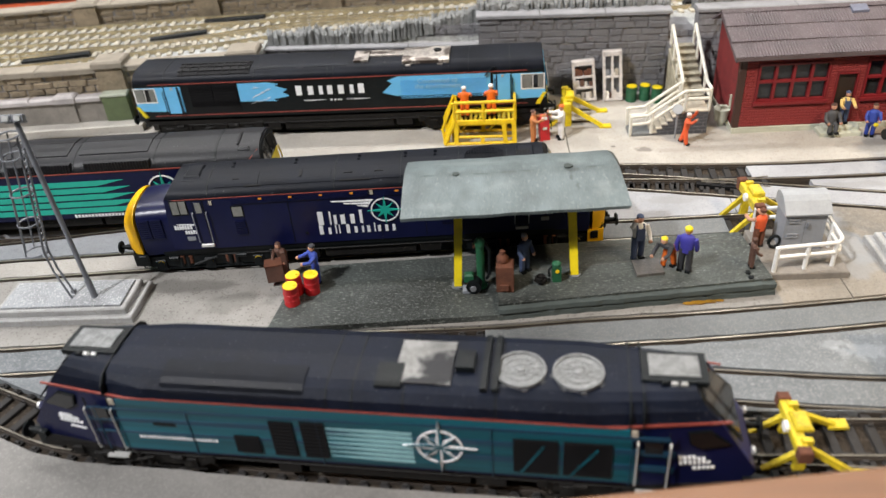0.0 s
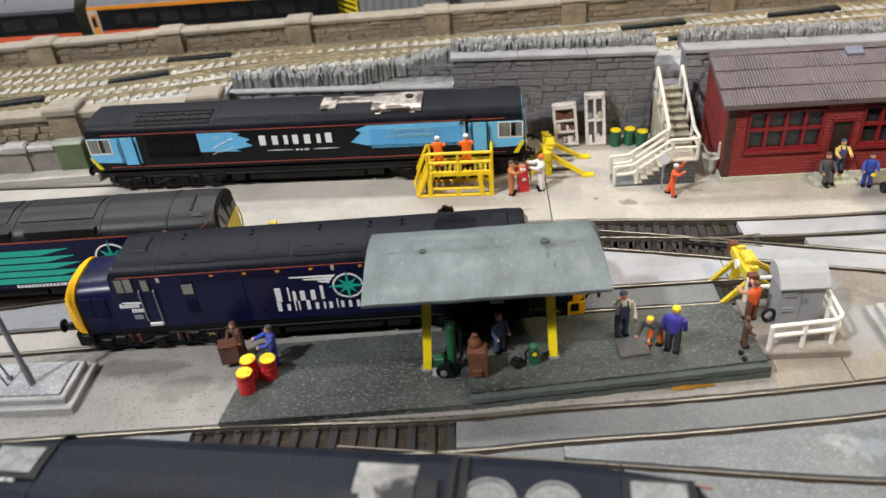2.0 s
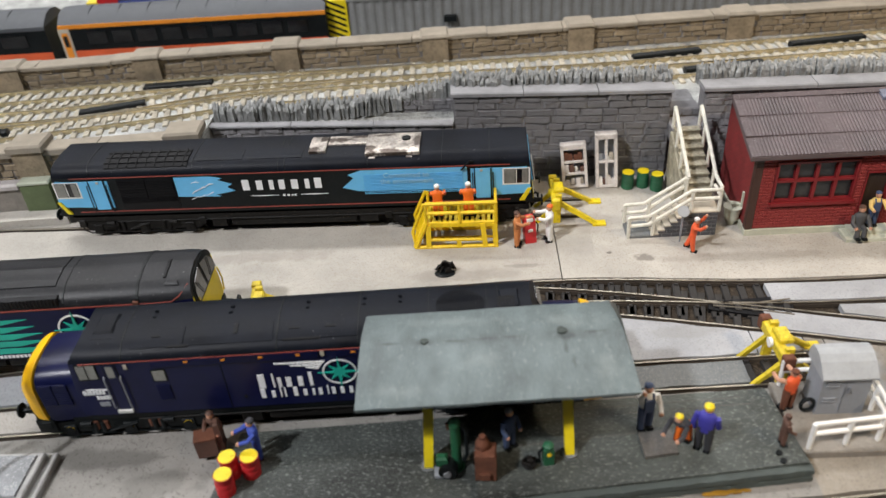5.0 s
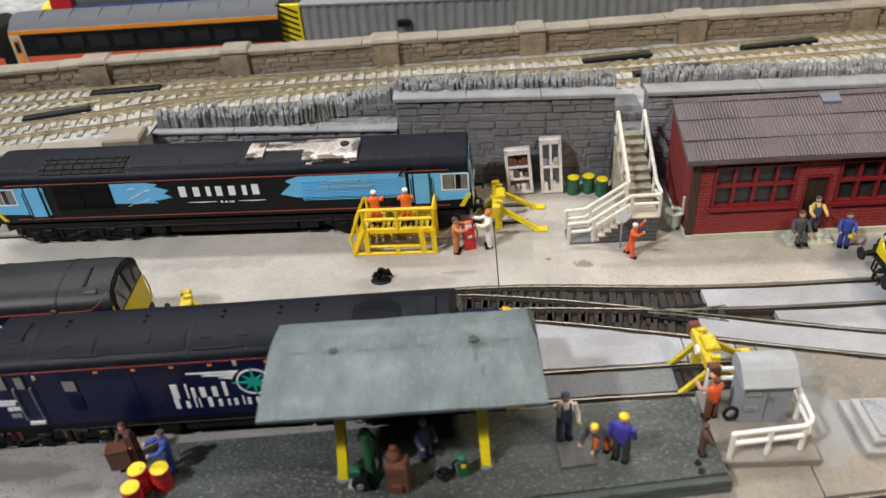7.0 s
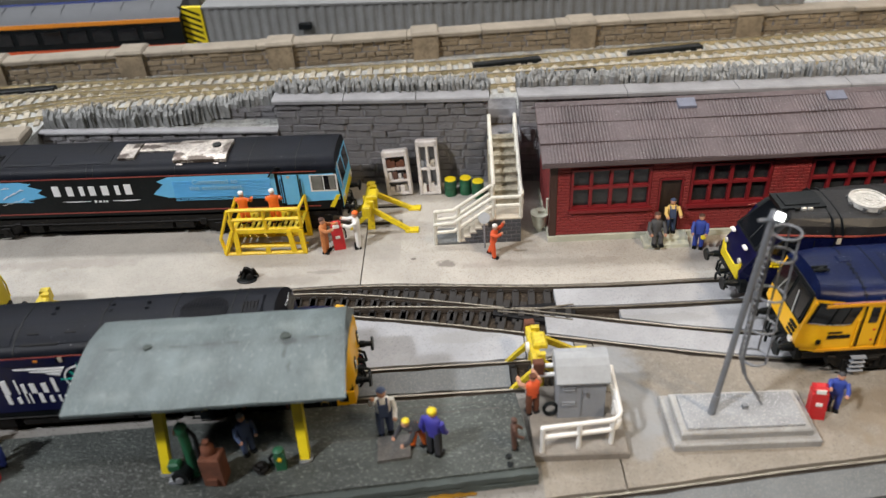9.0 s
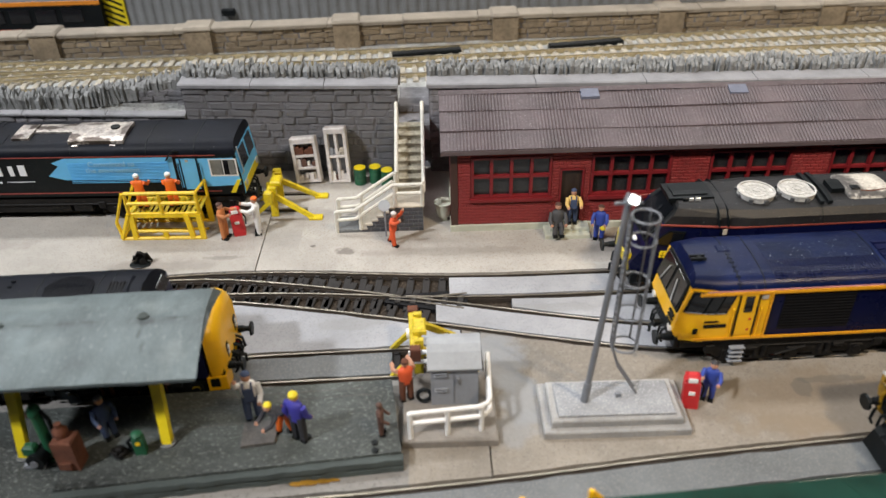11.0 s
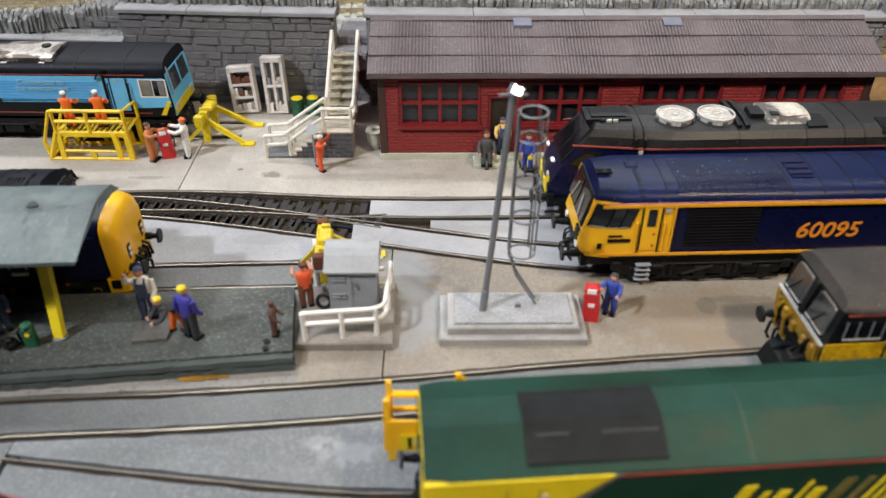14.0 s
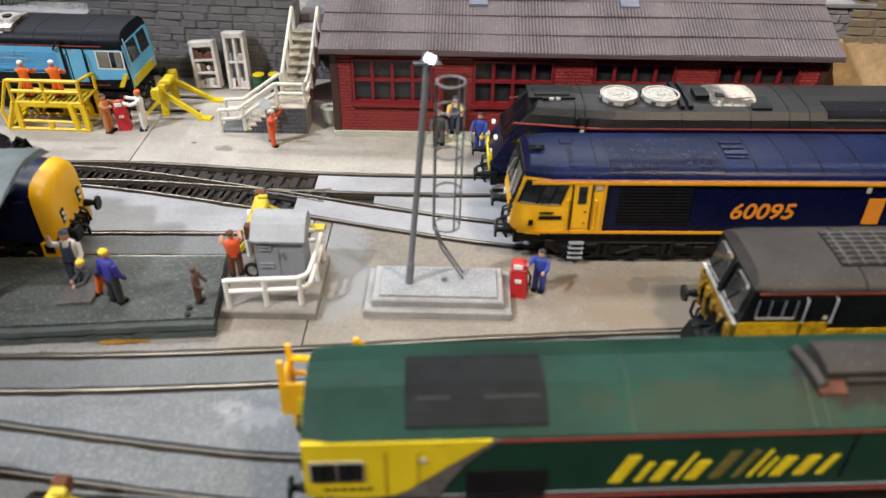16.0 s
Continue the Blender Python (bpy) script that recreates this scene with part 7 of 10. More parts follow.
# long blue and yellow locomotive on the curved siding
def blue_yellow_loco(at, turn):
    L, w = 0.268, 0.0172
    lo = engine(at, turn, "dark blue diesel locomotive with bright yellow cab and amber lining", "locomotive", "locomotives")
    rake = ramp((0.0118, 0.0040), (0.0200, 0.0), (0.0250, 0.0008), (0.0290, 0.0012), (0.0420, 0.0050), (0.0505, 0.0095))
    full, sec = make_body(lo, L, w, 0.0150, 0.0416, 0.0466, rake, NAVY_60, ROOF_BLUE, YELLOW_CAB, 0.86, 0.42, 0.010, wrap=True)
    TP, RUN = 0.86, 0.010
    underframe(lo, L, None, (-0.030, 0.034))
    for x in (-0.083, 0.083):
        bogie(lo, x, (-0.0265, 0.0, 0.0265), 0.053, 0.0066)
    for s in (-1, 1):
        buffers(lo, s * (L / 2 - 0.002))
        end_panel(lo, "windscreen_surround", s, L, rake, [(-0.0160, 0.0285), (0.0160, 0.0285), (0.0160, 0.0300), (0.0150, 0.0412), (0.0140, 0.0424), (-0.0140, 0.0424), (-0.0150, 0.0412), (-0.0160, 0.0300)], BLACK, 0.0004, TP)
        for y in (-0.0076, 0.0076):
            end_panel(lo, "windscreen", s, L, rake, [(y - 0.0068, 0.0297), (y + 0.0068, 0.0297), (y + 0.0062, 0.0412), (y - 0.0062, 0.0412)], GLASS_DARK, 0.0007, TP)
            part("wiper", Mesh().rod([(s * (L / 2 - rake(0.0295) + 0.0012), y, 0.0295), (s * (L / 2 - rake(0.0385) + 0.0012), y * 0.6, 0.0385)], 0.00025, 5), FRAME_GREY, lo)
        for zb in (0.0210, 0.0230, 0.0250):
            end_panel(lo, "lettering_bar", s, L, rake, [(-0.0145, zb), (-0.0085, zb), (-0.0085, zb + 0.0009), (-0.0145, zb + 0.0009)], BLACK, 0.0005, TP)
        for y in (-0.011, 0.011):
            lamp_disc(lo, s * (L / 2 - rake(0.0185)), y, 0.0185, s, 0.0016, WHITE)
        a = s * (L / 2 - 0.0065)
        b = s * (L / 2 - 0.0350)
        side_panel(lo, "yellow_cab_side", [(s * (L / 2 - 0.0352), 0.0178)] + [(s * (L / 2 - RUN - rake(z)), z) for z in (0.0178, 0.0200, 0.0250, 0.0290, 0.0402)] + [(s * (L / 2 - 0.0352), 0.0402)], YELLOW_CAB, w, lift=0.0006, thick=0.001)
        for z0, z1 in ((0.0178, 0.0200), (0.0200, 0.0250), (0.0250, 0.0290), (0.0290, 0.0402)):
            cab_panel(lo, "yellow_cab_side", s, L, w, rake, TP, RUN, [(0.0, z0), (RUN, z0), (RUN, z1), (0.0, z1)], YELLOW_CAB, 0.0006)
        for d0, d1 in ((0.0010, RUN), (RUN, 0.0175)):
            cab_panel(lo, "window_surround", s, L, w, rake, TP, RUN, [(d0, 0.0305), (d1, 0.0305), (d1, 0.0403), (d0, 0.0403)], BLACK, 0.0009)
        for d0, d1 in ((0.0018, 0.0078), (0.0086, 0.0126), (0.0133, 0.0168)):
            cab_panel(lo, "window", s, L, w, rake, TP, RUN, [(d0, 0.0312), (d1, 0.0312), (d1, 0.0396), (d0, 0.0396)], GLASS_DARK, 0.0012)
            cab_panel(lo, "window_glint", s, L, w, rake, TP, RUN, [(d0, 0.0306), (d1, 0.0306), (d1, 0.0309), (d0, 0.0309)], FRAME_GREY, 0.0011)
        xd = s * (L / 2 - 0.0270)
        side_panel(lo, "cab_door", rect(xd - 0.0032, xd + 0.0032, 0.0195, 0.0398), YELLOW_CAB, w, lift=0.0010)
        for e in (-0.0038, 0.0038):
            side_panel(lo, "door_edge", rect(xd + e - 0.0002, xd + e + 0.0002, 0.0185, 0.0400), BLACK, w, lift=0.0011)
            handrail(lo, xd + e * 1.4, 0.0180, 0.0330, w, YELLOW_CAB)
        side_panel(lo, "window", rect(xd - 0.0016, xd + 0.0016, 0.0312, 0.0390), GLASS_DARK, w, lift=0.0013)
        side_panel(lo, "data_panel", rect(xd - s * 0.0055 - 0.0008, xd - s * 0.0062 + 0.0008, 0.0372, 0.0393), CREAM, w, lift=0.0010)
        side_panel(lo, "number_bar", rect(s * (L / 2 - 0.0155) - 0.0044, s * (L / 2 - 0.0155) + 0.0044, 0.0235, 0.0250), BLACK, w, lift=0.0010)
        side_panel(lo, "number_bar", rect(s * (L / 2 - 0.0155) - 0.0044, s * (L / 2 - 0.0155) + 0.0010, 0.0262, 0.0268), BLACK, w, lift=0.0010)
        for k in range(2):
            side_panel(lo, "red_plate", rect(xd - s * 0.0016 - 0.0004, xd - s * 0.0016 + 0.0004, 0.0215 + k * 0.0055, 0.0223 + k * 0.0055), RED, w, lift=0.0013)
        side_panel(lo, "small_plate", rect(s * (L / 2 - 0.0080) - 0.0009, s * (L / 2 - 0.0080) + 0.0009, 0.0205, 0.0230), BLACK, w, lift=0.0010)
        for k in range(4):
            part("footstep", Mesh().box(xd - 0.003, xd + 0.003, -w - 0.0012, -w + 0.001, 0.0040 + k * 0.0024, 0.0043 + k * 0.0024), GREY_PAINT, lo)
        part("horn_vent", Mesh().box(s * (L / 2 - 0.022) - 0.0025, s * (L / 2 - 0.022) + 0.0025, 0.0015, 0.0060, 0.0450, 0.0471, b=0.0004), ROOF_SCREEN, lo)
    for z0, z1 in ((0.0168, 0.0180), (0.0399, 0.0412)):
        side_panel(lo, "amber_line", rect(-L / 2 + 0.0075, L / 2 - 0.0075, z0, z1), LINE_60, w, lift=0.0012)
    side_panel(lo, "amber_line", rect(-L / 2 + 0.0352, -L / 2 + 0.0359, 0.0180, 0.0400), LINE_60, w, lift=0.0012)
    grille_panel(lo, "side_grille", -L / 2 + 0.0410, -L / 2 + 0.0690, 0.0205, 0.0385, w, 12, material=GRILLE)
    grille_panel(lo, "side_grille", L / 2 - 0.100, L / 2 - 0.0600, 0.0185, 0.0355, w, 12, material=GRILLE)
    text = bpy.data.curves.new("running_number", "FONT")
    text.body, text.size, text.extrude, text.offset, text.shear = "60095", 0.0100, 0.0001, 0.00014, 0.16
    ob = new("running_number", text)
    ob.parent = lo
    ob.matrix_local = pose(-L / 2 + 0.0845, -w - 0.0004, 0.0240, 90, 0, 0)
    ob.data.materials.append(ORANGE)
    word(lo, "lettering", -L / 2 + 0.1370, 0.0215, 0.0120, (0.0095, 0.0085, 0.0085, 0.005), ORANGE, w, 0.0015)
    side_panel(lo, "data_panel", rect(-L / 2 + 0.1345, -L / 2 + 0.136, 0.0365, 0.0387), CREAM, w, lift=0.0010)
    for q in (-0.1115, -0.1018, -0.0540, -0.0418, -0.0300, -0.0170, -0.002, 0.015, 0.032, 0.05, 0.09):
        seam(lo, full, q, BLACK, 1.004, wide=0.0004)
    side_panel(lo, "pink_line", rect(-L / 2 + 0.0100, L / 2 - 0.0100, 0.0413, 0.0417), PINK_LINE, w, lift=0.0008)
    roof_box(lo, "roof_screen", full, -0.0975, -0.0548, -0.0166, 0.0070, ROOF_SCREEN, 0.0001)
    bolts = Mesh()
    for k in range(9):
        y = -0.0160 + k * 0.0026
        for e in (-0.0007, 0.0007):
            bolts.box(-0.1115 + e - 0.0002, -0.1115 + e + 0.0002, y - 0.0003, y + 0.0003, roof_height(full, y) - 0.0002, roof_height(full, y) + 0.0003)
    part("bolt_row", bolts, BLACK, lo)
    roof_box(lo, "roof_vent", full, -0.0520, -0.0435, -0.0085, 0.0040, NAVY, 0.0005, rows=3)
    part("horn", Mesh().box(-L / 2 + 0.0095, -L / 2 + 0.0115, -0.0040, -0.0010, 0.0455, 0.0478, b=0.0004).rod([(-L / 2 + 0.0070, -0.0036, 0.0474), (-L / 2 + 0.0130, -0.0036, 0.0474)], 0.0006, 8).rod([(-L / 2 + 0.0070, -0.0014, 0.0474), (-L / 2 + 0.0130, -0.0014, 0.0474)], 0.0006, 8), BLACK, lo)
    g = Mesh()
    for k in range(32):
        x = -0.0972 + k * 0.00136
        ys = [-0.0164 + 0.0010 * i for i in range(12)]
        g.rings([[(xx, y, roof_height(full, y) + 0.00022) for y in ys] + [(xx, y, roof_height(full, y) - 0.0003) for y in reversed(ys)] for xx in (x - 0.00022, x + 0.00022)])
    for k in range(10):
        y = -0.0162 + k * 0.0012
        g.box(-0.0974, -0.0549, y - 0.0001, y + 0.0001, roof_height(full, y) - 0.0003, roof_height(full, y) + 0.00026)
    part("roof_mesh", g, NAVY_60, lo)
    return lo


blue_yellow_loco((0.4240, 0.3835, 0), 1.6)


# small black and yellow shunting locomotive
def flat_loco(at, turn):
    L, w = 0.216, 0.0172
    lo = engine(at, turn, "small black locomotive with yellow lower panels and silver window frames", "locomotive", "locomotives")
    rake = ramp((0.0118, 0.0012), (0.0190, 0.0004), (0.0275, 0.0), (0.0425, 0.0034), (0.0470, 0.0060))
    full, sec = make_body(lo, L, w, 0.0165, 0.0422, 0.0462, rake, BLACK, ROOF_BROWN, BLACK, 0.94, 0.5, 0.006)
    underframe(lo, L, None, (-0.024, 0.024))
    for x in (-0.062, 0.062):
        bogie(lo, x, (-0.017, 0.017), 0.034, 0.0066)
    for s in (-1, 1):
        buffers(lo, s * (L / 2), 0.0165)
        end_panel(lo, "yellow_panel", s, L, rake, [(-0.0168, 0.0190), (0.0168, 0.0190), (0.0168, 0.0264), (-0.0168, 0.0264)], YELLOW_SOILED, 0.0004, 0.94)
        for y in (-0.0086, 0.0086):
            end_panel(lo, "window_frame", s, L, rake, [(y - 0.0058, 0.0300), (y + 0.0058, 0.0300), (y + 0.0054, 0.0404), (y + 0.0044, 0.0412), (y - 0.0044, 0.0412), (y - 0.0054, 0.0404)], WINDOW_TRIM, 0.0005, 0.94)
            end_panel(lo, "windscreen", s, L, rake, [(y - 0.0054, 0.0304), (y + 0.0054, 0.0304), (y + 0.0050, 0.0402), (y + 0.0042, 0.0408), (y - 0.0042, 0.0408), (y - 0.0050, 0.0402)], GLASS_REFLECT, 0.0008, 0.94)
            end_panel(lo, "frame_foot", s, L, rake, [(y - 0.0058, 0.0299), (y + 0.0058, 0.0299), (y + 0.0058, 0.0304), (y - 0.0058, 0.0304)], FRAME_GREY, 0.0010, 0.94)
            part("wiper", Mesh().rod([(s * (L / 2 + 0.0006), y + 0.002, 0.0300), (s * (L / 2 - 0.0012), y - 0.002, 0.0375)], 0.00022, 5), BLACK, lo)
        end_panel(lo, "centre_post", s, L, rake, [(-0.0012, 0.0282), (0.0012, 0.0282), (0.0012, 0.0420), (-0.0012, 0.0420)], BLACK, 0.0010, 0.94)
        end_panel(lo, "corner_strip", s, L, rake, [(-0.0174, 0.0267), (0.0174, 0.0267), (0.0174, 0.0275), (-0.0174, 0.0275)], FRAME_GREY, 0.0008, 0.94)
        for y in (-0.0155, 0.0155):
            end_panel(lo, "corner_pillar", s, L, rake, [(y - 0.0010, 0.0185), (y + 0.0010, 0.0185), (y + 0.0010, 0.0266), (y - 0.0010, 0.0266)], YELLOW_SOILED, 0.0012, 0.94)
        # pipes and sockets standing out from the yellow front
        for y, za, zb in ((-0.0125, 0.0176, 0.0240), (-0.0068, 0.0186, 0.0228), (0.0010, 0.0180, 0.0222), (0.0072, 0.0184, 0.0236), (0.0130, 0.0176, 0.0244)):
            part("front_socket", Mesh().box(s * L / 2 - 0.0012, s * L / 2 + 0.0012, y - 0.0013, y + 0.0013, za, zb, b=0.0005), YELLOW_SOILED, lo, "grimy yellow front socket")
        for y in (-0.0098, 0.0040, 0.0102):
            part("front_pipe", Mesh().rod([(s * (L / 2 + 0.0008), y, 0.0240), (s * (L / 2 + 0.0022), y + 0.0006, 0.0205), (s * (L / 2 + 0.0018), y, 0.0130), (s * (L / 2 - 0.001), y, 0.0105)], 0.0007, 6), YELLOW_SOILED if y > 0 else BLACK, lo)
        xw = s * (L / 2 - 0.0112)
        side_panel(lo, "window", rect(xw - 0.0062, xw + 0.0062, 0.0312, 0.0390), GLASS_DARK, w, lift=0.0003)
        for e in (-0.0062, -0.0022, 0.0022, 0.0062):
            side_panel(lo, "window_bar", rect(xw + e - 0.00016, xw + e + 0.00016, 0.0312, 0.0390), GREY_POLE, w, lift=0.0006)
        side_panel(lo, "window_bar", rect(xw - 0.0062, xw + 0.0062, 0.0308, 0.0312), FRAME_GREY, w, lift=0.0006)
        xd = s * (L / 2 - 0.0246)
        side_panel(lo, "cab_door", rect(xd - 0.0044, xd + 0.0044, 0.0190, 0.0405), BLACK, w, lift=0.0003)
        for e in (-0.0046, 0.0046):
            handrail(lo, xd + e, 0.0290, 0.0400, w)
        side_panel(lo, "data_panel", rect(xd + 0.0022, xd + 0.0034, 0.0305, 0.0318), CREAM, w, lift=0.0008)
        side_panel(lo, "yellow_panel", rect(min(s * (L / 2), s * (L / 2 - 0.0290)), max(s * (L / 2), s * (L / 2 - 0.0290)), 0.0205, 0.0290), YELLOW_73, w, lift=0.0006)
        side_panel(lo, "door_edge", rect(xd - 0.0046, xd - 0.0042, 0.0190, 0.0405), BLACK, w, lift=0.0010)
    side_panel(lo, "yellow_band", rect(-L / 2 + 0.029, L / 2 - 0.029, 0.0218, 0.0256), YELLOW_73, w, lift=0.0004)
    side_panel(lo, "red_line", rect(-L / 2 + 0.0045, L / 2 - 0.0045, 0.0413, 0.0418), RED_LINE, w - 0.0002, lift=0.0004)
    grille_panel(lo, "side_grille", -0.055, -0.020, 0.0290, 0.0392, w, 10)
    roof_box(lo, "roof_grille", full, -0.0750, -0.0300, -0.0085, 0.0105, ROOF_GREY, 0.0006, rows=7, cols=9, slat=COVER)
    part("snowplough", Mesh().rings([[(-L / 2 - 0.0085, -0.010, 0.0030), (-L / 2 - 0.0085, 0.004, 0.0030), (-L / 2 - 0.0060, 0.004, 0.0100), (-L / 2 - 0.0060, -0.010, 0.0100)], [(-L / 2 - 0.001, -0.008, 0.0040), (-L / 2 - 0.001, 0.006, 0.0040), (-L / 2 - 0.001, 0.006, 0.0110), (-L / 2 - 0.001, -0.008, 0.0110)]]), BLACK, lo)
    for y in (-0.0122, -0.0095, 0.0105):
        part("brake_hose", Mesh().rod([(-L / 2 - 0.0005, y, 0.0150), (-L / 2 - 0.003, y, 0.0130), (-L / 2 - 0.0035, y, 0.0080), (-L / 2 - 0.002, y, 0.0050)], 0.0006, 6), YELLOW_GRIMY if y == -0.0122 else BLACK, lo)
    for q in (-0.07, -0.02, 0.03):
        seam(lo, full, q, BLACK)
    lo.scale = (1.0, 1.0, 0.91)
    return lo


flat_loco((0.4670, 0.3225, 0), 3.0)

# ---- red brick shed ----
def brick_kinds(material, rnd):
    """Four slightly uneven bricks one unit long, deep and high, to be stretched to size."""
    kinds = []
    for _ in range(4):
        j = [rnd.uniform(0.0, 0.05) for _ in range(8)]
        m = bpy.data.meshes.new("brick")
        m.from_pydata([(-0.5, 0.5, -0.5), (0.5, 0.5, -0.5), (0.5, 0.5, 0.5), (-0.5, 0.5, 0.5),
                       (-0.47 + j[0], -0.5, -0.40 + j[1]), (0.47 - j[2], -0.5, -0.40 + j[3]), (0.47 - j[4], -0.5, 0.40 - j[5]), (-0.47 + j[6], -0.5, 0.40 - j[7])], [],
                      [(3, 2, 1, 0), (4, 5, 6, 7), (0, 1, 5, 4), (1, 2, 6, 5), (2, 3, 7, 6), (3, 0, 4, 7)])
        m.materials.append(material)
        kinds.append(m)
    return kinds


def lay_bricks(parent, material, x0, x1, z0, rows, length, height, depth, gaps, limit, seed, start=lambda r: 0.0):
    """Courses of single bricks on a face at y = 0, left open where the gaps (x0, x1, z0, z1) lie."""
    rnd = random.Random(seed)
    kinds = brick_kinds(material, rnd)
    cells = []
    for r in range(rows):
        za, zb = z0 + r * height, z0 + (r + 1) * height
        free = [(x0 + start(r), x1)]
        for a, b, ga, gb in gaps:
            if za < gb and zb > ga:
                free = [q for f in free for q in ((f[0], min(f[1], a)), (max(f[0], b), f[1])) if q[1] - q[0] > 0.0005]
        for a, b in free:
            x = x0 - (r % 2) * length / 2 + length * math.floor((a - x0) / length)
            while x < b:
                xa, xb = max(x, a), min(x + length, b)
                if xb - xa > 0.0006:
                    cells.append((xa, xb, (za + zb) / 2))
                x += length
    cells.sort()
    verts, faces = [], []
    for n, (xa, xb, z) in enumerate(cells):
        k = pose((xa + xb) / 2, -depth / 2 + rnd.uniform(-0.12, 0.12) * depth, z, rnd.uniform(-2, 2), 0, rnd.uniform(-1.0, 1.0)) @ Matrix.Diagonal((xb - xa - height * 0.10, depth * 1.6, height * 0.91, 1))
        d = rnd.choice(kinds)
        if n < limit:
            o = new("brick", d)
            o.parent = parent
            o.matrix_local = k
        else:
            c = len(verts)
            verts += [k @ v.co for v in d.vertices]
            faces += [[c + i for i in p.vertices] for p in d.polygons]
    if verts:
        rest = bpy.data.meshes.new("bricks")
        rest.from_pydata(verts, [], faces)
        rest.materials.append(material)
        ob = new("bricks", rest)
        ob.parent = parent
        tagged(ob, kind="stuff")


def shed():
    x0, x1, y0, y1, top = 0.2065, 0.4480, 0.4710, 0.5200, 0.0455
    sh = thing("shed", (x0, y0, 0), 0, "red brick works shed with maroon windows and corrugated roof", "shed")
    X, D = x1 - x0, y1 - y0
    openings = [(0.010, 0.0500, 0.0190, 0.0420), (0.0545, 0.0665, 0.0045, 0.0345), (0.0700, 0.1095, 0.0190, 0.0420), (0.1290, 0.1690, 0.0190, 0.0420), (0.1890, 0.2290, 0.0190, 0.0420)]
    # front wall in panels round its openings
    ridge_y, ridge_z = 0.0350, 0.0610
    xs = 0.0
    for a, b, z0, z1 in openings + [(X, X, 0, 0)]:
        part("wall_panel", Mesh().box(xs, a, 0, 0.003, 0.003, top), RED_MORTAR, sh)
        if b > a:
            if z0 > 0.006:
                part("wall_panel", Mesh().box(a, b, 0, 0.003, 0.003, z0), RED_MORTAR, sh)
            part("wall_panel", Mesh().box(a, b, 0, 0.003, z1, top), RED_MORTAR, sh)
        xs = b
    for xa in (0.0, X - 0.003):
        part("gable_wall", Mesh().prism([(0.003, 0.003), (D, 0.003), (D, 0.053), (ridge_y, ridge_z - 0.0015), (0.003, top)], xa, xa + 0.003), RED_BRICK, sh)
    part("back_wall", Mesh().box(0.003, X - 0.003, D - 0.003, D, 0.003, 0.050), RED_BRICK, sh)
    part("plinth", Mesh().box(-0.001, X + 0.001, -0.0016, D, 0.0, 0.0032), PLINTH_PALE, sh, "pale grey-green concrete plinth")
    part("inner_floor", Mesh().box(0.003, X - 0.003, 0.003, D - 0.003, 0.003, 0.0034), BLACK, sh)
    part("corner_post", Mesh().box(-0.0006, 0.0030, -0.0006, 0.0030, 0.0032, top + 0.0004, b=0.0002), CORNER_BROWN, sh, "dark brown timber corner post")
    part("corner_post", Mesh().box(X - 0.0030, X + 0.0006, -0.0006, 0.0030, 0.0032, top + 0.0004, b=0.0002), CORNER_BROWN, sh, "dark brown timber corner post")
    for k, (a, b, z0, z1) in enumerate(openings):
        if k == 1:
            d = part("door", Mesh().box(a + 0.0008, b - 0.0008, 0.0012, 0.0022, z0, z1 - 0.0008), DOOR_BROWN, sh, "dark brown wooden door")
            fr = Mesh()
            fr.box(a, a + 0.0008, -0.0004, 0.0028, z0, z1).box(b - 0.0008, b, -0.0004, 0.0028, z0, z1).box(a, b, -0.0005, 0.0029, z1 - 0.0008, z1)
            part("door_frame", fr, SHED_FRAME, sh)
            part("door_handle", Mesh().ball((b - 0.0022, 0.0006, 0.018), 0.0005), FRAME_GREY, d)
            continue
        win = part("window", Mesh().box(a, b, 0.0016, 0.0020, z0, z1), GLASS_SHED, sh)
        fr = Mesh()
        t = 0.0011
        fr.box(a, a + t, -0.0006, 0.0026, z0, z1).box(b - t, b, -0.0006, 0.0026, z0, z1).box(a, b, -0.0007, 0.0027, z0, z0 + t).box(a, b, -0.0007, 0.0027, z1 - t, z1)
        part("window_frame", fr, SHED_FRAME, win)
        zc = (z0 + z1) / 2 + 0.0006
        for i in range(1, 4):
            x = a + (b - a) * i / 4
            part("glazing_bar", Mesh().box(x - 0.0008, x + 0.0008, -0.0003, 0.0024, z0 + t, z1 - t), SHED_FRAME, win)
        part("glazing_bar", Mesh().box(a + t, b - t, -0.0004, 0.0025, zc - 0.0007, zc + 0.0007), SHED_FRAME, win)
        part("window_sill", Mesh().box(a - 0.0010, b + 0.0010, -0.0018, 0.0026, z0 - 0.0018, z0), SHED_FRAME, win)
    # corrugated roof in three overlapping courses, front and back
    eave_y, eave_z = -0.0040, 0.0468
    for k in range(3):
        u0, u1 = k / 3 - (0.02 if k else 0.0), (k + 1) / 3
        m = Mesh()
        n = 300
        rows = []
        for i in range(n + 1):
            x = -0.0050 + (X + 0.0100) * i / n
            dz = 0.00028 * math.sin(i * math.pi * 0.98)
            sag = 0.0003 * math.sin(i / n * 9 + k)
            r = []
            for u, e in ((u0, 0.0016 - 0.0009 + 0.0007), (u1, 0.0007)):
                r.append((x, eave_y + (ridge_y - eave_y) * u, eave_z + (ridge_z - eave_z) * u + dz + sag + e))
            for u, e in ((u1, 0.0), (u0, 0.0009 - 0.0009)):
                r.append((x, eave_y + (ridge_y - eave_y) * u, eave_z + (ridge_z - eave_z) * u + dz + sag + e - 0.0002))
            rows.append(r)
        m.rings(rows)
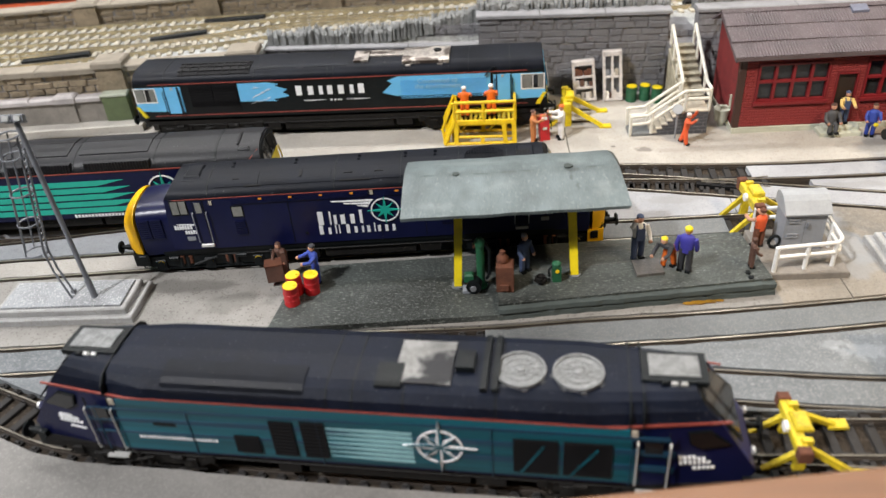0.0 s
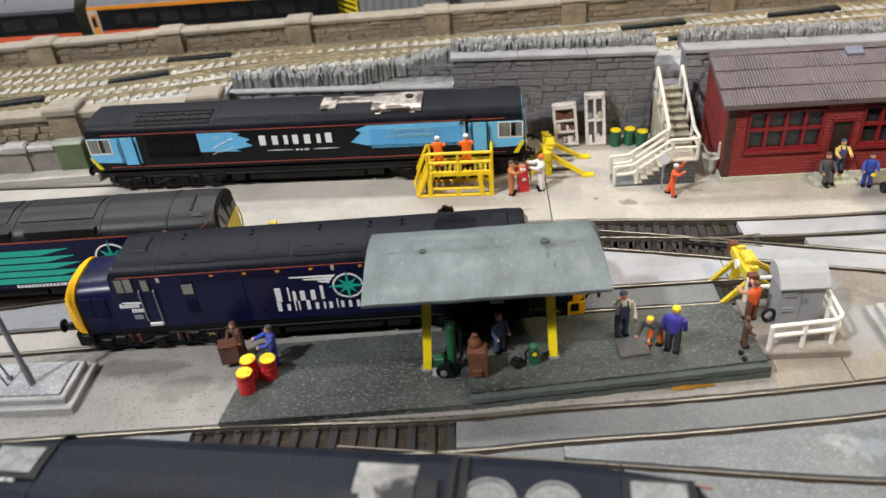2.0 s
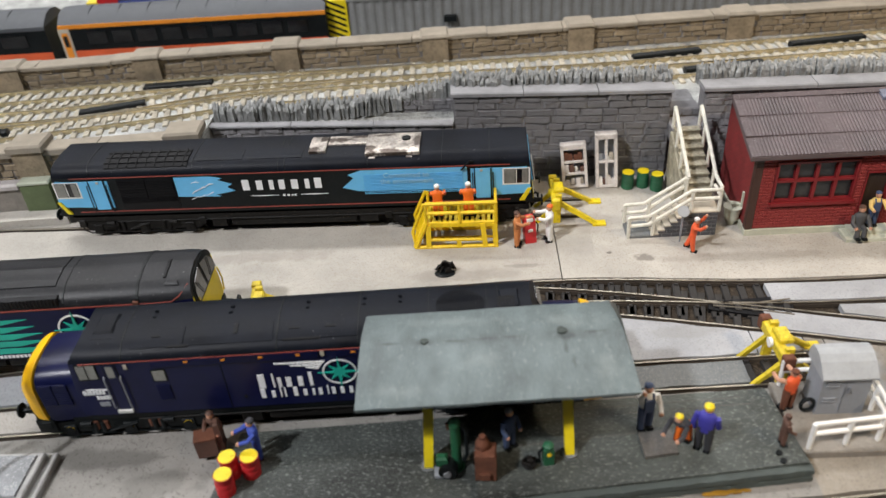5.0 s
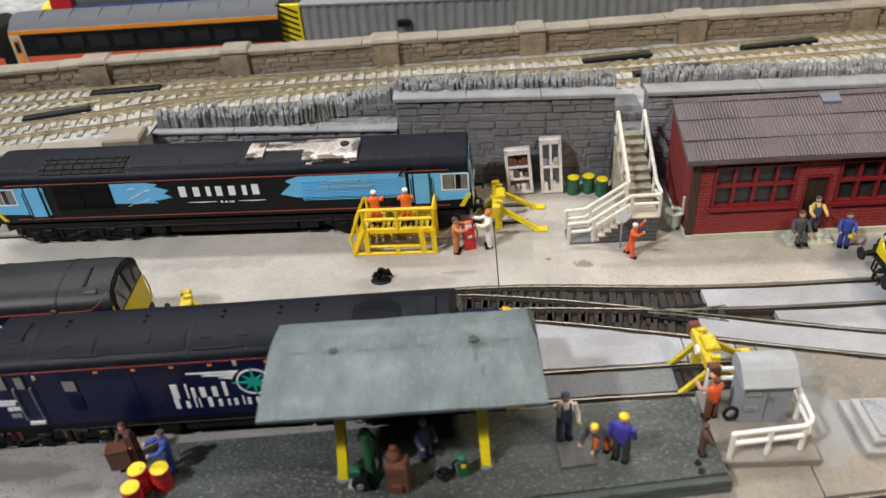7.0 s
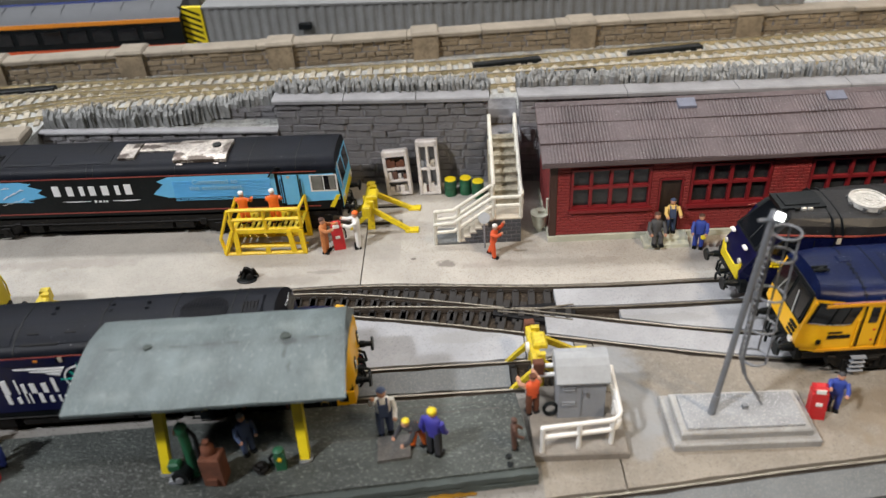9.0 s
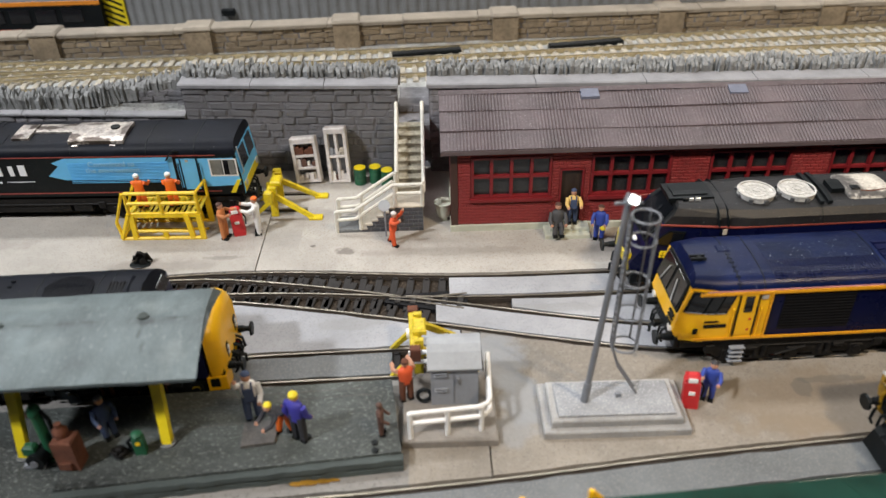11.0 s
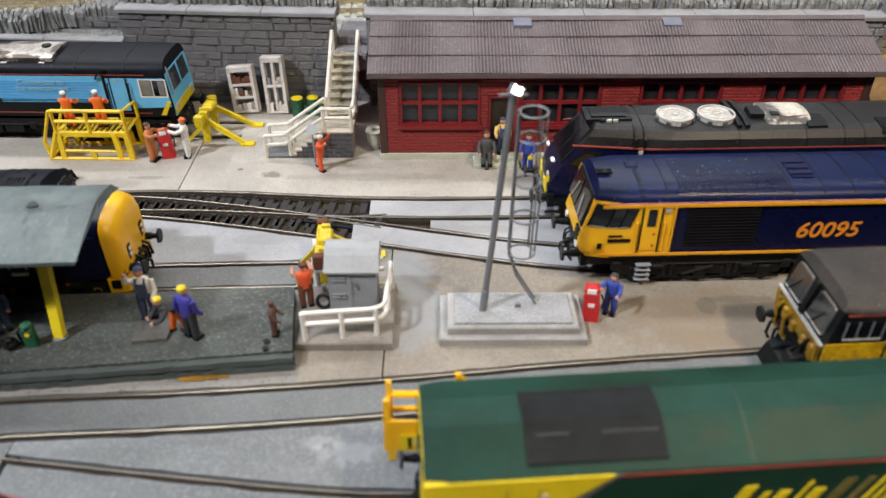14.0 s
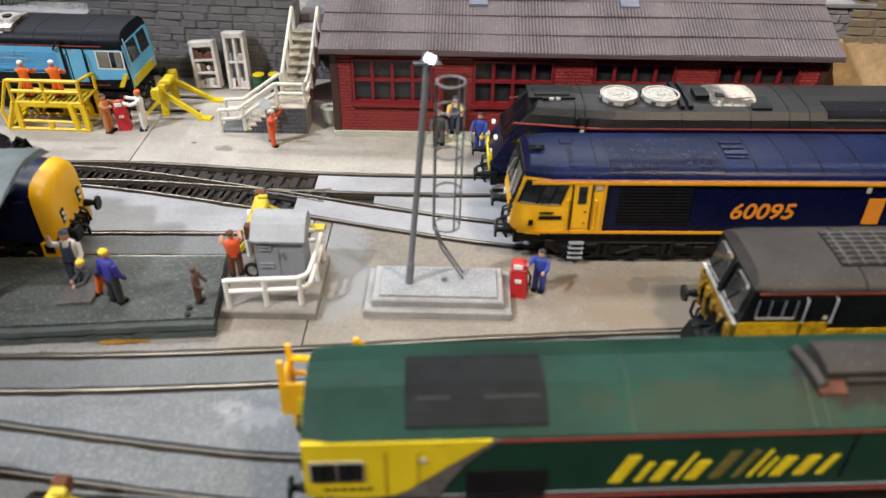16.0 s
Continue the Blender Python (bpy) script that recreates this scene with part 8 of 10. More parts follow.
        part("roof_sheet", m, SHED_ROOF, sh)
    m = Mesh().prism([(ridge_y, ridge_z + 0.0006), (D + 0.004, 0.0520), (D + 0.004, 0.0510), (ridge_y, ridge_z - 0.0006)], -0.005, X + 0.005)
    part("roof_back", m, SHED_ROOF, sh)
    part("ridge_cap", Mesh().prism([(ridge_y - 0.0025, ridge_z + 0.0004), (ridge_y, ridge_z + 0.0018), (ridge_y + 0.0025, ridge_z + 0.0004), (ridge_y, ridge_z)], -0.0052, X + 0.0052), SHED_ROOF, sh)
    part("fascia_board", Mesh().box(-0.005, X + 0.005, eave_y - 0.0004, eave_y + 0.0004, eave_z - 0.0010, eave_z + 0.0009), EAVE, sh)
    part("gable_board", Mesh().prism([(eave_y, eave_z - 0.0015), (eave_y, eave_z + 0.0006), (ridge_y, ridge_z + 0.0006), (ridge_y, ridge_z - 0.0018)], -0.0052, -0.0040), EAVE, sh)
    for x in (0.0720, 0.1480):
        v = Mesh()
        v.rings([[(x - 0.0048, 0.0275, 0.0575), (x + 0.0048, 0.0275, 0.0575), (x + 0.0048, 0.0340, 0.0605), (x - 0.0048, 0.0340, 0.0605)], [(x - 0.0046, 0.0277, 0.0604), (x + 0.0046, 0.0277, 0.0604), (x + 0.0046, 0.0338, 0.0622), (x - 0.0046, 0.0338, 0.0622)]])
        rv = part("roof_vent", v, VENT_BLUE, sh, "small blue-grey roof vent")
    st = Mesh()
    st.box(0.0470, 0.0700, -0.0115, -0.0012, 0.0, 0.0022, b=0.0003).box(0.0500, 0.0700, -0.0080, -0.0012, 0.0022, 0.0044, b=0.0003)
    part("plinth", Mesh().box(-0.0008, X + 0.0008, -0.0010, 0.0015, 0.0, 0.0024, b=0.0003), PLINTH_PALE, sh, "pale grey-green concrete plinth")
    part("doorstep", st, PLINTH_PALE, sh, "pale grey-green concrete doorstep")
    lay_bricks(sh, RED_PIECE, 0.0030, X - 0.0030, 0.0034, 24, 0.0042, 0.00175, 0.00022, [(a - 0.0004, c + 0.0004, z0 - 0.0004, z1 + 0.0004) for a, c, z0, z1 in openings], 300, 31)
    return sh


shed()
tank = Mesh()
tank.disc((0, 0, 0.003), (0, 0, 1), 0.0034, 0.0075, 14, 0, 0.0046)
tank.disc((0, 0, 0.0), (0, 0, 1), 0.0020, 0.003, 10)
tk = thing("water_butt", (0.2022, 0.4815, 0), 0, "small pale grey water butt beside the shed", "water butt")
tank.disc((0, 0, 0.0104), (0, 0, 1), 0.0049, 0.0008, 14)
part("tub", tank, PLINTH_PALE, tk, smooth=True)
part("tap_box", Mesh().box(-0.0010, 0.0030, -0.0010, 0.0014, 0.0110, 0.0128, b=0.0003), PLINTH_PALE, tk)
part("downpipe", Mesh().rod([(0.004, -0.001, 0.010), (0.004, -0.001, 0.020)], 0.0009, 8), PLINTH_PALE, tk)


# ---- white-railed stairs up to the higher level ----
def stairs():
    s = thing("staircase", (0.146, 0.4715, 0), 0, "concrete staircase with white handrails and dark brick base", "staircase")
    m = Mesh()
    for k in range(6):
        m.box(0.0130 + k * 0.0030, 0.0320, 0.0, 0.0135, k * 0.0024, (k + 1) * 0.0024)
    m.box(0.0320, 0.0455, 0.0, 0.0135, 0, 0.0144)
    base = part("brick_base", m, PALE_MORTAR, s, "dark blue-grey brick base")
    lay_bricks(base, BLUE_PIECE, 0.0130, 0.0455, 0.0002, 6, 0.0050, 0.00236, 0.00025, [], 100, 8, lambda r: r * 0.0030)
    part("foot_slab", Mesh().box(0.0, 0.0130, 0.0, 0.0135, 0, 0.0018, b=0.0004), CONCRETE_GREY, s)
    for k in range(6):
        part("step", Mesh().box(0.0125 + k * 0.0030, 0.0163 + k * 0.0030, -0.0004, 0.0138, (k + 1) * 0.0024 - 0.0007, (k + 1) * 0.0024 + 0.0002, b=0.0001), CREAM, s)
    part("landing", Mesh().box(0.0315, 0.0460, -0.0004, 0.0138, 0.0144, 0.0153, b=0.0003), CREAM, s)
    n = 8
    rise, going = 0.0026, 0.0049
    for k in range(n):
        ya, za = 0.0138 + k * going, 0.0153 + (k + 1) * rise
        part("riser_block", Mesh().box(0.0325, 0.0455, ya, ya + going + 0.0002, max(0.0, za - 0.012), za), MOSSY, s)
        part("step", Mesh().box(0.0322, 0.0458, ya - 0.0006, ya + going, za, za + 0.0007, b=0.0002), MOSSY, s)
    part("stringer_wall", Mesh().rings([[(x, 0.0138, 0.0), (x, 0.0138 + n * going, 0.0), (x, 0.0138 + n * going, 0.0340), (x, 0.0138, 0.0150)] for x in (0.0310, 0.0322)]), MOSSY, s)
    part("upper_step", Mesh().box(0.0330, 0.0502, 0.0725, 0.0960, 0.0370, 0.0392, b=0.0006), STONE, s)
    part("upper_step", Mesh().box(0.0335, 0.0498, 0.0690, 0.0740, 0.0345, 0.0375, b=0.0006), EARTH_DARK, s)
    part("top_landing", Mesh().box(0.0322, 0.0500, 0.0138 + n * going, 0.080, 0.026, 0.0345), STONE, s)
    r = 0.00098

    def rails(paths, posts, name="handrail"):
        for p in paths:
            part(name, Mesh().rod(p, r, 8), RAIL_CREAM, s, smooth=True)
        for a, b in posts:
            part("post", Mesh().rod([a, b], r, 8), RAIL_CREAM, s, smooth=True)

    h1, h2 = 0.0125, 0.0075
    for y in (0.0004, 0.0130):
        for h in (h1, h2):
            path = [(0.0005, y, h), (0.0105, y, h + 0.0006), (0.0310, y, 0.0150 + h)]
            if y < 0.01:
                path += [(0.0455, y, 0.0150 + h), (0.0462, y + 0.002, 0.0150 + h), (0.0462, 0.0130, 0.0150 + h)]
            elif h == h2:
                path = [path[0], path[1], (0.0300, y, 0.0150 + h)]
            rails([path], [])
        rails([], [((0.0006, y, 0.0), (0.0006, y, h1)), ((0.0130, y, 0.0015), (0.0130, y, h1 + 0.0022)), ((0.0315, y, 0.0150), (0.0315, y, 0.0150 + h1))])
    rails([], [((0.0455, 0.0004, 0.0150), (0.0455, 0.0004, 0.0150 + h1))])
    for x in (0.0322, 0.0462):
        slope = rise / going
        rails([[(x, 0.0130, 0.0150 + h1), (x, 0.0160, 0.0165 + h1), (x, 0.0530, 0.0153 + 0.0392 * slope + h1)]], [((x, ya, 0.0153 + (ya - 0.0138) * slope), (x, ya, 0.0153 + (ya - 0.0138) * slope + h1)) for ya in (0.018, 0.030, 0.042, 0.053)])
    return s


stairs()


# ---- fuelling platform and canopy ----
def platform():
    p = thing("fuelling_platform", (0, 0, 0), 0, "dark oily grey fuelling platform with a thick front edge", "platform")
    part("ramp", Mesh().slab([(-0.0370, 0.2990), (0.0660, 0.3040), (0.0660, 0.3500), (-0.0300, 0.3445)], 0.0, 0.0030), PLATFORM, p)
    part("deck", Mesh().slab([(0.0640, 0.3065), (0.1835, 0.3190), (0.1790, 0.3555), (0.0640, 0.3500)], 0.0, 0.0066), PLATFORM, p)
    rnd = random.Random(21)
    for lo_z, hi_z, out in ((0.0, 0.0019, 0.0), (0.0019, 0.0036, 0.0004), (0.0036, 0.0056, 0.0)):
        rows = []
        for i in range(41):
            u = i / 40
            x, y = 0.0640 + 0.1202 * u, 0.3036 + 0.0122 * u + out + rnd.uniform(-0.0003, 0.0003)
            z = hi_z + rnd.uniform(-0.0002, 0.0002)
            rows.append([(x, y, lo_z), (x, y + 0.0034 - out, lo_z), (x, y + 0.0034 - out, z), (x, y + 0.0003, z)])
        part("edge_course", Mesh().rings(rows), PLATFORM_EDGE, p, "dark weathered edge course")
    part("bolt_head", Mesh().disc((0.1738, 0.3232, 0.0066), (0, 0, 1), 0.0012, 0.0007, 12), BLACK, p)
    part("bolt_head", Mesh().disc((0.1742, 0.3196, 0.0066), (0, 0, 1), 0.0012, 0.0007, 12), BLACK, p)
    return p


platform()
for x0, y0, x1, y1 in ((0.0665, 0.3452, 0.168, 0.3512), (0.068, 0.3418, 0.172, 0.3476), (0.066, 0.3290, 0.150, 0.3372)):
    tagged(link("scored_line", Mesh().slab([(x0, y0), (x1, y1), (x1, y1 + 0.0003), (x0, y0 + 0.0003)], 0.0060, 0.00668), COVER), "thin pale line scored along the platform", "platform line", kind="structure")
blob = Mesh()
for dx, r in ((-0.006, 0.0020), (-0.002, 0.0026), (0.003, 0.0022), (0.007, 0.0016)):
    blob.ball((0.1525 + dx, 0.3116 + dx * 0.1, 0.0004), r, sx=1.5, sy=0.5, sz=0.35)
tagged(link("glue_spill", blob, AMBER_GLUE, smooth=True), "glossy amber glue spill at the platform edge", "glue spill")
tagged(link("manhole_cover", Mesh().slab([(0.1256, 0.3225), (0.1378, 0.3240), (0.1376, 0.3352), (0.1250, 0.3340)], 0.0066, 0.0080), COVER), "raised grey inspection cover on the platform", "inspection cover")


def canopy():
    c = thing("platform_canopy", (0, 0, 0), 0, "worn grey-green canopy on two yellow posts", "canopy")
    prof = [(0.0, 0.0486), (0.008, 0.0508), (0.018, 0.0527), (0.026, 0.0536), (0.031, 0.0536), (0.038, 0.0524), (0.0455, 0.0504)]
    m = Mesh()
    rings = []
    for i in range(25):
        u = i / 24
        x = 0.0250 + 0.0935 * u
        yb = 0.3120 + 0.0036 * u
        w = 0.00012 * math.sin(u * 13) + 0.0001 * math.sin(u * 29)
        top = [(x + (0.0012 * (1 - q / 0.0455) - 0.0028 * q / 0.0455 if i == 24 else 0), yb + q, z + w) for q, z in prof]
        bot = [(x, yb + q + (0.0003 if q == 0 else 0), z + w - 0.0016) for q, z in reversed(prof)]
        rings.append(top + bot)
    m.rings(rings)
    part("roof", m, CANOPY, c, smooth=True)
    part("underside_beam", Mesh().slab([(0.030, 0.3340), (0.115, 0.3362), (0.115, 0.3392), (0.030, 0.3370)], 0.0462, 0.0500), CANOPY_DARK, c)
    rnd = random.Random(5)
    for u, q, r in ((0.24, 0.0245, 0.0016), (0.76, 0.0255, 0.0022)):
        pts = [(0.0250 + 0.0935 * u + math.cos(a) * r * rnd.uniform(0.7, 1.1), 0.3132 + 0.004 * u + q + math.sin(a) * r * rnd.uniform(0.6, 1.0)) for a in [2 * math.pi * k / 12 for k in range(12)]]
        part("filler_blob", Mesh().rings([[(x, y, 0.0525) for x, y in pts], [(x + 0.0002, y, 0.05405) for x, y in pts]]), CANOPY_DARK, c, "dark filler mark over a post")
    for x, y, tx, ty in ((0.0460, 0.3250, 0.0483, 0.3350), (0.0985, 0.3262, 0.0972, 0.3370)):
        k = Mesh()
        base = 0.0032 if x < 0.06 else 0.0066
        k.rings([[(x - 0.0017, y - 0.0016, base), (x + 0.0017, y - 0.0016, base), (x + 0.0017, y + 0.0016, base), (x - 0.0017, y + 0.0016, base)], [(tx - 0.0019, ty - 0.0018, 0.0472), (tx + 0.0019, ty - 0.0018, 0.0472), (tx + 0.0019, ty + 0.0018, 0.0472), (tx - 0.0019, ty + 0.0018, 0.0472)]])
        part("post", k, YELLOW_LEMON, c, "yellow painted post")
        part("post_foot", Mesh().disc((x, y, base), (0, 0, 1), 0.0030, 0.0009, 10), CONCRETE_GREY, c)
    return c


canopy()


# ---- drums ----
def drum(at, body, lid, label, group, tilt=0.0, h=0.0099, r=0.0034):
    d = thing("oil_drum", at, 0, label, "drum", group)
    d.matrix_world = pose(at[0], at[1], at[2], 0, tilt, 0)
    m = Mesh()
    n = 20
    cuts = [(0, r), (0.0006, r * 1.03), (0.001, r), (h * 0.33, r), (h * 0.35, r * 1.05), (h * 0.37, r), (h * 0.63, r), (h * 0.65, r * 1.05), (h * 0.67, r), (h - 0.0006, r), (h - 0.0003, r * 1.04), (h, r * 1.03)]
    m.rings([[(math.cos(2 * math.pi * k / n) * q, math.sin(2 * math.pi * k / n) * q, z) for k in range(n)] for z, q in cuts])
    part("barrel", m, body, d, smooth=True)
    part("lid", Mesh().disc((0, 0, h), (0, 0, 1), r * 0.96, 0.0004, 20), lid, d, "yellow lid")
    part("bung", Mesh().disc((r * 0.5, 0, h + 0.0004), (0, 0, 1), 0.0006, 0.0005, 8), lid, d)
    return d


for at, tl in (((-0.0290, 0.3165, 0.0030), 3), ((-0.0285, 0.3245, 0.0030), -2), ((-0.0212, 0.3245, 0.0030), 4)):
    drum(at, RED, YELLOW_LEMON, "red oil drum with a yellow lid on the platform", "red drums", tl)
for at in ((0.1553, 0.5230, 0), (0.1640, 0.5238, 0), (0.1710, 0.5195, 0)):
    drum(at, GREEN_PUMP, YELLOW_LEMON, "dark green oil drum with a yellow lid by the wall", "dark drums")


# ---- lamp towers ----
def lamp_tower(at, size, post, ladder, kink, lad_top, head, lit, sgn, label):
    t = thing("lamp_tower", at, 0, label, "lamp tower", "lamp towers")
    sx, sy = size
    part("plinth_base", Mesh().box(0, sx, 0, sy, 0, 0.0034, b=0.0005), GREY_PAD, t)
    part("plinth_step", Mesh().box(0.0030, sx - 0.0030, 0.0025, sy - 0.0025, 0.0034, 0.0066, b=0.0005), GREY_PAD, t)
    part("plinth_top", Mesh().box(0.0055, sx - 0.0055, 0.0045, sy - 0.0045, 0.0066, 0.0076, b=0.0002), PLINTH_TOP, t)
    v = lambda p: Vector(p) - Vector(at)
    b, hd = v(post), v(head)
    part("pole_socket", Mesh().rod([b, b + (hd - b).normalized() * 0.010], 0.0015, 12), GREY_POLE, t, smooth=True)
    part("pole", Mesh().rod([b, hd], 0.00115, 12), GREY_POLE, t, smooth=True)
    L0, L1, L2 = v(ladder), v(kink), v(lad_top)
    side = Vector((0.0, 1.0, 0.0)) * 0.0017
    mid = L1 + (L0 - L1) * 0.25 + Vector((0, 0, -0.0015))
    for q in (-1, 1):
        part("ladder_stile", Mesh().rod([L0 + side * q, mid + side * q, L1 + (L2 - L1) * 0.05 + side * q, L2 + side * q], 0.00050, 6), GREY_POLE, t)
    n = 22
    for i in range(n):
        p = L1 + (L2 - L1) * (i + 0.5) / n
        part("ladder_rung", Mesh().rod([p - side, p + side], 0.00035, 5), GREY_POLE, t)
    hoop_r = 0.0047
    d = (L2 - L1).normalized()
    out = Vector((sgn, 0, 0))
    for u in (0.04, 0.30, 0.55, 0.84, 1.0):
        c = L1 + (L2 - L1) * u + out * hoop_r
        part("safety_hoop", Mesh().rod([c + (out * math.cos(2 * math.pi * k / 16) + Vector((0, 1, 0)) * math.sin(2 * math.pi * k / 16)) * hoop_r for k in range(17)], 0.00042, 6), GREY_POLE, t)
    for ang in (0, 55, -55):
        o = (out * math.cos(radians(ang)) + Vector((0, 1, 0)) * math.sin(radians(ang))) * hoop_r + out * hoop_r
        part("cage_bar", Mesh().rod([L1 + (L2 - L1) * 0.04 + o, L2 + o], 0.00036, 5), GREY_POLE, t)
    # lamp heads on a cross bar
    part("cross_bar", Mesh().rod([hd + Vector((-0.0045, 0, 0)), hd + Vector((0.0045, 0, 0))], 0.0006, 8), GREY_POLE, t)
    for e in ((0.0008,) if lit else (-0.0026, 0.0026)):
        k = pose(hd.x + e, hd.y - 0.0012, hd.z + 0.0022, -24, 24 if lit else 0, 0)
        f = part("floodlight", Mesh().box(-0.0022, 0.0022, -0.0012, 0.0012, -0.0016, 0.0016, 0, k, 0.0004), GREY_POLE, t)
        part("lens", Mesh().box(-0.0014, 0.0014, -0.0017, -0.00125, -0.0011, 0.0011, 0, k), LAMP_GLOW if lit and e > 0 else FRAME_GREY, f, "lit white lamp lens" if lit and e > 0 else "")
    part("conduit_box", Mesh().box(sx * 0.52, sx * 0.52 + 0.002, sy * 0.5, sy * 0.5 + 0.0015, 0.0076, 0.0092), GREY_POLE, t)
    return t


lamp_tower((0.2362, 0.3280, 0), (0.0548, 0.0262), (0.2525, 0.3400, 0.0070), (0.2730, 0.3450, 0.0070), (0.2615, 0.3450, 0.0285), (0.2625, 0.3450, 0.0865), (0.2597, 0.3415, 0.0940), True, 1, "grey lamp tower with caged ladder and one lit floodlight")
lamp_tower((-0.1700, 0.3095, 0), (0.0680, 0.0280), (-0.1220, 0.3205, 0.0070), (-0.1325, 0.3215, 0.0070), (-0.1395, 0.3250, 0.0280), (-0.1325, 0.3300, 0.0860), (-0.1312, 0.3300, 0.0920), False, -1, "grey lamp tower with caged ladder on a stepped plinth")


# ---- relay box in its white fence ----
tagged(link("pavement", Mesh().box(0.1835, 0.2190, 0.3258, 0.3620, 0.0, 0.0034, b=0.0004), PAD_BROWN), "low concrete pad under the relay box", "concrete pad", kind="structure")


def relay_box():
    b = thing("relay_box", (0.1945, 0.3440, 0.0034), 0, "mid-grey metal relay box with a rounded lid", "relay box")
    part("cabinet", Mesh().box(0, 0.0200, 0, 0.0120, 0, 0.0215, b=0.0004), GREY_PAINT, b)
    prof = [(-0.0014, 0.0204), (-0.0016, 0.0214), (0.0032, 0.0262), (0.0060, 0.0279), (0.0092, 0.0284), (0.0122, 0.0274), (0.0134, 0.0244), (0.0134, 0.0204)]
    part("lid", Mesh().prism(prof, -0.0012, 0.0214), GREY_LID, b)
    part("door_edge", Mesh().box(0.0096, 0.0100, -0.0002, 0.001, 0.001, 0.0205), GREY_POLE, b)
    for z in (0.0160, 0.0175, 0.0075, 0.0090):
        part("louvre", Mesh().box(0.0015, 0.0070, -0.0006, 0.0004, z, z + 0.0007), GREY_PAINT, b)
    part("door_handle", Mesh().box(0.0108, 0.0118, -0.0009, 0.0004, 0.013, 0.0155), GREY_POLE, b)
    part("cable_coil", Mesh().rod([(-0.0030 + 0.0028 * math.cos(k * 0.5), 0.0015, 0.0042 + 0.0033 * math.sin(k * 0.5)) for k in range(26)], 0.0008, 6), BLACK, b, "black cable coil")
    b.scale = (0.90, 1.0, 0.93)
    return b


relay_box()


def fence():
    f = thing("safety_fence", (0, 0, 0.0034), 0, "white tubular safety fence round the relay box", "fence")
    r = 0.00095
    line = [(0.1868, 0.3280), (0.2120, 0.3305), (0.2150, 0.3320), (0.2163, 0.3345), (0.2170, 0.3585)]
    back = [(0.1868, 0.3605), (0.2140, 0.3612)]
    for z in (0.0125, 0.0075):
        part("rail", Mesh().rod([(x, y, z) for x, y in line], r, 10), WHITE, f, smooth=True)
    part("rail", Mesh().rod([(x, y, 0.0125) for x, y in back], r, 10), WHITE, f, smooth=True)
    part("rail", Mesh().rod([(x, y, 0.0075) for x, y in back], r, 10), WHITE, f, smooth=True)
    for x, y in ((0.1868, 0.3280), (0.2005, 0.32935), (0.2130, 0.3309), (0.2166, 0.3455), (0.2170, 0.3585), (0.1868, 0.3605), (0.2020, 0.3608)):
        part("post", Mesh().rod([(x, y, 0.0), (x, y, 0.0128)], r * 1.05, 10), WHITE, f, smooth=True)
    return f


fence()


# ---- buffer stops ----
def buffer_stop(at, turn, label, yellow, red_tips=True, reach=0.027, h=0.019):
    b = thing("buffer_stop", at, turn, label, "buffer stop", "buffer stops")
    for s in (-1, 1):
        y = s * 0.0082
        part("upright", Mesh().rings([[(x - 0.0016, y - 0.0010, z) for x, z in ((-0.0008, 0.0), (0.0030, 0.0), (0.0036, h), (0.0002, h))], [(x - 0.0016, y + 0.0010, z) for x, z in ((-0.0008, 0.0), (0.0030, 0.0), (0.0036, h), (0.0002, h))]]), yellow, b)
        part("back_stay", Mesh().rings([[(0.0008, y + e, h * 0.80), (0.0008, y + e, h * 0.62), (reach, y + s * 0.003 + e, 0.0), (reach + 0.003, y + s * 0.003 + e, 0.0006)] for e in (-0.0010, 0.0010)]), yellow, b)
        part("front_stay", Mesh().rings([[(-0.0005, y + e, h * 0.7), (-0.0005, y + e, h * 0.5), (-0.0105, y + e, 0.0), (-0.0125, y + e, 0.0)] for e in (-0.0009, 0.0009)]), yellow, b)
        part("foot", Mesh().box(reach - 0.001, reach + 0.006, y + s * 0.003 - 0.0022, y + s * 0.003 + 0.0022, 0.0, 0.0012), yellow, b)
    part("cross_beam", Mesh().box(-0.0035, 0.0004, -0.0135, 0.0135, h * 0.70, h * 0.92, b=0.0004), yellow, b)
    for s in (-1, 1):
        part("beam_end", Mesh().box(-0.0037, 0.0006, s * 0.0124 - 0.0018, s * 0.0124 + 0.0018, h * 0.66, h * 0.98, b=0.0004), RUST if red_tips else yellow, b, "dull red beam end")
    part("lamp_boss", Mesh().disc((-0.0035, 0.0, h * 0.80), (-1, 0, 0), 0.0021, 0.0012, 14), WHITE if red_tips else yellow, b)
    part("top_plate", Mesh().box(-0.0022, 0.0035, -0.0042, 0.0042, h * 0.92, h * 1.06, b=0.0008), yellow, b)
    return b


buffer_stop((0.1895, 0.3735, -0.0005), 3, "yellow buffer stop with dull red beam ends", YELLOW_GRIMY, reach=0.018)
buffer_stop((0.1120, 0.4985, 0.0), -2, "bright yellow buffer stop with long back stays", YELLOW_STOP, red_tips=False, reach=0.0195, h=0.0175)
buffer_stop((0.1640, 0.2305, -0.0005), -2, "yellow buffer stop with dull red beam ends", YELLOW_GRIMY, reach=0.016, h=0.0145)

buffer_stop((-0.0350, 0.4120, -0.0005), 6, "yellow buffer stop behind the navy locomotive", YELLOW_GRIMY, red_tips=False, reach=0.016, h=0.0185)


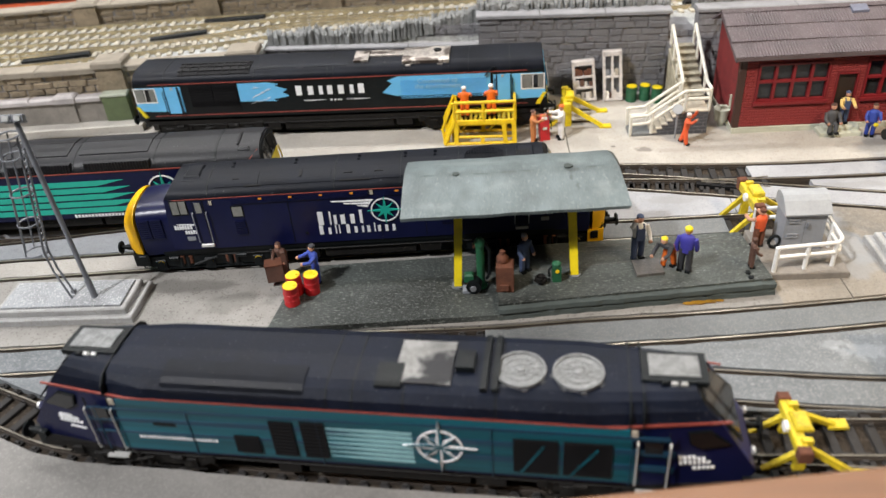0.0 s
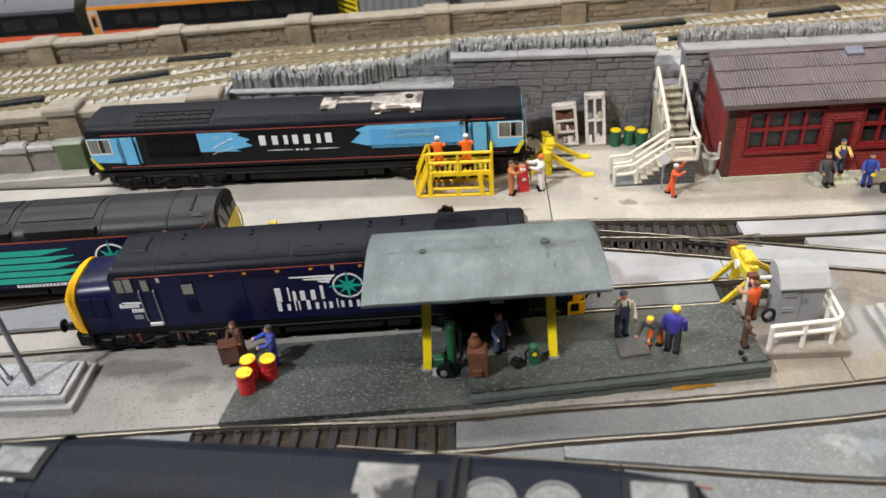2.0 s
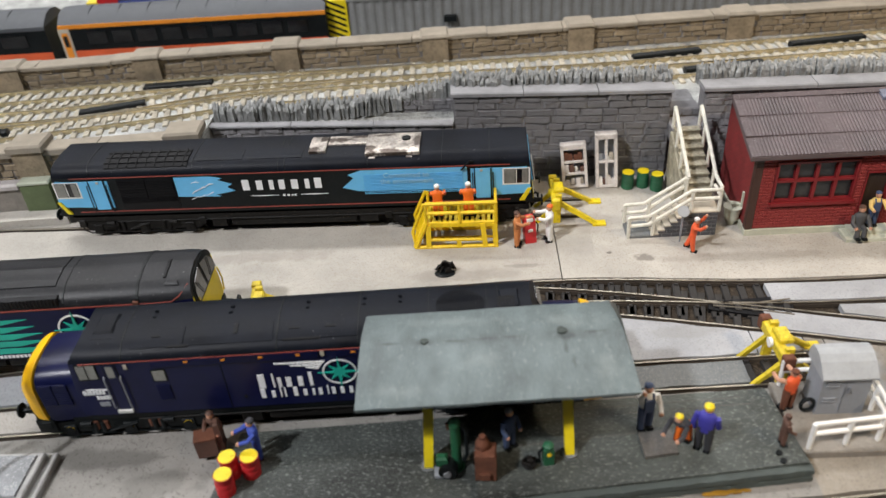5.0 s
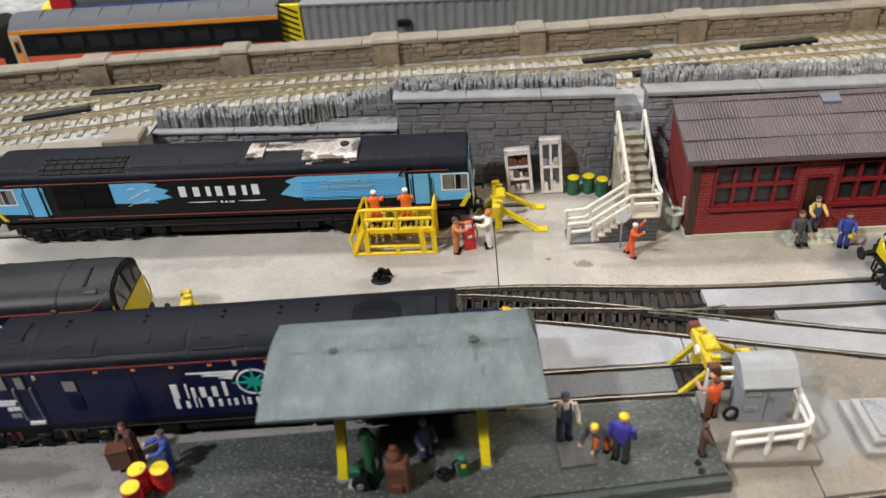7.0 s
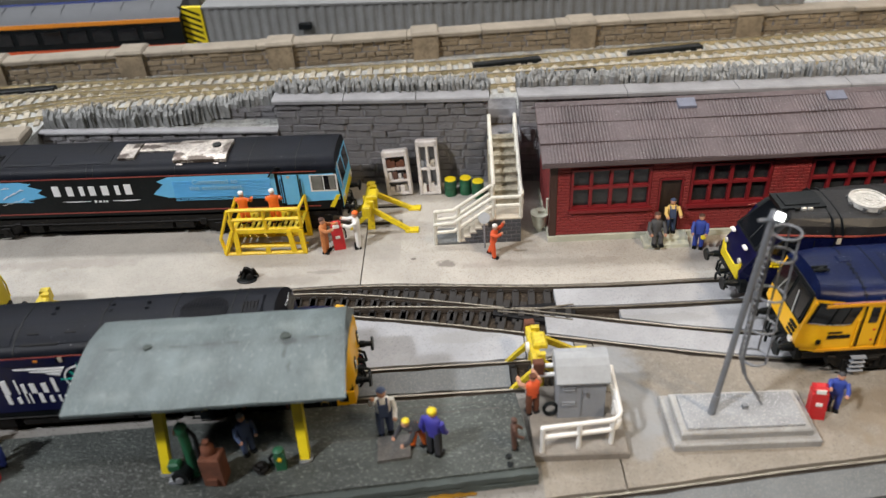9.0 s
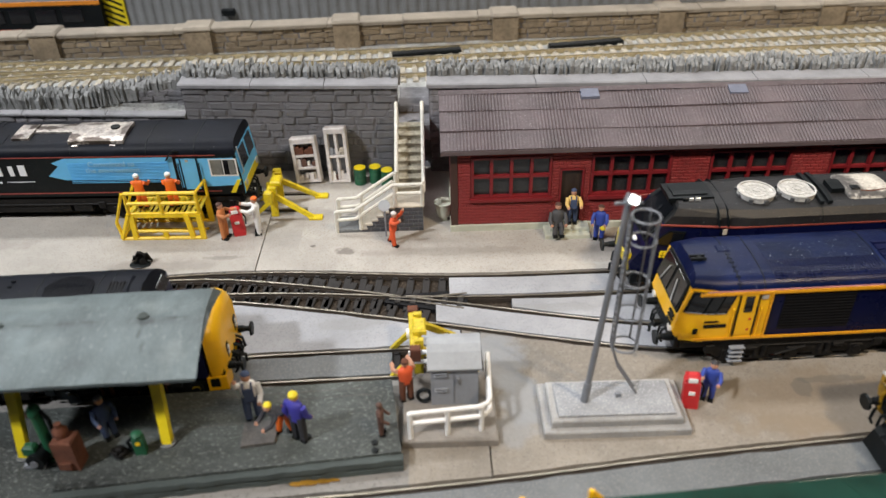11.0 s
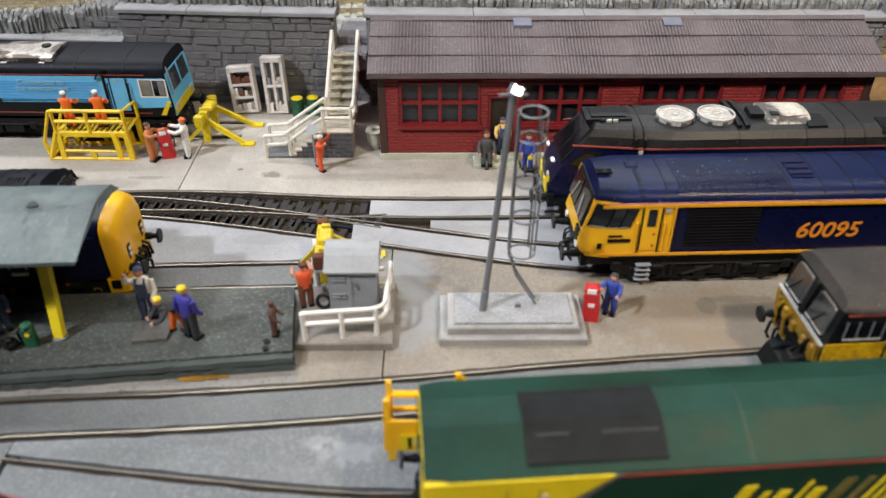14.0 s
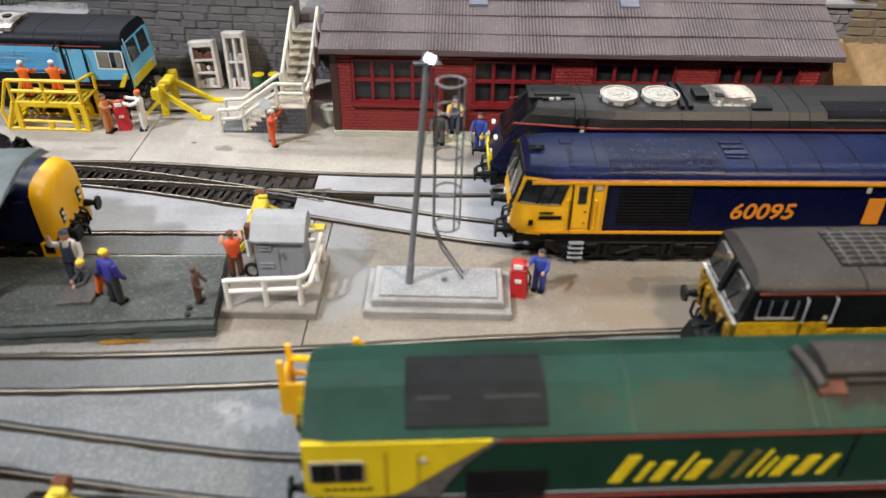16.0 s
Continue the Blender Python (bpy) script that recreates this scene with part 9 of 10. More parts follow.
# ---- yellow access platforms ----
def access_platform(at, turn, label):
    a = thing("access_platform", at, turn, label, "access platform", "access platforms")
    W, D, dz, rz = 0.0360, 0.0170, 0.0160, 0.0275
    x0 = 0.0072
    for y in (0.0, D - 0.0012):
        part("deck_edge", Mesh().box(x0, x0 + W, y - 0.0003, y + 0.0012, dz - 0.0028, dz, b=0.0003), YELLOW, a)
    for k in range(13):
        x = x0 + (W - 0.0016) * k / 12
        part("deck_slat", Mesh().box(x, x + 0.0016, 0.0012, D - 0.0012, dz - 0.0008, dz - 0.0002), YELLOW_GRIMY, a)
    for k in range(2):
        xa = x0 + 0.002 + k * 0.0175
        part("cross_brace", Mesh().rod([(xa, D, 0.0010), (xa + 0.0145, D, dz - 0.0010)], 0.0007, 6), YELLOW_GRIMY, a)
    bar = lambda p, r=0.0010, nm="rail": part(nm, Mesh().rod(p, r, 6), YELLOW, a)
    for y in (0.0, D):
        bar([(0.0, y, 0.0006), (x0 + W, y, 0.0006)], 0.0011, "base_bar")
        for x, xt in ((x0 + 0.0008, x0 + 0.0002), (x0 + W - 0.0070, x0 + W - 0.0058), (x0 + W - 0.0008, x0 + W - 0.0004)):
            part("leg", Mesh().box(-0.0013, 0.0013, -0.0009, 0.0009, 0, 1, 0, Matrix.Translation((xt, y, 0)) @ Matrix(((1, 0, x - xt, 0), (0, 1, 0, 0), (0, 0, dz - 0.001, 0), (0, 0, 0, 1)))), YELLOW, a)
        part("stub_post", Mesh().box(x0 + W * 0.42, x0 + W * 0.42 + 0.0024, y - 0.0009, y + 0.0009, 0.0010, 0.0052, b=0.0003), YELLOW, a)
        bar([(x0, y, 0.0052), (x0 + W - 0.006, y, 0.0048)], 0.0009, "lower_bar")
        bar([(0.0005, y, 0.001), (x0, y, dz)], 0.0015, "stringer")
        bar([(-0.0005, y, 0.0105), (x0 - 0.001, y, rz if y == 0 else rz - 0.0025)], 0.0009, "stair_rail")
        bar([(0.0008, y, 0.001), (-0.0005, y, 0.0105)])
    for k in range(5):
        u = (k + 0.5) / 5
        part("tread", Mesh().box(x0 * u - 0.0012, x0 * u + 0.0012, 0, D, dz * u - 0.0003, dz * u + 0.0003), YELLOW, a)
    for z in (rz, (dz + rz) / 2):
        bar([(x0, 0.0, z), (x0 + W, 0.0, z)])
    for x in (x0, x0 + W * 0.48, x0 + W):
        bar([(x, 0.0, dz), (x, 0.0, rz)], 0.0010, "post")
    for x in (x0, x0 + W):
        bar([(x, D, dz), (x, D, rz - 0.0025)], 0.0009, "post")
    bar([(x0 + W, 0.0, rz), (x0 + W, D, rz - 0.0025)], 0.0008, "end_rail")
    bar([(x0, D * 0.5, 0.0006), (x0 + W, D * 0.5, 0.0006)], 0.0007, "base_bar")
    return a


access_platform((0.0345, 0.4712, 0), -1.5, "yellow steel access platform with steps and handrails")


def end_frame(at, label):
    a = thing("loading_steps", at, 0, label, "loading steps")
    part("front_plate", Mesh().box(0.0, 0.0165, 0.0, 0.0010, 0.0165, 0.0290, b=0.0003), YELLOW_CAB, a)
    part("side_plate", Mesh().box(0.0, 0.0010, 0.0010, 0.0120, 0.0150, 0.0285, b=0.0003), YELLOW_CAB, a)
    part("notice", Mesh().box(0.0045, 0.0115, -0.0003, 0.0003, 0.0172, 0.0235), YELLOW_LEMON, a)
    for x in (0.0065, 0.0090):
        part("notice_bar", Mesh().box(x, x + 0.0011, -0.0005, 0.0, 0.0180, 0.0225), BLACK, a)
    for x, y, z0, z1 in ((0.0008, 0.0008, 0.0165, 0.0370), (0.0210, 0.0110, 0.0, 0.0370), (0.0008, 0.0110, 0.0, 0.034), (0.0165, 0.0008, 0.0165, 0.0290)):
        m = Mesh().rings([[(x + e * (1 if z == z0 else 0.6), y + f * (1 if z == z0 else 0.6), z) for e, f in ((-0.0013, -0.0009), (0.0013, -0.0009), (0.0013, 0.0009), (-0.0013, 0.0009))] for z in (z0, z1)])
        part("post", m, YELLOW_CAB, a)
    part("top_bar", Mesh().rod([(0.0008, 0.0110, 0.0285), (0.0210, 0.0110, 0.0285)], 0.0011, 8), YELLOW_CAB, a)
    part("mid_bar", Mesh().rod([(0.0008, 0.0110, 0.0225), (0.0210, 0.0110, 0.0225)], 0.0008, 8), YELLOW_CAB, a)
    part("brace", Mesh().rod([(0.0210, 0.0110, 0.0365), (0.0290, 0.0125, 0.0255)], 0.0009, 8), YELLOW_CAB, a)
    part("brace", Mesh().rod([(0.0210, 0.0110, 0.0320), (0.0255, 0.0120, 0.0255)], 0.0007, 8), YELLOW_CAB, a)
    part("rear_leg", Mesh().rod([(0.0290, 0.0125, 0.0260), (0.0290, 0.0125, 0.0)], 0.0008, 8), YELLOW_CAB, a)
    return a


end_frame((0.2205, 0.2655, 0), "yellow steel loading steps with a small notice")


# ---- fuel pumps and clutter ----
def red_pump(at, turn, label):
    p = thing("fuel_pump", at, turn, label, "fuel pump", "red pumps")
    p.matrix_world = pose(at[0], at[1], at[2], 0, -3, turn)
    part("cabinet", Mesh().box(-0.0030, 0.0030, -0.0024, 0.0024, 0, 0.0140, b=0.0008), RED, p)
    part("head", Mesh().box(-0.0027, 0.0027, -0.0021, 0.0021, 0.0140, 0.0164, b=0.0011), RED, p)
    part("dial", Mesh().box(-0.0017, 0.0017, -0.0026, -0.0020, 0.0138, 0.0158, b=0.0003), WHITE, p, "white dial face")
    part("label_plate", Mesh().box(-0.0012, 0.0012, -0.0028, -0.0024, 0.0075, 0.0090), WHITE, p)
    part("nozzle", Mesh().rod([(0.0034, 0, 0.012), (0.0045, -0.001, 0.010), (0.0040, -0.001, 0.006)], 0.0004, 6), BLACK, p)
    return p


red_pump((0.0955, 0.4735, 0), 10, "red fuel pump with a white dial in the yard")
red_pump((0.2945, 0.3435, 0), -12, "red fuel pump with a white dial by the lamp tower")

g = thing("tall_pump", (0.0567, 0.3245, 0.0032), 0, "tall dark green hand pump with a black hose", "pump")
part("column", Mesh().rod([(0, 0, 0), (0, 0, 0.022)], 0.0019, 12), GREEN_PUMP, g, smooth=True)
part("head", Mesh().ball((0, 0, 0.0235), 0.0026, sz=1.3), GREEN_PUMP, g, smooth=True)
part("gauge", Mesh().disc((-0.0022, 0, 0.0225), (-1, -0.3, 0), 0.0014, 0.0008, 10), RUST, g)
part("hose", Mesh().rod([(0.002, 0, 0.024), (0.0042, -0.0005, 0.020), (0.0040, -0.001, 0.008), (0.0025, -0.001, 0.005)], 0.0008, 6), BLACK, g)
part("base", Mesh().disc((0, 0, 0), (0, 0, 1), 0.0028, 0.0012, 12), GREEN_PUMP, g)
g = thing("waste_oil_tank", (0.0672, 0.3182, 0.0066), -4, "rusty brown waste oil tank on the platform", "oil tank")
part("tank", Mesh().box(-0.0036, 0.0040, -0.0032, 0.0034, 0, 0.0138, b=0.0006), RUST, g)
part("dome", Mesh().ball((-0.0008, 0.001, 0.0150), 0.0028, sz=1.2), RUST, g, smooth=True)
part("cap", Mesh().disc((-0.0008, 0.001, 0.0175), (0, 0, 1), 0.0012, 0.0018, 10), RUST, g)
part("drain_plate", Mesh().box(-0.0018, 0.0018, -0.0043, -0.0036, 0.0015, 0.0045), RUST, g)
g = thing("small_compressor", (0.0522, 0.3208, 0.0032), 0, "black and green compressor beside a yellow post", "compressor")
part("drum", Mesh().disc((0.001, -0.0022, 0.0036), (0.15, 1, 0), 0.0034, 0.0050, 16), BLACK, g, smooth=True)
part("motor", Mesh().box(-0.0030, 0.0012, -0.0005, 0.0030, 0.0055, 0.0095, b=0.0008), GREEN_PUMP, g)
part("fan_hub", Mesh().disc((0.0009, -0.0026, 0.0036), (0.15, -1, 0), 0.0014, 0.0006, 10), GREY_POLE, g)
part("frame", Mesh().box(-0.0040, 0.0035, -0.0015, 0.0032, 0.0, 0.0014), GREY_PAINT, g)
g = thing("small_pump", (0.0902, 0.3225, 0.0066), 8, "short green pump with a black handle", "pump")
part("column", Mesh().box(-0.0019, 0.0019, -0.0016, 0.0016, 0, 0.0085, b=0.0005), GREEN_PUMP, g)
part("cap", Mesh().ball((0, 0, 0.0090), 0.0022, sz=0.7), GREEN_PUMP, g, smooth=True)
part("badge", Mesh().disc((0, -0.0016, 0.0060), (0, -1, 0), 0.0009, 0.0003, 10), YELLOW, g)
part("handle", Mesh().rod([(-0.0019, 0, 0.008), (-0.0036, -0.0004, 0.0065), (-0.0032, -0.0004, 0.003)], 0.0006, 6), BLACK, g)
g = thing("hose_heap", (0.0832, 0.3208, 0.0066), 0, "dark tangled heap of hose and fittings", "hose")
part("coil", Mesh().rod([(math.cos(k * 0.6) * (0.0022 + 0.0004 * math.sin(k * 1.7)), math.sin(k * 0.6) * 0.0020, 0.0008 + 0.00009 * k) for k in range(30)], 0.0006, 6), UNDER, g)
part("fitting", Mesh().box(-0.0010, 0.0014, -0.0012, 0.0012, 0.002, 0.0048, b=0.0005), UNDER, g)
g = thing("wooden_crate", (-0.0400, 0.3360, 0.0030), 12, "dark brown crate and sack trolley on the platform", "crate")
part("crate_box", Mesh().box(-0.0045, 0.0035, -0.0030, 0.0030, 0.0, 0.0090, b=0.0003), BROWN_FIG, g)
part("lid", Mesh().box(-0.0047, 0.0037, -0.0032, 0.0032, 0.0090, 0.0096), RUST, g)
part("trolley_back", Mesh().box(0.0035, 0.0058, -0.0012, 0.0028, 0.0, 0.0150, b=0.0005), BROWN_FIG, g)

# white storage racks leaning on the wall
def rack(at, w, h, lean, columns, label):
    r = thing("storage_rack", at, -4, label, "rack", "storage racks")
    r.matrix_world = pose(at[0], at[1], at[2], -9, lean, -4)
    d, t = 0.0055, 0.0017
    for x in (0, w - t):
        part("side_panel", Mesh().box(x, x + t, 0, d, 0, h, b=0.0004), OFF_WHITE, r)
    part("back_panel", Mesh().box(t, w - t, d - 0.0006, d, 0, h), GREY_PAINT, r)
    rnd = random.Random(int(w * 1e5))
    levels = (0.0, h * 0.30, h * 0.57) if columns == 1 else (0.0, h * 0.46)
    for z in levels:
        part("shelf", Mesh().box(t, w - t, 0.0002, d - 0.0006, z, z + t * 0.8, b=0.0003), OFF_WHITE, r)
    part("top_panel", Mesh().box(0.0002, w - 0.0002, 0.0, d, h - 0.0034, h, b=0.0008), OFF_WHITE, r)
    if columns == 2:
        part("divider", Mesh().box(w / 2 - 0.0007, w / 2 + 0.0007, 0.0004, d - 0.0008, t, h - 0.003), OFF_WHITE, r)
    for k, z in enumerate(levels):
        for i in range(4):
            x = t + (w - 2 * t) * (i + 0.5) / 4 + rnd.uniform(-0.0006, 0.0006)
            hh = rnd.uniform(0.002, h * 0.17)
            c = RUST if columns == 1 and k == 2 else rnd.choice((WHITE, GREY_PAINT, CREAM, BROWN_FIG, OFF_WHITE))
            if rnd.random() < 0.3:
                part("stored_part", Mesh().rod([(x, 0.0028, z + t), (x + rnd.uniform(-0.001, 0.001), 0.0028, z + t + hh)], 0.0011, 8), c, r)
            else:
                part("stored_part", Mesh().box(x - 0.0014, x + 0.0012, 0.001, d - 0.001, z + t * 0.8, z + t + hh, b=0.0004), c, r)
    return r


rack((0.1185, 0.5235, 0.0005), 0.0145, 0.0268, -5, 1, "off-white leaning storage rack of spare parts by the wall")
rack((0.1375, 0.5230, 0.0005), 0.0122, 0.0325, -3, 2, "narrow off-white storage rack of small parts by the wall")

# hole in the yard edge with black point motor
g = thing("point_motor", (0.0505, 0.4480, 0.0), 0, "black point motor in a torn hole of the yard edge", "point motor")
part("hole", Mesh().rings([[(0.0052 * math.cos(a) * q, 0.0034 * math.sin(a) * q, z) for a in [2 * math.pi * k / 14 for k in range(14)]] for q, z in ((1.0, -0.0020), (1.0, 0.0006), (0.86, 0.0010))]), BLACK, g)
rows = []
for k in range(9):
    a = math.pi * (0.06 + 0.88 * k / 8)
    h = 0.0062 * math.sin(a) + 0.0009 * math.sin(k * 2.3)
    x = -0.0054 * math.cos(a)
    rows.append([(x, 0.0034, 0.0004), (x, 0.0042, 0.0004), (x * 0.92 + 0.0010, 0.0020, h + 0.0006), (x * 0.9 + 0.0010, 0.0010, h)])
part("torn_card", Mesh().rings(rows), UNDER, g, "dark torn edge of card")
part("coil", Mesh().disc((0.0016, 0.0012, 0.0016), (0.2, -1, 0.1), 0.0018, 0.0022, 12), UNDER, g)
part("lever", Mesh().rod([(0.0022, 0.0006, 0.0010), (0.0040, 0.0008, 0.0062)], 0.0005, 6), UNDER, g)
part("lever", Mesh().rod([(-0.0024, 0.0000, 0.0010), (-0.0008, 0.0008, 0.0040)], 0.0006, 6), UNDER, g)

g = thing("equipment_cabinet", (-0.1965, 0.5195, 0.0050), 3, "olive green equipment cabinet beside the low wall", "cabinet")
part("body", Mesh().box(0.0, 0.0170, 0.0, 0.0070, 0.0, 0.0175, b=0.0005), CANVAS, g)
part("cabinet_lid", Mesh().box(-0.0006, 0.0176, -0.0006, 0.0076, 0.0175, 0.0192, b=0.0006), CANVAS_PALE, g, "pale green lid")
tagged(link("raised_slab", Mesh().slab([(-0.50, 0.4960), (-0.1700, 0.5110), (-0.1700, 0.5295), (-0.50, 0.5130)], 0.0, 0.0050), CONCRETE_WARM), "pale raised concrete slab before the low wall", "slab", kind="structure")
low = tagged(link("wall_low_grey", Mesh().box(-0.30, 0.0, 0.0, 0.0050, 0, 0.0150), PAD_BROWN), "low grimy grey wall with pale coping stones", "wall", kind="structure")
low.matrix_world = pose(-0.1972, 0.5210, 0.0050, 0, 0, 3)
rnd = random.Random(5)
for k in range(12):
    x = -0.0004 - k * 0.0245
    part("coping_stone", Mesh().box(x - 0.0242, x, -0.0016, 0.0066, 0.0150, 0.0172 + rnd.uniform(0, 0.0012), b=0.0008), WALL_CAP, low)
part("pillar", Mesh().box(-0.0300, -0.0190, -0.0012, 0.0052, 0, 0.0149, b=0.0006), PAD_BROWN, low)
part("pillar_cap", Mesh().box(-0.0318, -0.0172, -0.0028, 0.0064, 0.0149, 0.0200, b=0.0014), WALL_CAP, low)


# ---- model figures, each one plain mesh ----
def figurine(at, turn, label, top, legs, hat, arms=None, h=0.0228, reach=(20, 20), stoop=0.0, sit=False, stride=0.0, lean=0.0, skin=None, bib=None):
    """A small painted figure in one mesh: slots are legs, top, head, hat, arms, boots."""
    k = h / 0.0228
    m = Mesh()
    hip = 0.0048 if sit else 0.0108
    for s in (-1, 1):
        x = s * 0.0017
        f = s * stride
        if sit:
            m.rod([(x, 0.001, hip), (x, -0.0045, hip), (x, -0.0050, 0.0)], 0.0013, 8, 0)
            m.box(x - 0.0011, x + 0.0011, -0.0075, -0.0040, 0, 0.0012, 5)
        else:
            m.rod([(x, f, 0.0005), (x, f * 0.5, 0.0055), (x * 0.8, 0, hip + 0.001)], 0.0012, 8, 0, 0.0017)
            m.box(x - 0.0011, x + 0.0011, f - 0.0024, f + 0.0012, 0, 0.0013, 5)
    chest = hip + 0.0070
    by = -stoop * 0.0060
    cz = chest - stoop * 0.003
    m.rings([[(math.cos(2 * math.pi * i / 10) * a, y0 + math.sin(2 * math.pi * i / 10) * b, z) for i in range(10)] for z, a, b, y0 in
             ((hip - 0.0006, 0.0027, 0.0019, 0), (hip + 0.0025, 0.0029, 0.0019, by * 0.3), (cz - 0.0015, 0.0034, 0.0021, by * 0.9), (cz, 0.0028, 0.0017, by), (cz + 0.0008, 0.0012, 0.0011, by))], 1)
    for s, deg in ((-1, reach[0]), (1, reach[1])):
        a = radians(deg)
        sh = Vector((s * 0.0033, by, cz - 0.0008))
        el = sh + Vector((s * 0.0008, -math.sin(a) * 0.0040, -math.cos(a) * 0.0040))
        ha = el + Vector((-s * 0.0006, -math.sin(min(a + 0.6, 2.8)) * 0.0036, -math.cos(min(a + 0.6, 2.8)) * 0.0036))
        m.rod([sh, el, ha], 0.0011, 7, 4, 0.0009)
        m.ball(ha, 0.0010, 2, n=6)
    if bib:
        m.box(-0.0018, 0.0018, by - 0.0026, by - 0.0012, hip, cz - 0.0012, 0)
        for s in (-1, 1):
            m.rod([(s * 0.0014, by - 0.0022, cz - 0.0014), (s * 0.0015, by - 0.0010, cz + 0.0004), (s * 0.0012, by + 0.0016, cz - 0.0010)], 0.00045, 5, 0)
    hz = cz + 0.0028
    m.ball((0, by * 1.25 - 0.0002, hz), 0.0017, 2, sz=1.15)
    m.ball((0, by * 1.25 + 0.0001, hz + 0.0009), 0.0018, 3, sz=0.75)
    ob = link("figurine", m, [legs, top, skin or SKIN, hat, arms or top, BLACK], smooth=True)
    ob.matrix_world = pose(at[0], at[1], at[2], lean, 0, turn) @ Matrix.Scale(k, 4)
    return tagged(ob, label, "figurine", "figurines")


RM = "painted model figure in "
figurine((0.1280, 0.3372, 0.0066), 10, RM + "denim dungarees and white shirt waving a cap", WHITE, DENIM, DENIM, WHITE, reach=(125, 25), h=0.0238, stride=0.0006, bib=True)
figurine((0.1408, 0.3305, 0.0066), -45, RM + "grey top and orange trousers, stooping", DARK_FIG, HIVIS, YELLOW_LEMON, stoop=0.8, h=0.0208, reach=(30, 50), stride=0.0022)
figurine((0.1468, 0.3262, 0.0066), 150, RM + "violet coat and yellow helmet", VIOLET_FIG, DARK_FIG, YELLOW_LEMON, h=0.0240, reach=(5, -15))
figurine((0.0765, 0.3305, 0.0066), 40, RM + "blue overalls and grey cap", DENIM, DENIM, GREY_PAINT, h=0.0205, reach=(8, 8))
figurine((-0.0200, 0.3325, 0.0030), -60, RM + "blue overalls beside red drums", BLUE_FIG, BLUE_FIG, DARK_FIG, reach=(60, 60), h=0.0212)
figurine((-0.0375, 0.3412, 0.0030), -10, RM + "dark brown beside a crate", BROWN_FIG, BROWN_FIG, BROWN_FIG, reach=(20, 20), stoop=0.25, h=0.0188)
figurine((0.1850, 0.3475, 0.0034), 200, RM + "orange vest at the relay box", RED_FIG, RUST, RUST, SKIN, reach=(70, 60), h=0.0212)
figurine((0.1762, 0.3278, 0.0066), 90, "unpainted dark brown model figure standing on the platform", BROWN_FIG, BROWN_FIG, BROWN_FIG, h=0.0155, skin=BROWN_FIG)
figurine((0.0480, 0.4765, 0.0160), 175, RM + "orange clothing and white helmet", HIVIS, HIVIS, WHITE, h=0.0198, reach=(50, 40))
figurine((0.0640, 0.4765, 0.0160), 185, RM + "orange clothing and white helmet", HIVIS, HIVIS, WHITE, h=0.0203, reach=(40, 45))
figurine((0.0885, 0.4700, 0), 75, RM + "tan orange overalls reaching for a red pump", TAN_FIG, TAN_FIG, BROWN_FIG, reach=(80, 80), h=0.0215)
figurine((0.1055, 0.4735, 0), -80, RM + "white overalls and orange hair at a pump", WHITE, WHITE, HIVIS, reach=(75, 75), h=0.0225)
figurine((0.1755, 0.4600, 0), 60, RM + "bright orange overalls, walking with a raised arm", RED_FIG, RED_FIG, OFF_WHITE, stride=0.0026, reach=(105, 140), h=0.0200, lean=6)
figurine((0.2600, 0.4645, 0.0022), 0, RM + "grey suit, sitting on a doorstep", SUIT_FIG, SUIT_FIG, BROWN_FIG, sit=True, reach=(35, 35))
figurine((0.2680, 0.4680, 0.0044), 0, RM + "yellow shirt and blue dungarees", TAN_SHIRT, DENIM, DENIM, TAN_SHIRT, bib=True, reach=(45, 50), h=0.0202)
figurine((0.2806, 0.4590, 0), -20, RM + "royal blue overalls with yellow helmet", BLUE_FIG, BLUE_FIG, BROWN_FIG, reach=(30, 40), h=0.0203)
figurine((0.3022, 0.3465, 0), -25, RM + "blue overalls and cap leaning on a pump", BLUE_FIG, BLUE_FIG, DARK_FIG, reach=(80, 60), h=0.0195)
tagged(link("hard_hat", Mesh().ball((0.2815, 0.4555, 0.0085), 0.0015, sz=0.8), YELLOW_LEMON), "tiny yellow hard hat held by a model figure", "hard hat")
g = thing("road_sign", (0.1722, 0.4670, 0), 0, "small pale grey disc sign on a post by the stairs", "sign")
part("disc", Mesh().disc((0, 0, 0.0185), (0, -1, 0.9), 0.0030, 0.0005, 16), GREY_LID, g)
part("post", Mesh().rod([(0, 0, 0), (0, 0, 0.0185)], 0.0005, 6), GREY_PAINT, g)

# ---- behind the parapet ----
LOWB = 0.0180
tagged(link("ground", Mesh().box(-1.2, 1.2, 0.60, 1.6, -0.04, LOWB), BALLAST), "grey ballast of the far running lines", "trackbed", kind="structure")


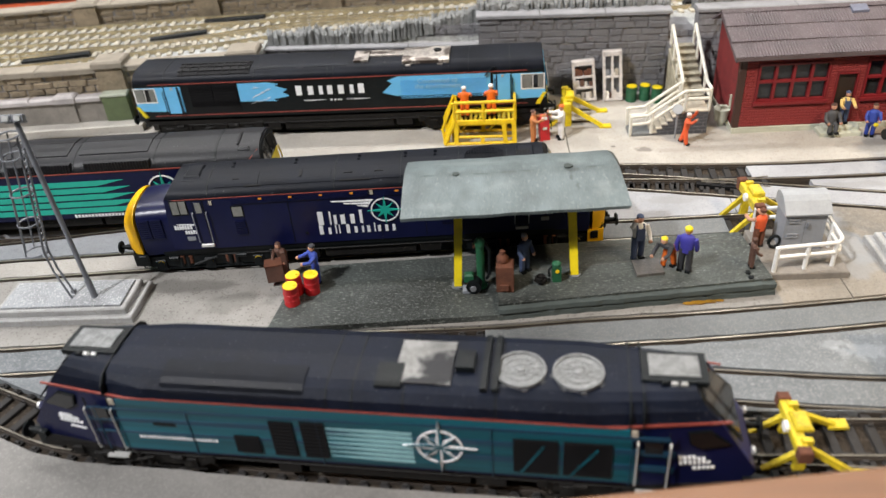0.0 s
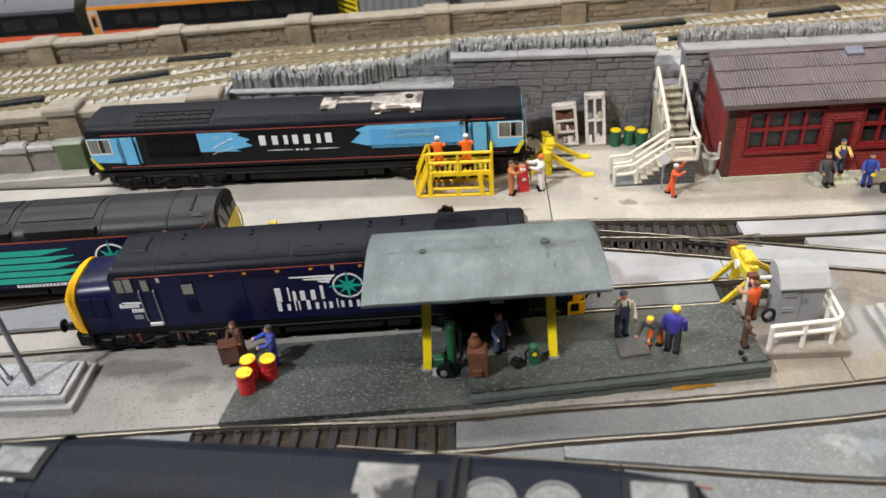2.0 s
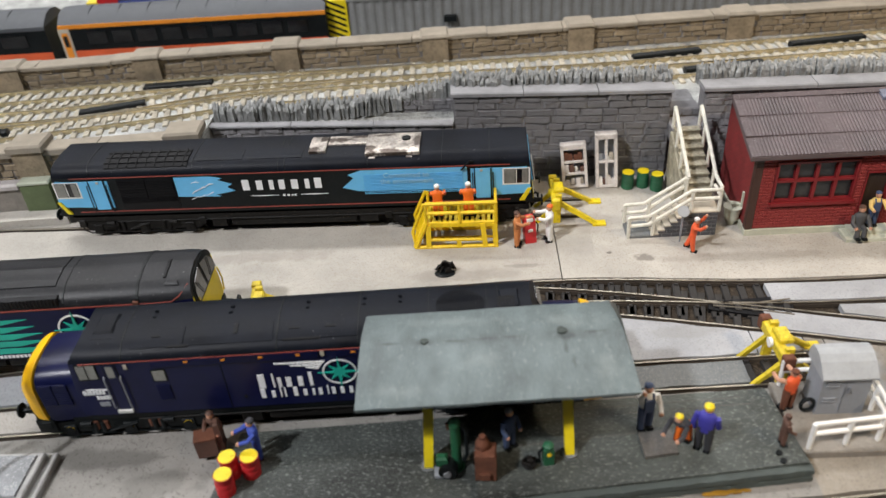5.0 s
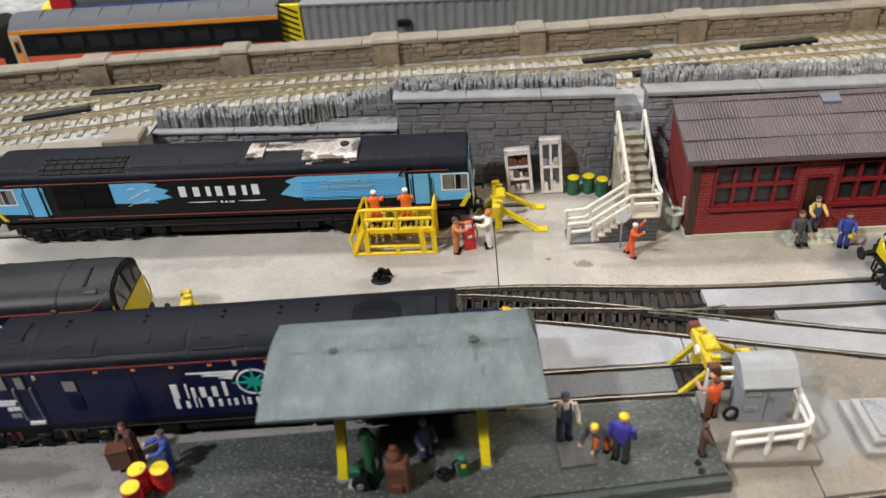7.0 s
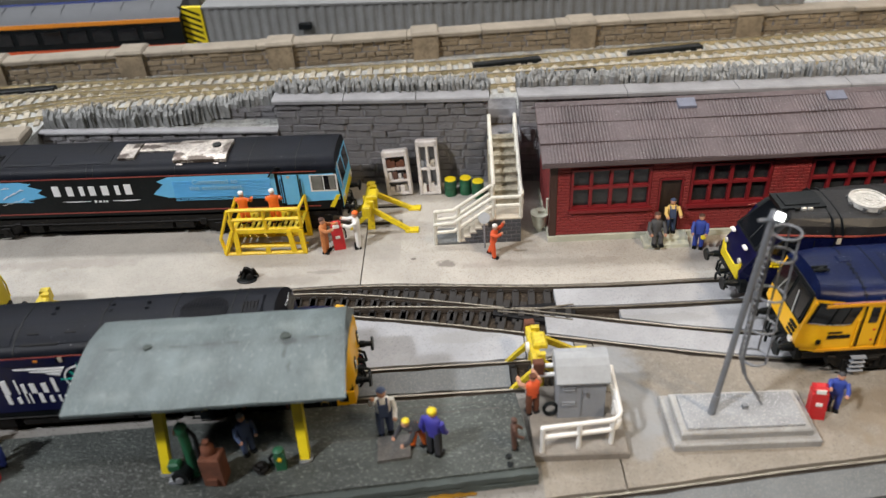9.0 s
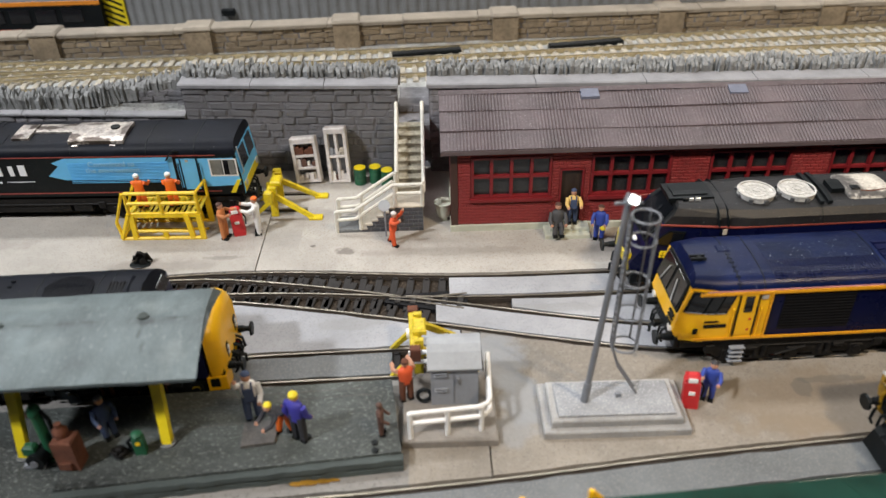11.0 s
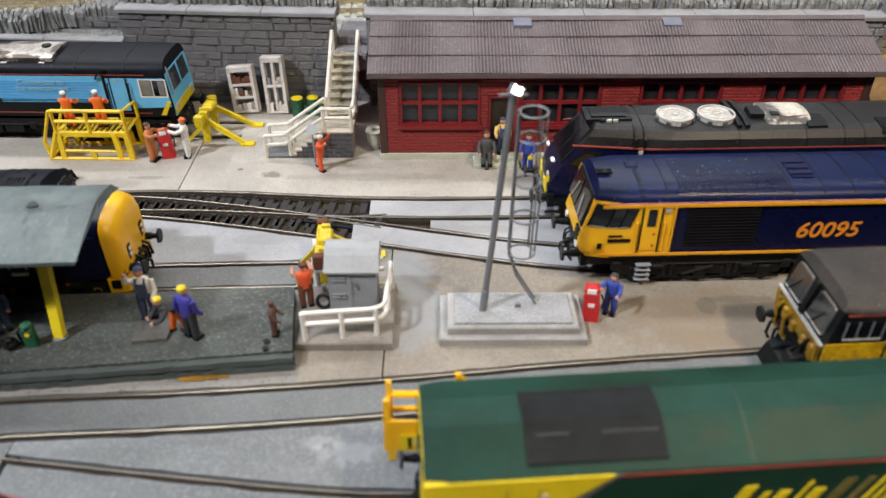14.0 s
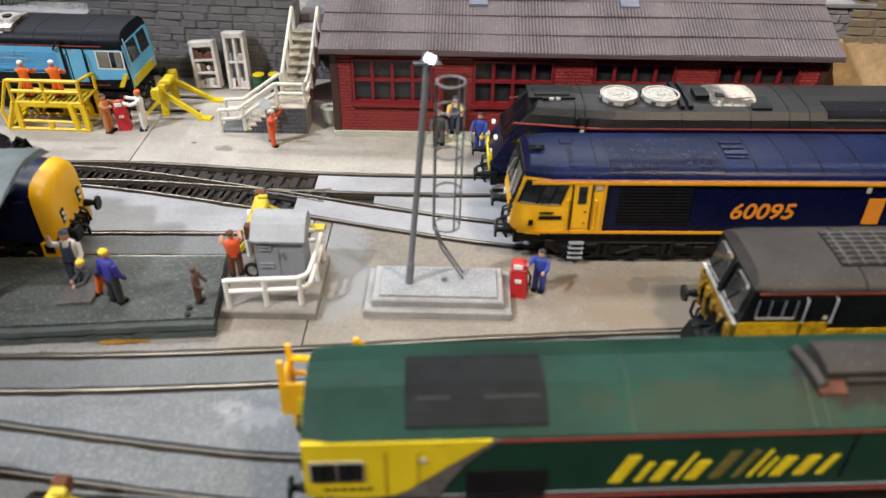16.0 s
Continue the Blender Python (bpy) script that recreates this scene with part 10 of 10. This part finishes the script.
def coach(x0, L, y, label, roof, body, stripe, base, end):
    c = thing("railway_coach", (x0, y, LOWB), 0, label, "railway coach", "coaches")
    w = 0.0172
    sec = [(-w, 0.016), (-w, 0.0395), (-w * 0.85, 0.0445), (-w * 0.5, 0.0485), (0, 0.0500), (w * 0.5, 0.0485), (w * 0.85, 0.0445), (w, 0.0395), (w, 0.016)]
    part("body", Mesh().prism([(-w, 0.012), (-w, 0.0425), (w, 0.0425), (w, 0.012)], 0, L), body, c)
    part("roof", Mesh().prism([(-w - 0.0002, 0.0425)] + [(y_, z_ + 0.0005) for y_, z_ in sec[2:7]] + [(w + 0.0002, 0.0425)], 0, L), roof, c, smooth=True)
    for i in range(1, 9):
        part("roof_rib", Mesh().prism([(-w * 0.86, 0.0446), (-w * 0.5, 0.0496), (0, 0.0512), (0, 0.0500), (-w * 0.5, 0.048)], L * i / 9, L * i / 9 + 0.0006), roof, c)
    part("cantrail_stripe", Mesh().box(0, L, -w - 0.0004, -w + 0.0004, 0.0400, 0.0428), stripe, c)
    part("lower_panel", Mesh().box(0, L, -w - 0.0004, -w + 0.0004, 0.012, 0.0235), base, c)
    part("end_panel", Mesh().box(-0.0006, 0.0075, -w - 0.0006, w, 0.012, 0.0400), end, c)
    part("end_door", Mesh().box(0.0012, 0.0058, -w - 0.0009, -w, 0.0150, 0.0370), stripe, c)
    part("end_window", Mesh().box(0.0020, 0.0050, -w - 0.0012, -w, 0.0270, 0.0350), GLASS_DARK, c)
    n = 9
    for i in range(n):
        a = 0.02 + (L - 0.03) * i / n
        f = part("window", Mesh().box(a, a + (L - 0.03) / n * 0.78, -w - 0.0006, -w + 0.0004, 0.0280, 0.0375), GLASS_DARK, c)
        part("window_frame", Mesh().box(a, a + (L - 0.03) / n * 0.78, -w - 0.0010, -w - 0.0004, 0.0370, 0.0376), BLACK, f)
    for x in (0.035, L - 0.035):
        bogie(c, x, (-0.017, 0.017), 0.034, 0.006)
    return c


coach(-0.2300, 0.1960, 0.7010, "black and grey coach with orange cantrail and red-orange skirt", COACH_ROOF, BLACK, ORANGE, ORANGE_RED, CREAM)
coach(-0.5000, 0.2600, 0.7010, "black and grey coach with red-orange lower panels", COACH_ROOF, BLACK, COACH_ROOF, ORANGE_RED, BLACK)
c = coach(-0.2150, 0.2600, 0.7520, "blue multiple unit with dark roof and orange sweep", BLACK, BLUE_FIG, BLUE_FIG, ORANGE_RED, ORANGE_RED)
part("white_end", Mesh().box(0.145, 0.200, -0.0185, -0.0165, 0.030, 0.0450, b=0.001), WHITE, c)
part("red_tip", Mesh().box(-0.004, 0.012, -0.0185, 0.0185, 0.015, 0.0520, b=0.002), RED, c)
part("yellow_nose", Mesh().box(-0.014, -0.004, -0.0165, 0.0165, 0.012, 0.0460, b=0.004), YELLOW_LEMON, c)
# grey corrugated building with a striped end
g = thing("corrugated_building", (-0.0190, 0.6900, LOWB), -4.2, "long grey corrugated building with a yellow and black striped end", "building")
m = Mesh()
n = 240
rows = []
for i in range(n + 1):
    x = 0.42 * i / n
    dy = 0.0004 * (1 if i % 4 < 2 else -1)
    rows.append([(x, dy, 0), (x, 0.004, 0), (x, 0.004, 0.046), (x, dy, 0.046)])
part("cladding", m.rings(rows), CORR_GREY, g)
part("roof", Mesh().rings([[(x, -0.001, 0.046), (x, 0.10, 0.052), (x, 0.10, 0.053), (x, -0.001, 0.0475)] for x in (0, 0.42)]), CORR_GREY, g)
part("end_wall", Mesh().box(-0.0176, 0.0, -0.0012, 0.003, 0.0, 0.0475), YELLOW_LEMON, g, "yellow end panel with black diagonal stripes")
for k in range(10):
    z = 0.0055 + k * 0.0044
    part("stripe", Mesh().plate([(-0.0165, z + 0.0040), (-0.0165, z + 0.0024), (-0.0015, z - 0.0040), (-0.0015, z - 0.0024)], -0.0016, -0.0010), BLACK, g)
part("side_wall", Mesh().box(-0.0176, -0.0166, 0.003, 0.10, 0.0, 0.0475), CORR_GREY, g)
part("wall_box", Mesh().box(0.0700, 0.0790, -0.0035, 0.0, 0.0300, 0.0345, b=0.0006), BLACK, g)

# dark point-motor covers and painted crossing boards on the upper level
for x, line, ln in ((-0.158, U2, 0.040), (-0.125, U3, 0.045), (0.195, U2, 0.045), (0.225, U1, 0.05), (0.30, U2, 0.05), (-0.235, U1, 0.045)):
    k = pose(x, line(x) + 0.0005, UP, 0, 0, math.degrees(math.atan((line(x + 0.01) - line(x - 0.01)) / 0.02)) + 4)
    tagged(link("crossing_board", Mesh().box(-ln / 2, ln / 2, -0.0028, 0.0028, 0.0, 0.0036, 0, k, 0.0005), BLACK), "black board laid between the upper rails", "crossing board")

# end of the upper level beyond the shed
tagged(link("ground", Mesh().slab([(0.452, 0.470), (0.9, 0.47), (0.9, 0.53), (0.452, 0.5265)], 0.0, 0.010), EARTH), "sandy brown bank beside the shed end", "bank", kind="structure")
tagged(link("ground", Mesh().slab([(0.475, 0.478), (0.9, 0.478), (0.9, 0.512), (0.470, 0.512)], 0.010, 0.013), GREEN_PUMP), "dull green ground cloth beyond the shed", "ground cloth", kind="structure")
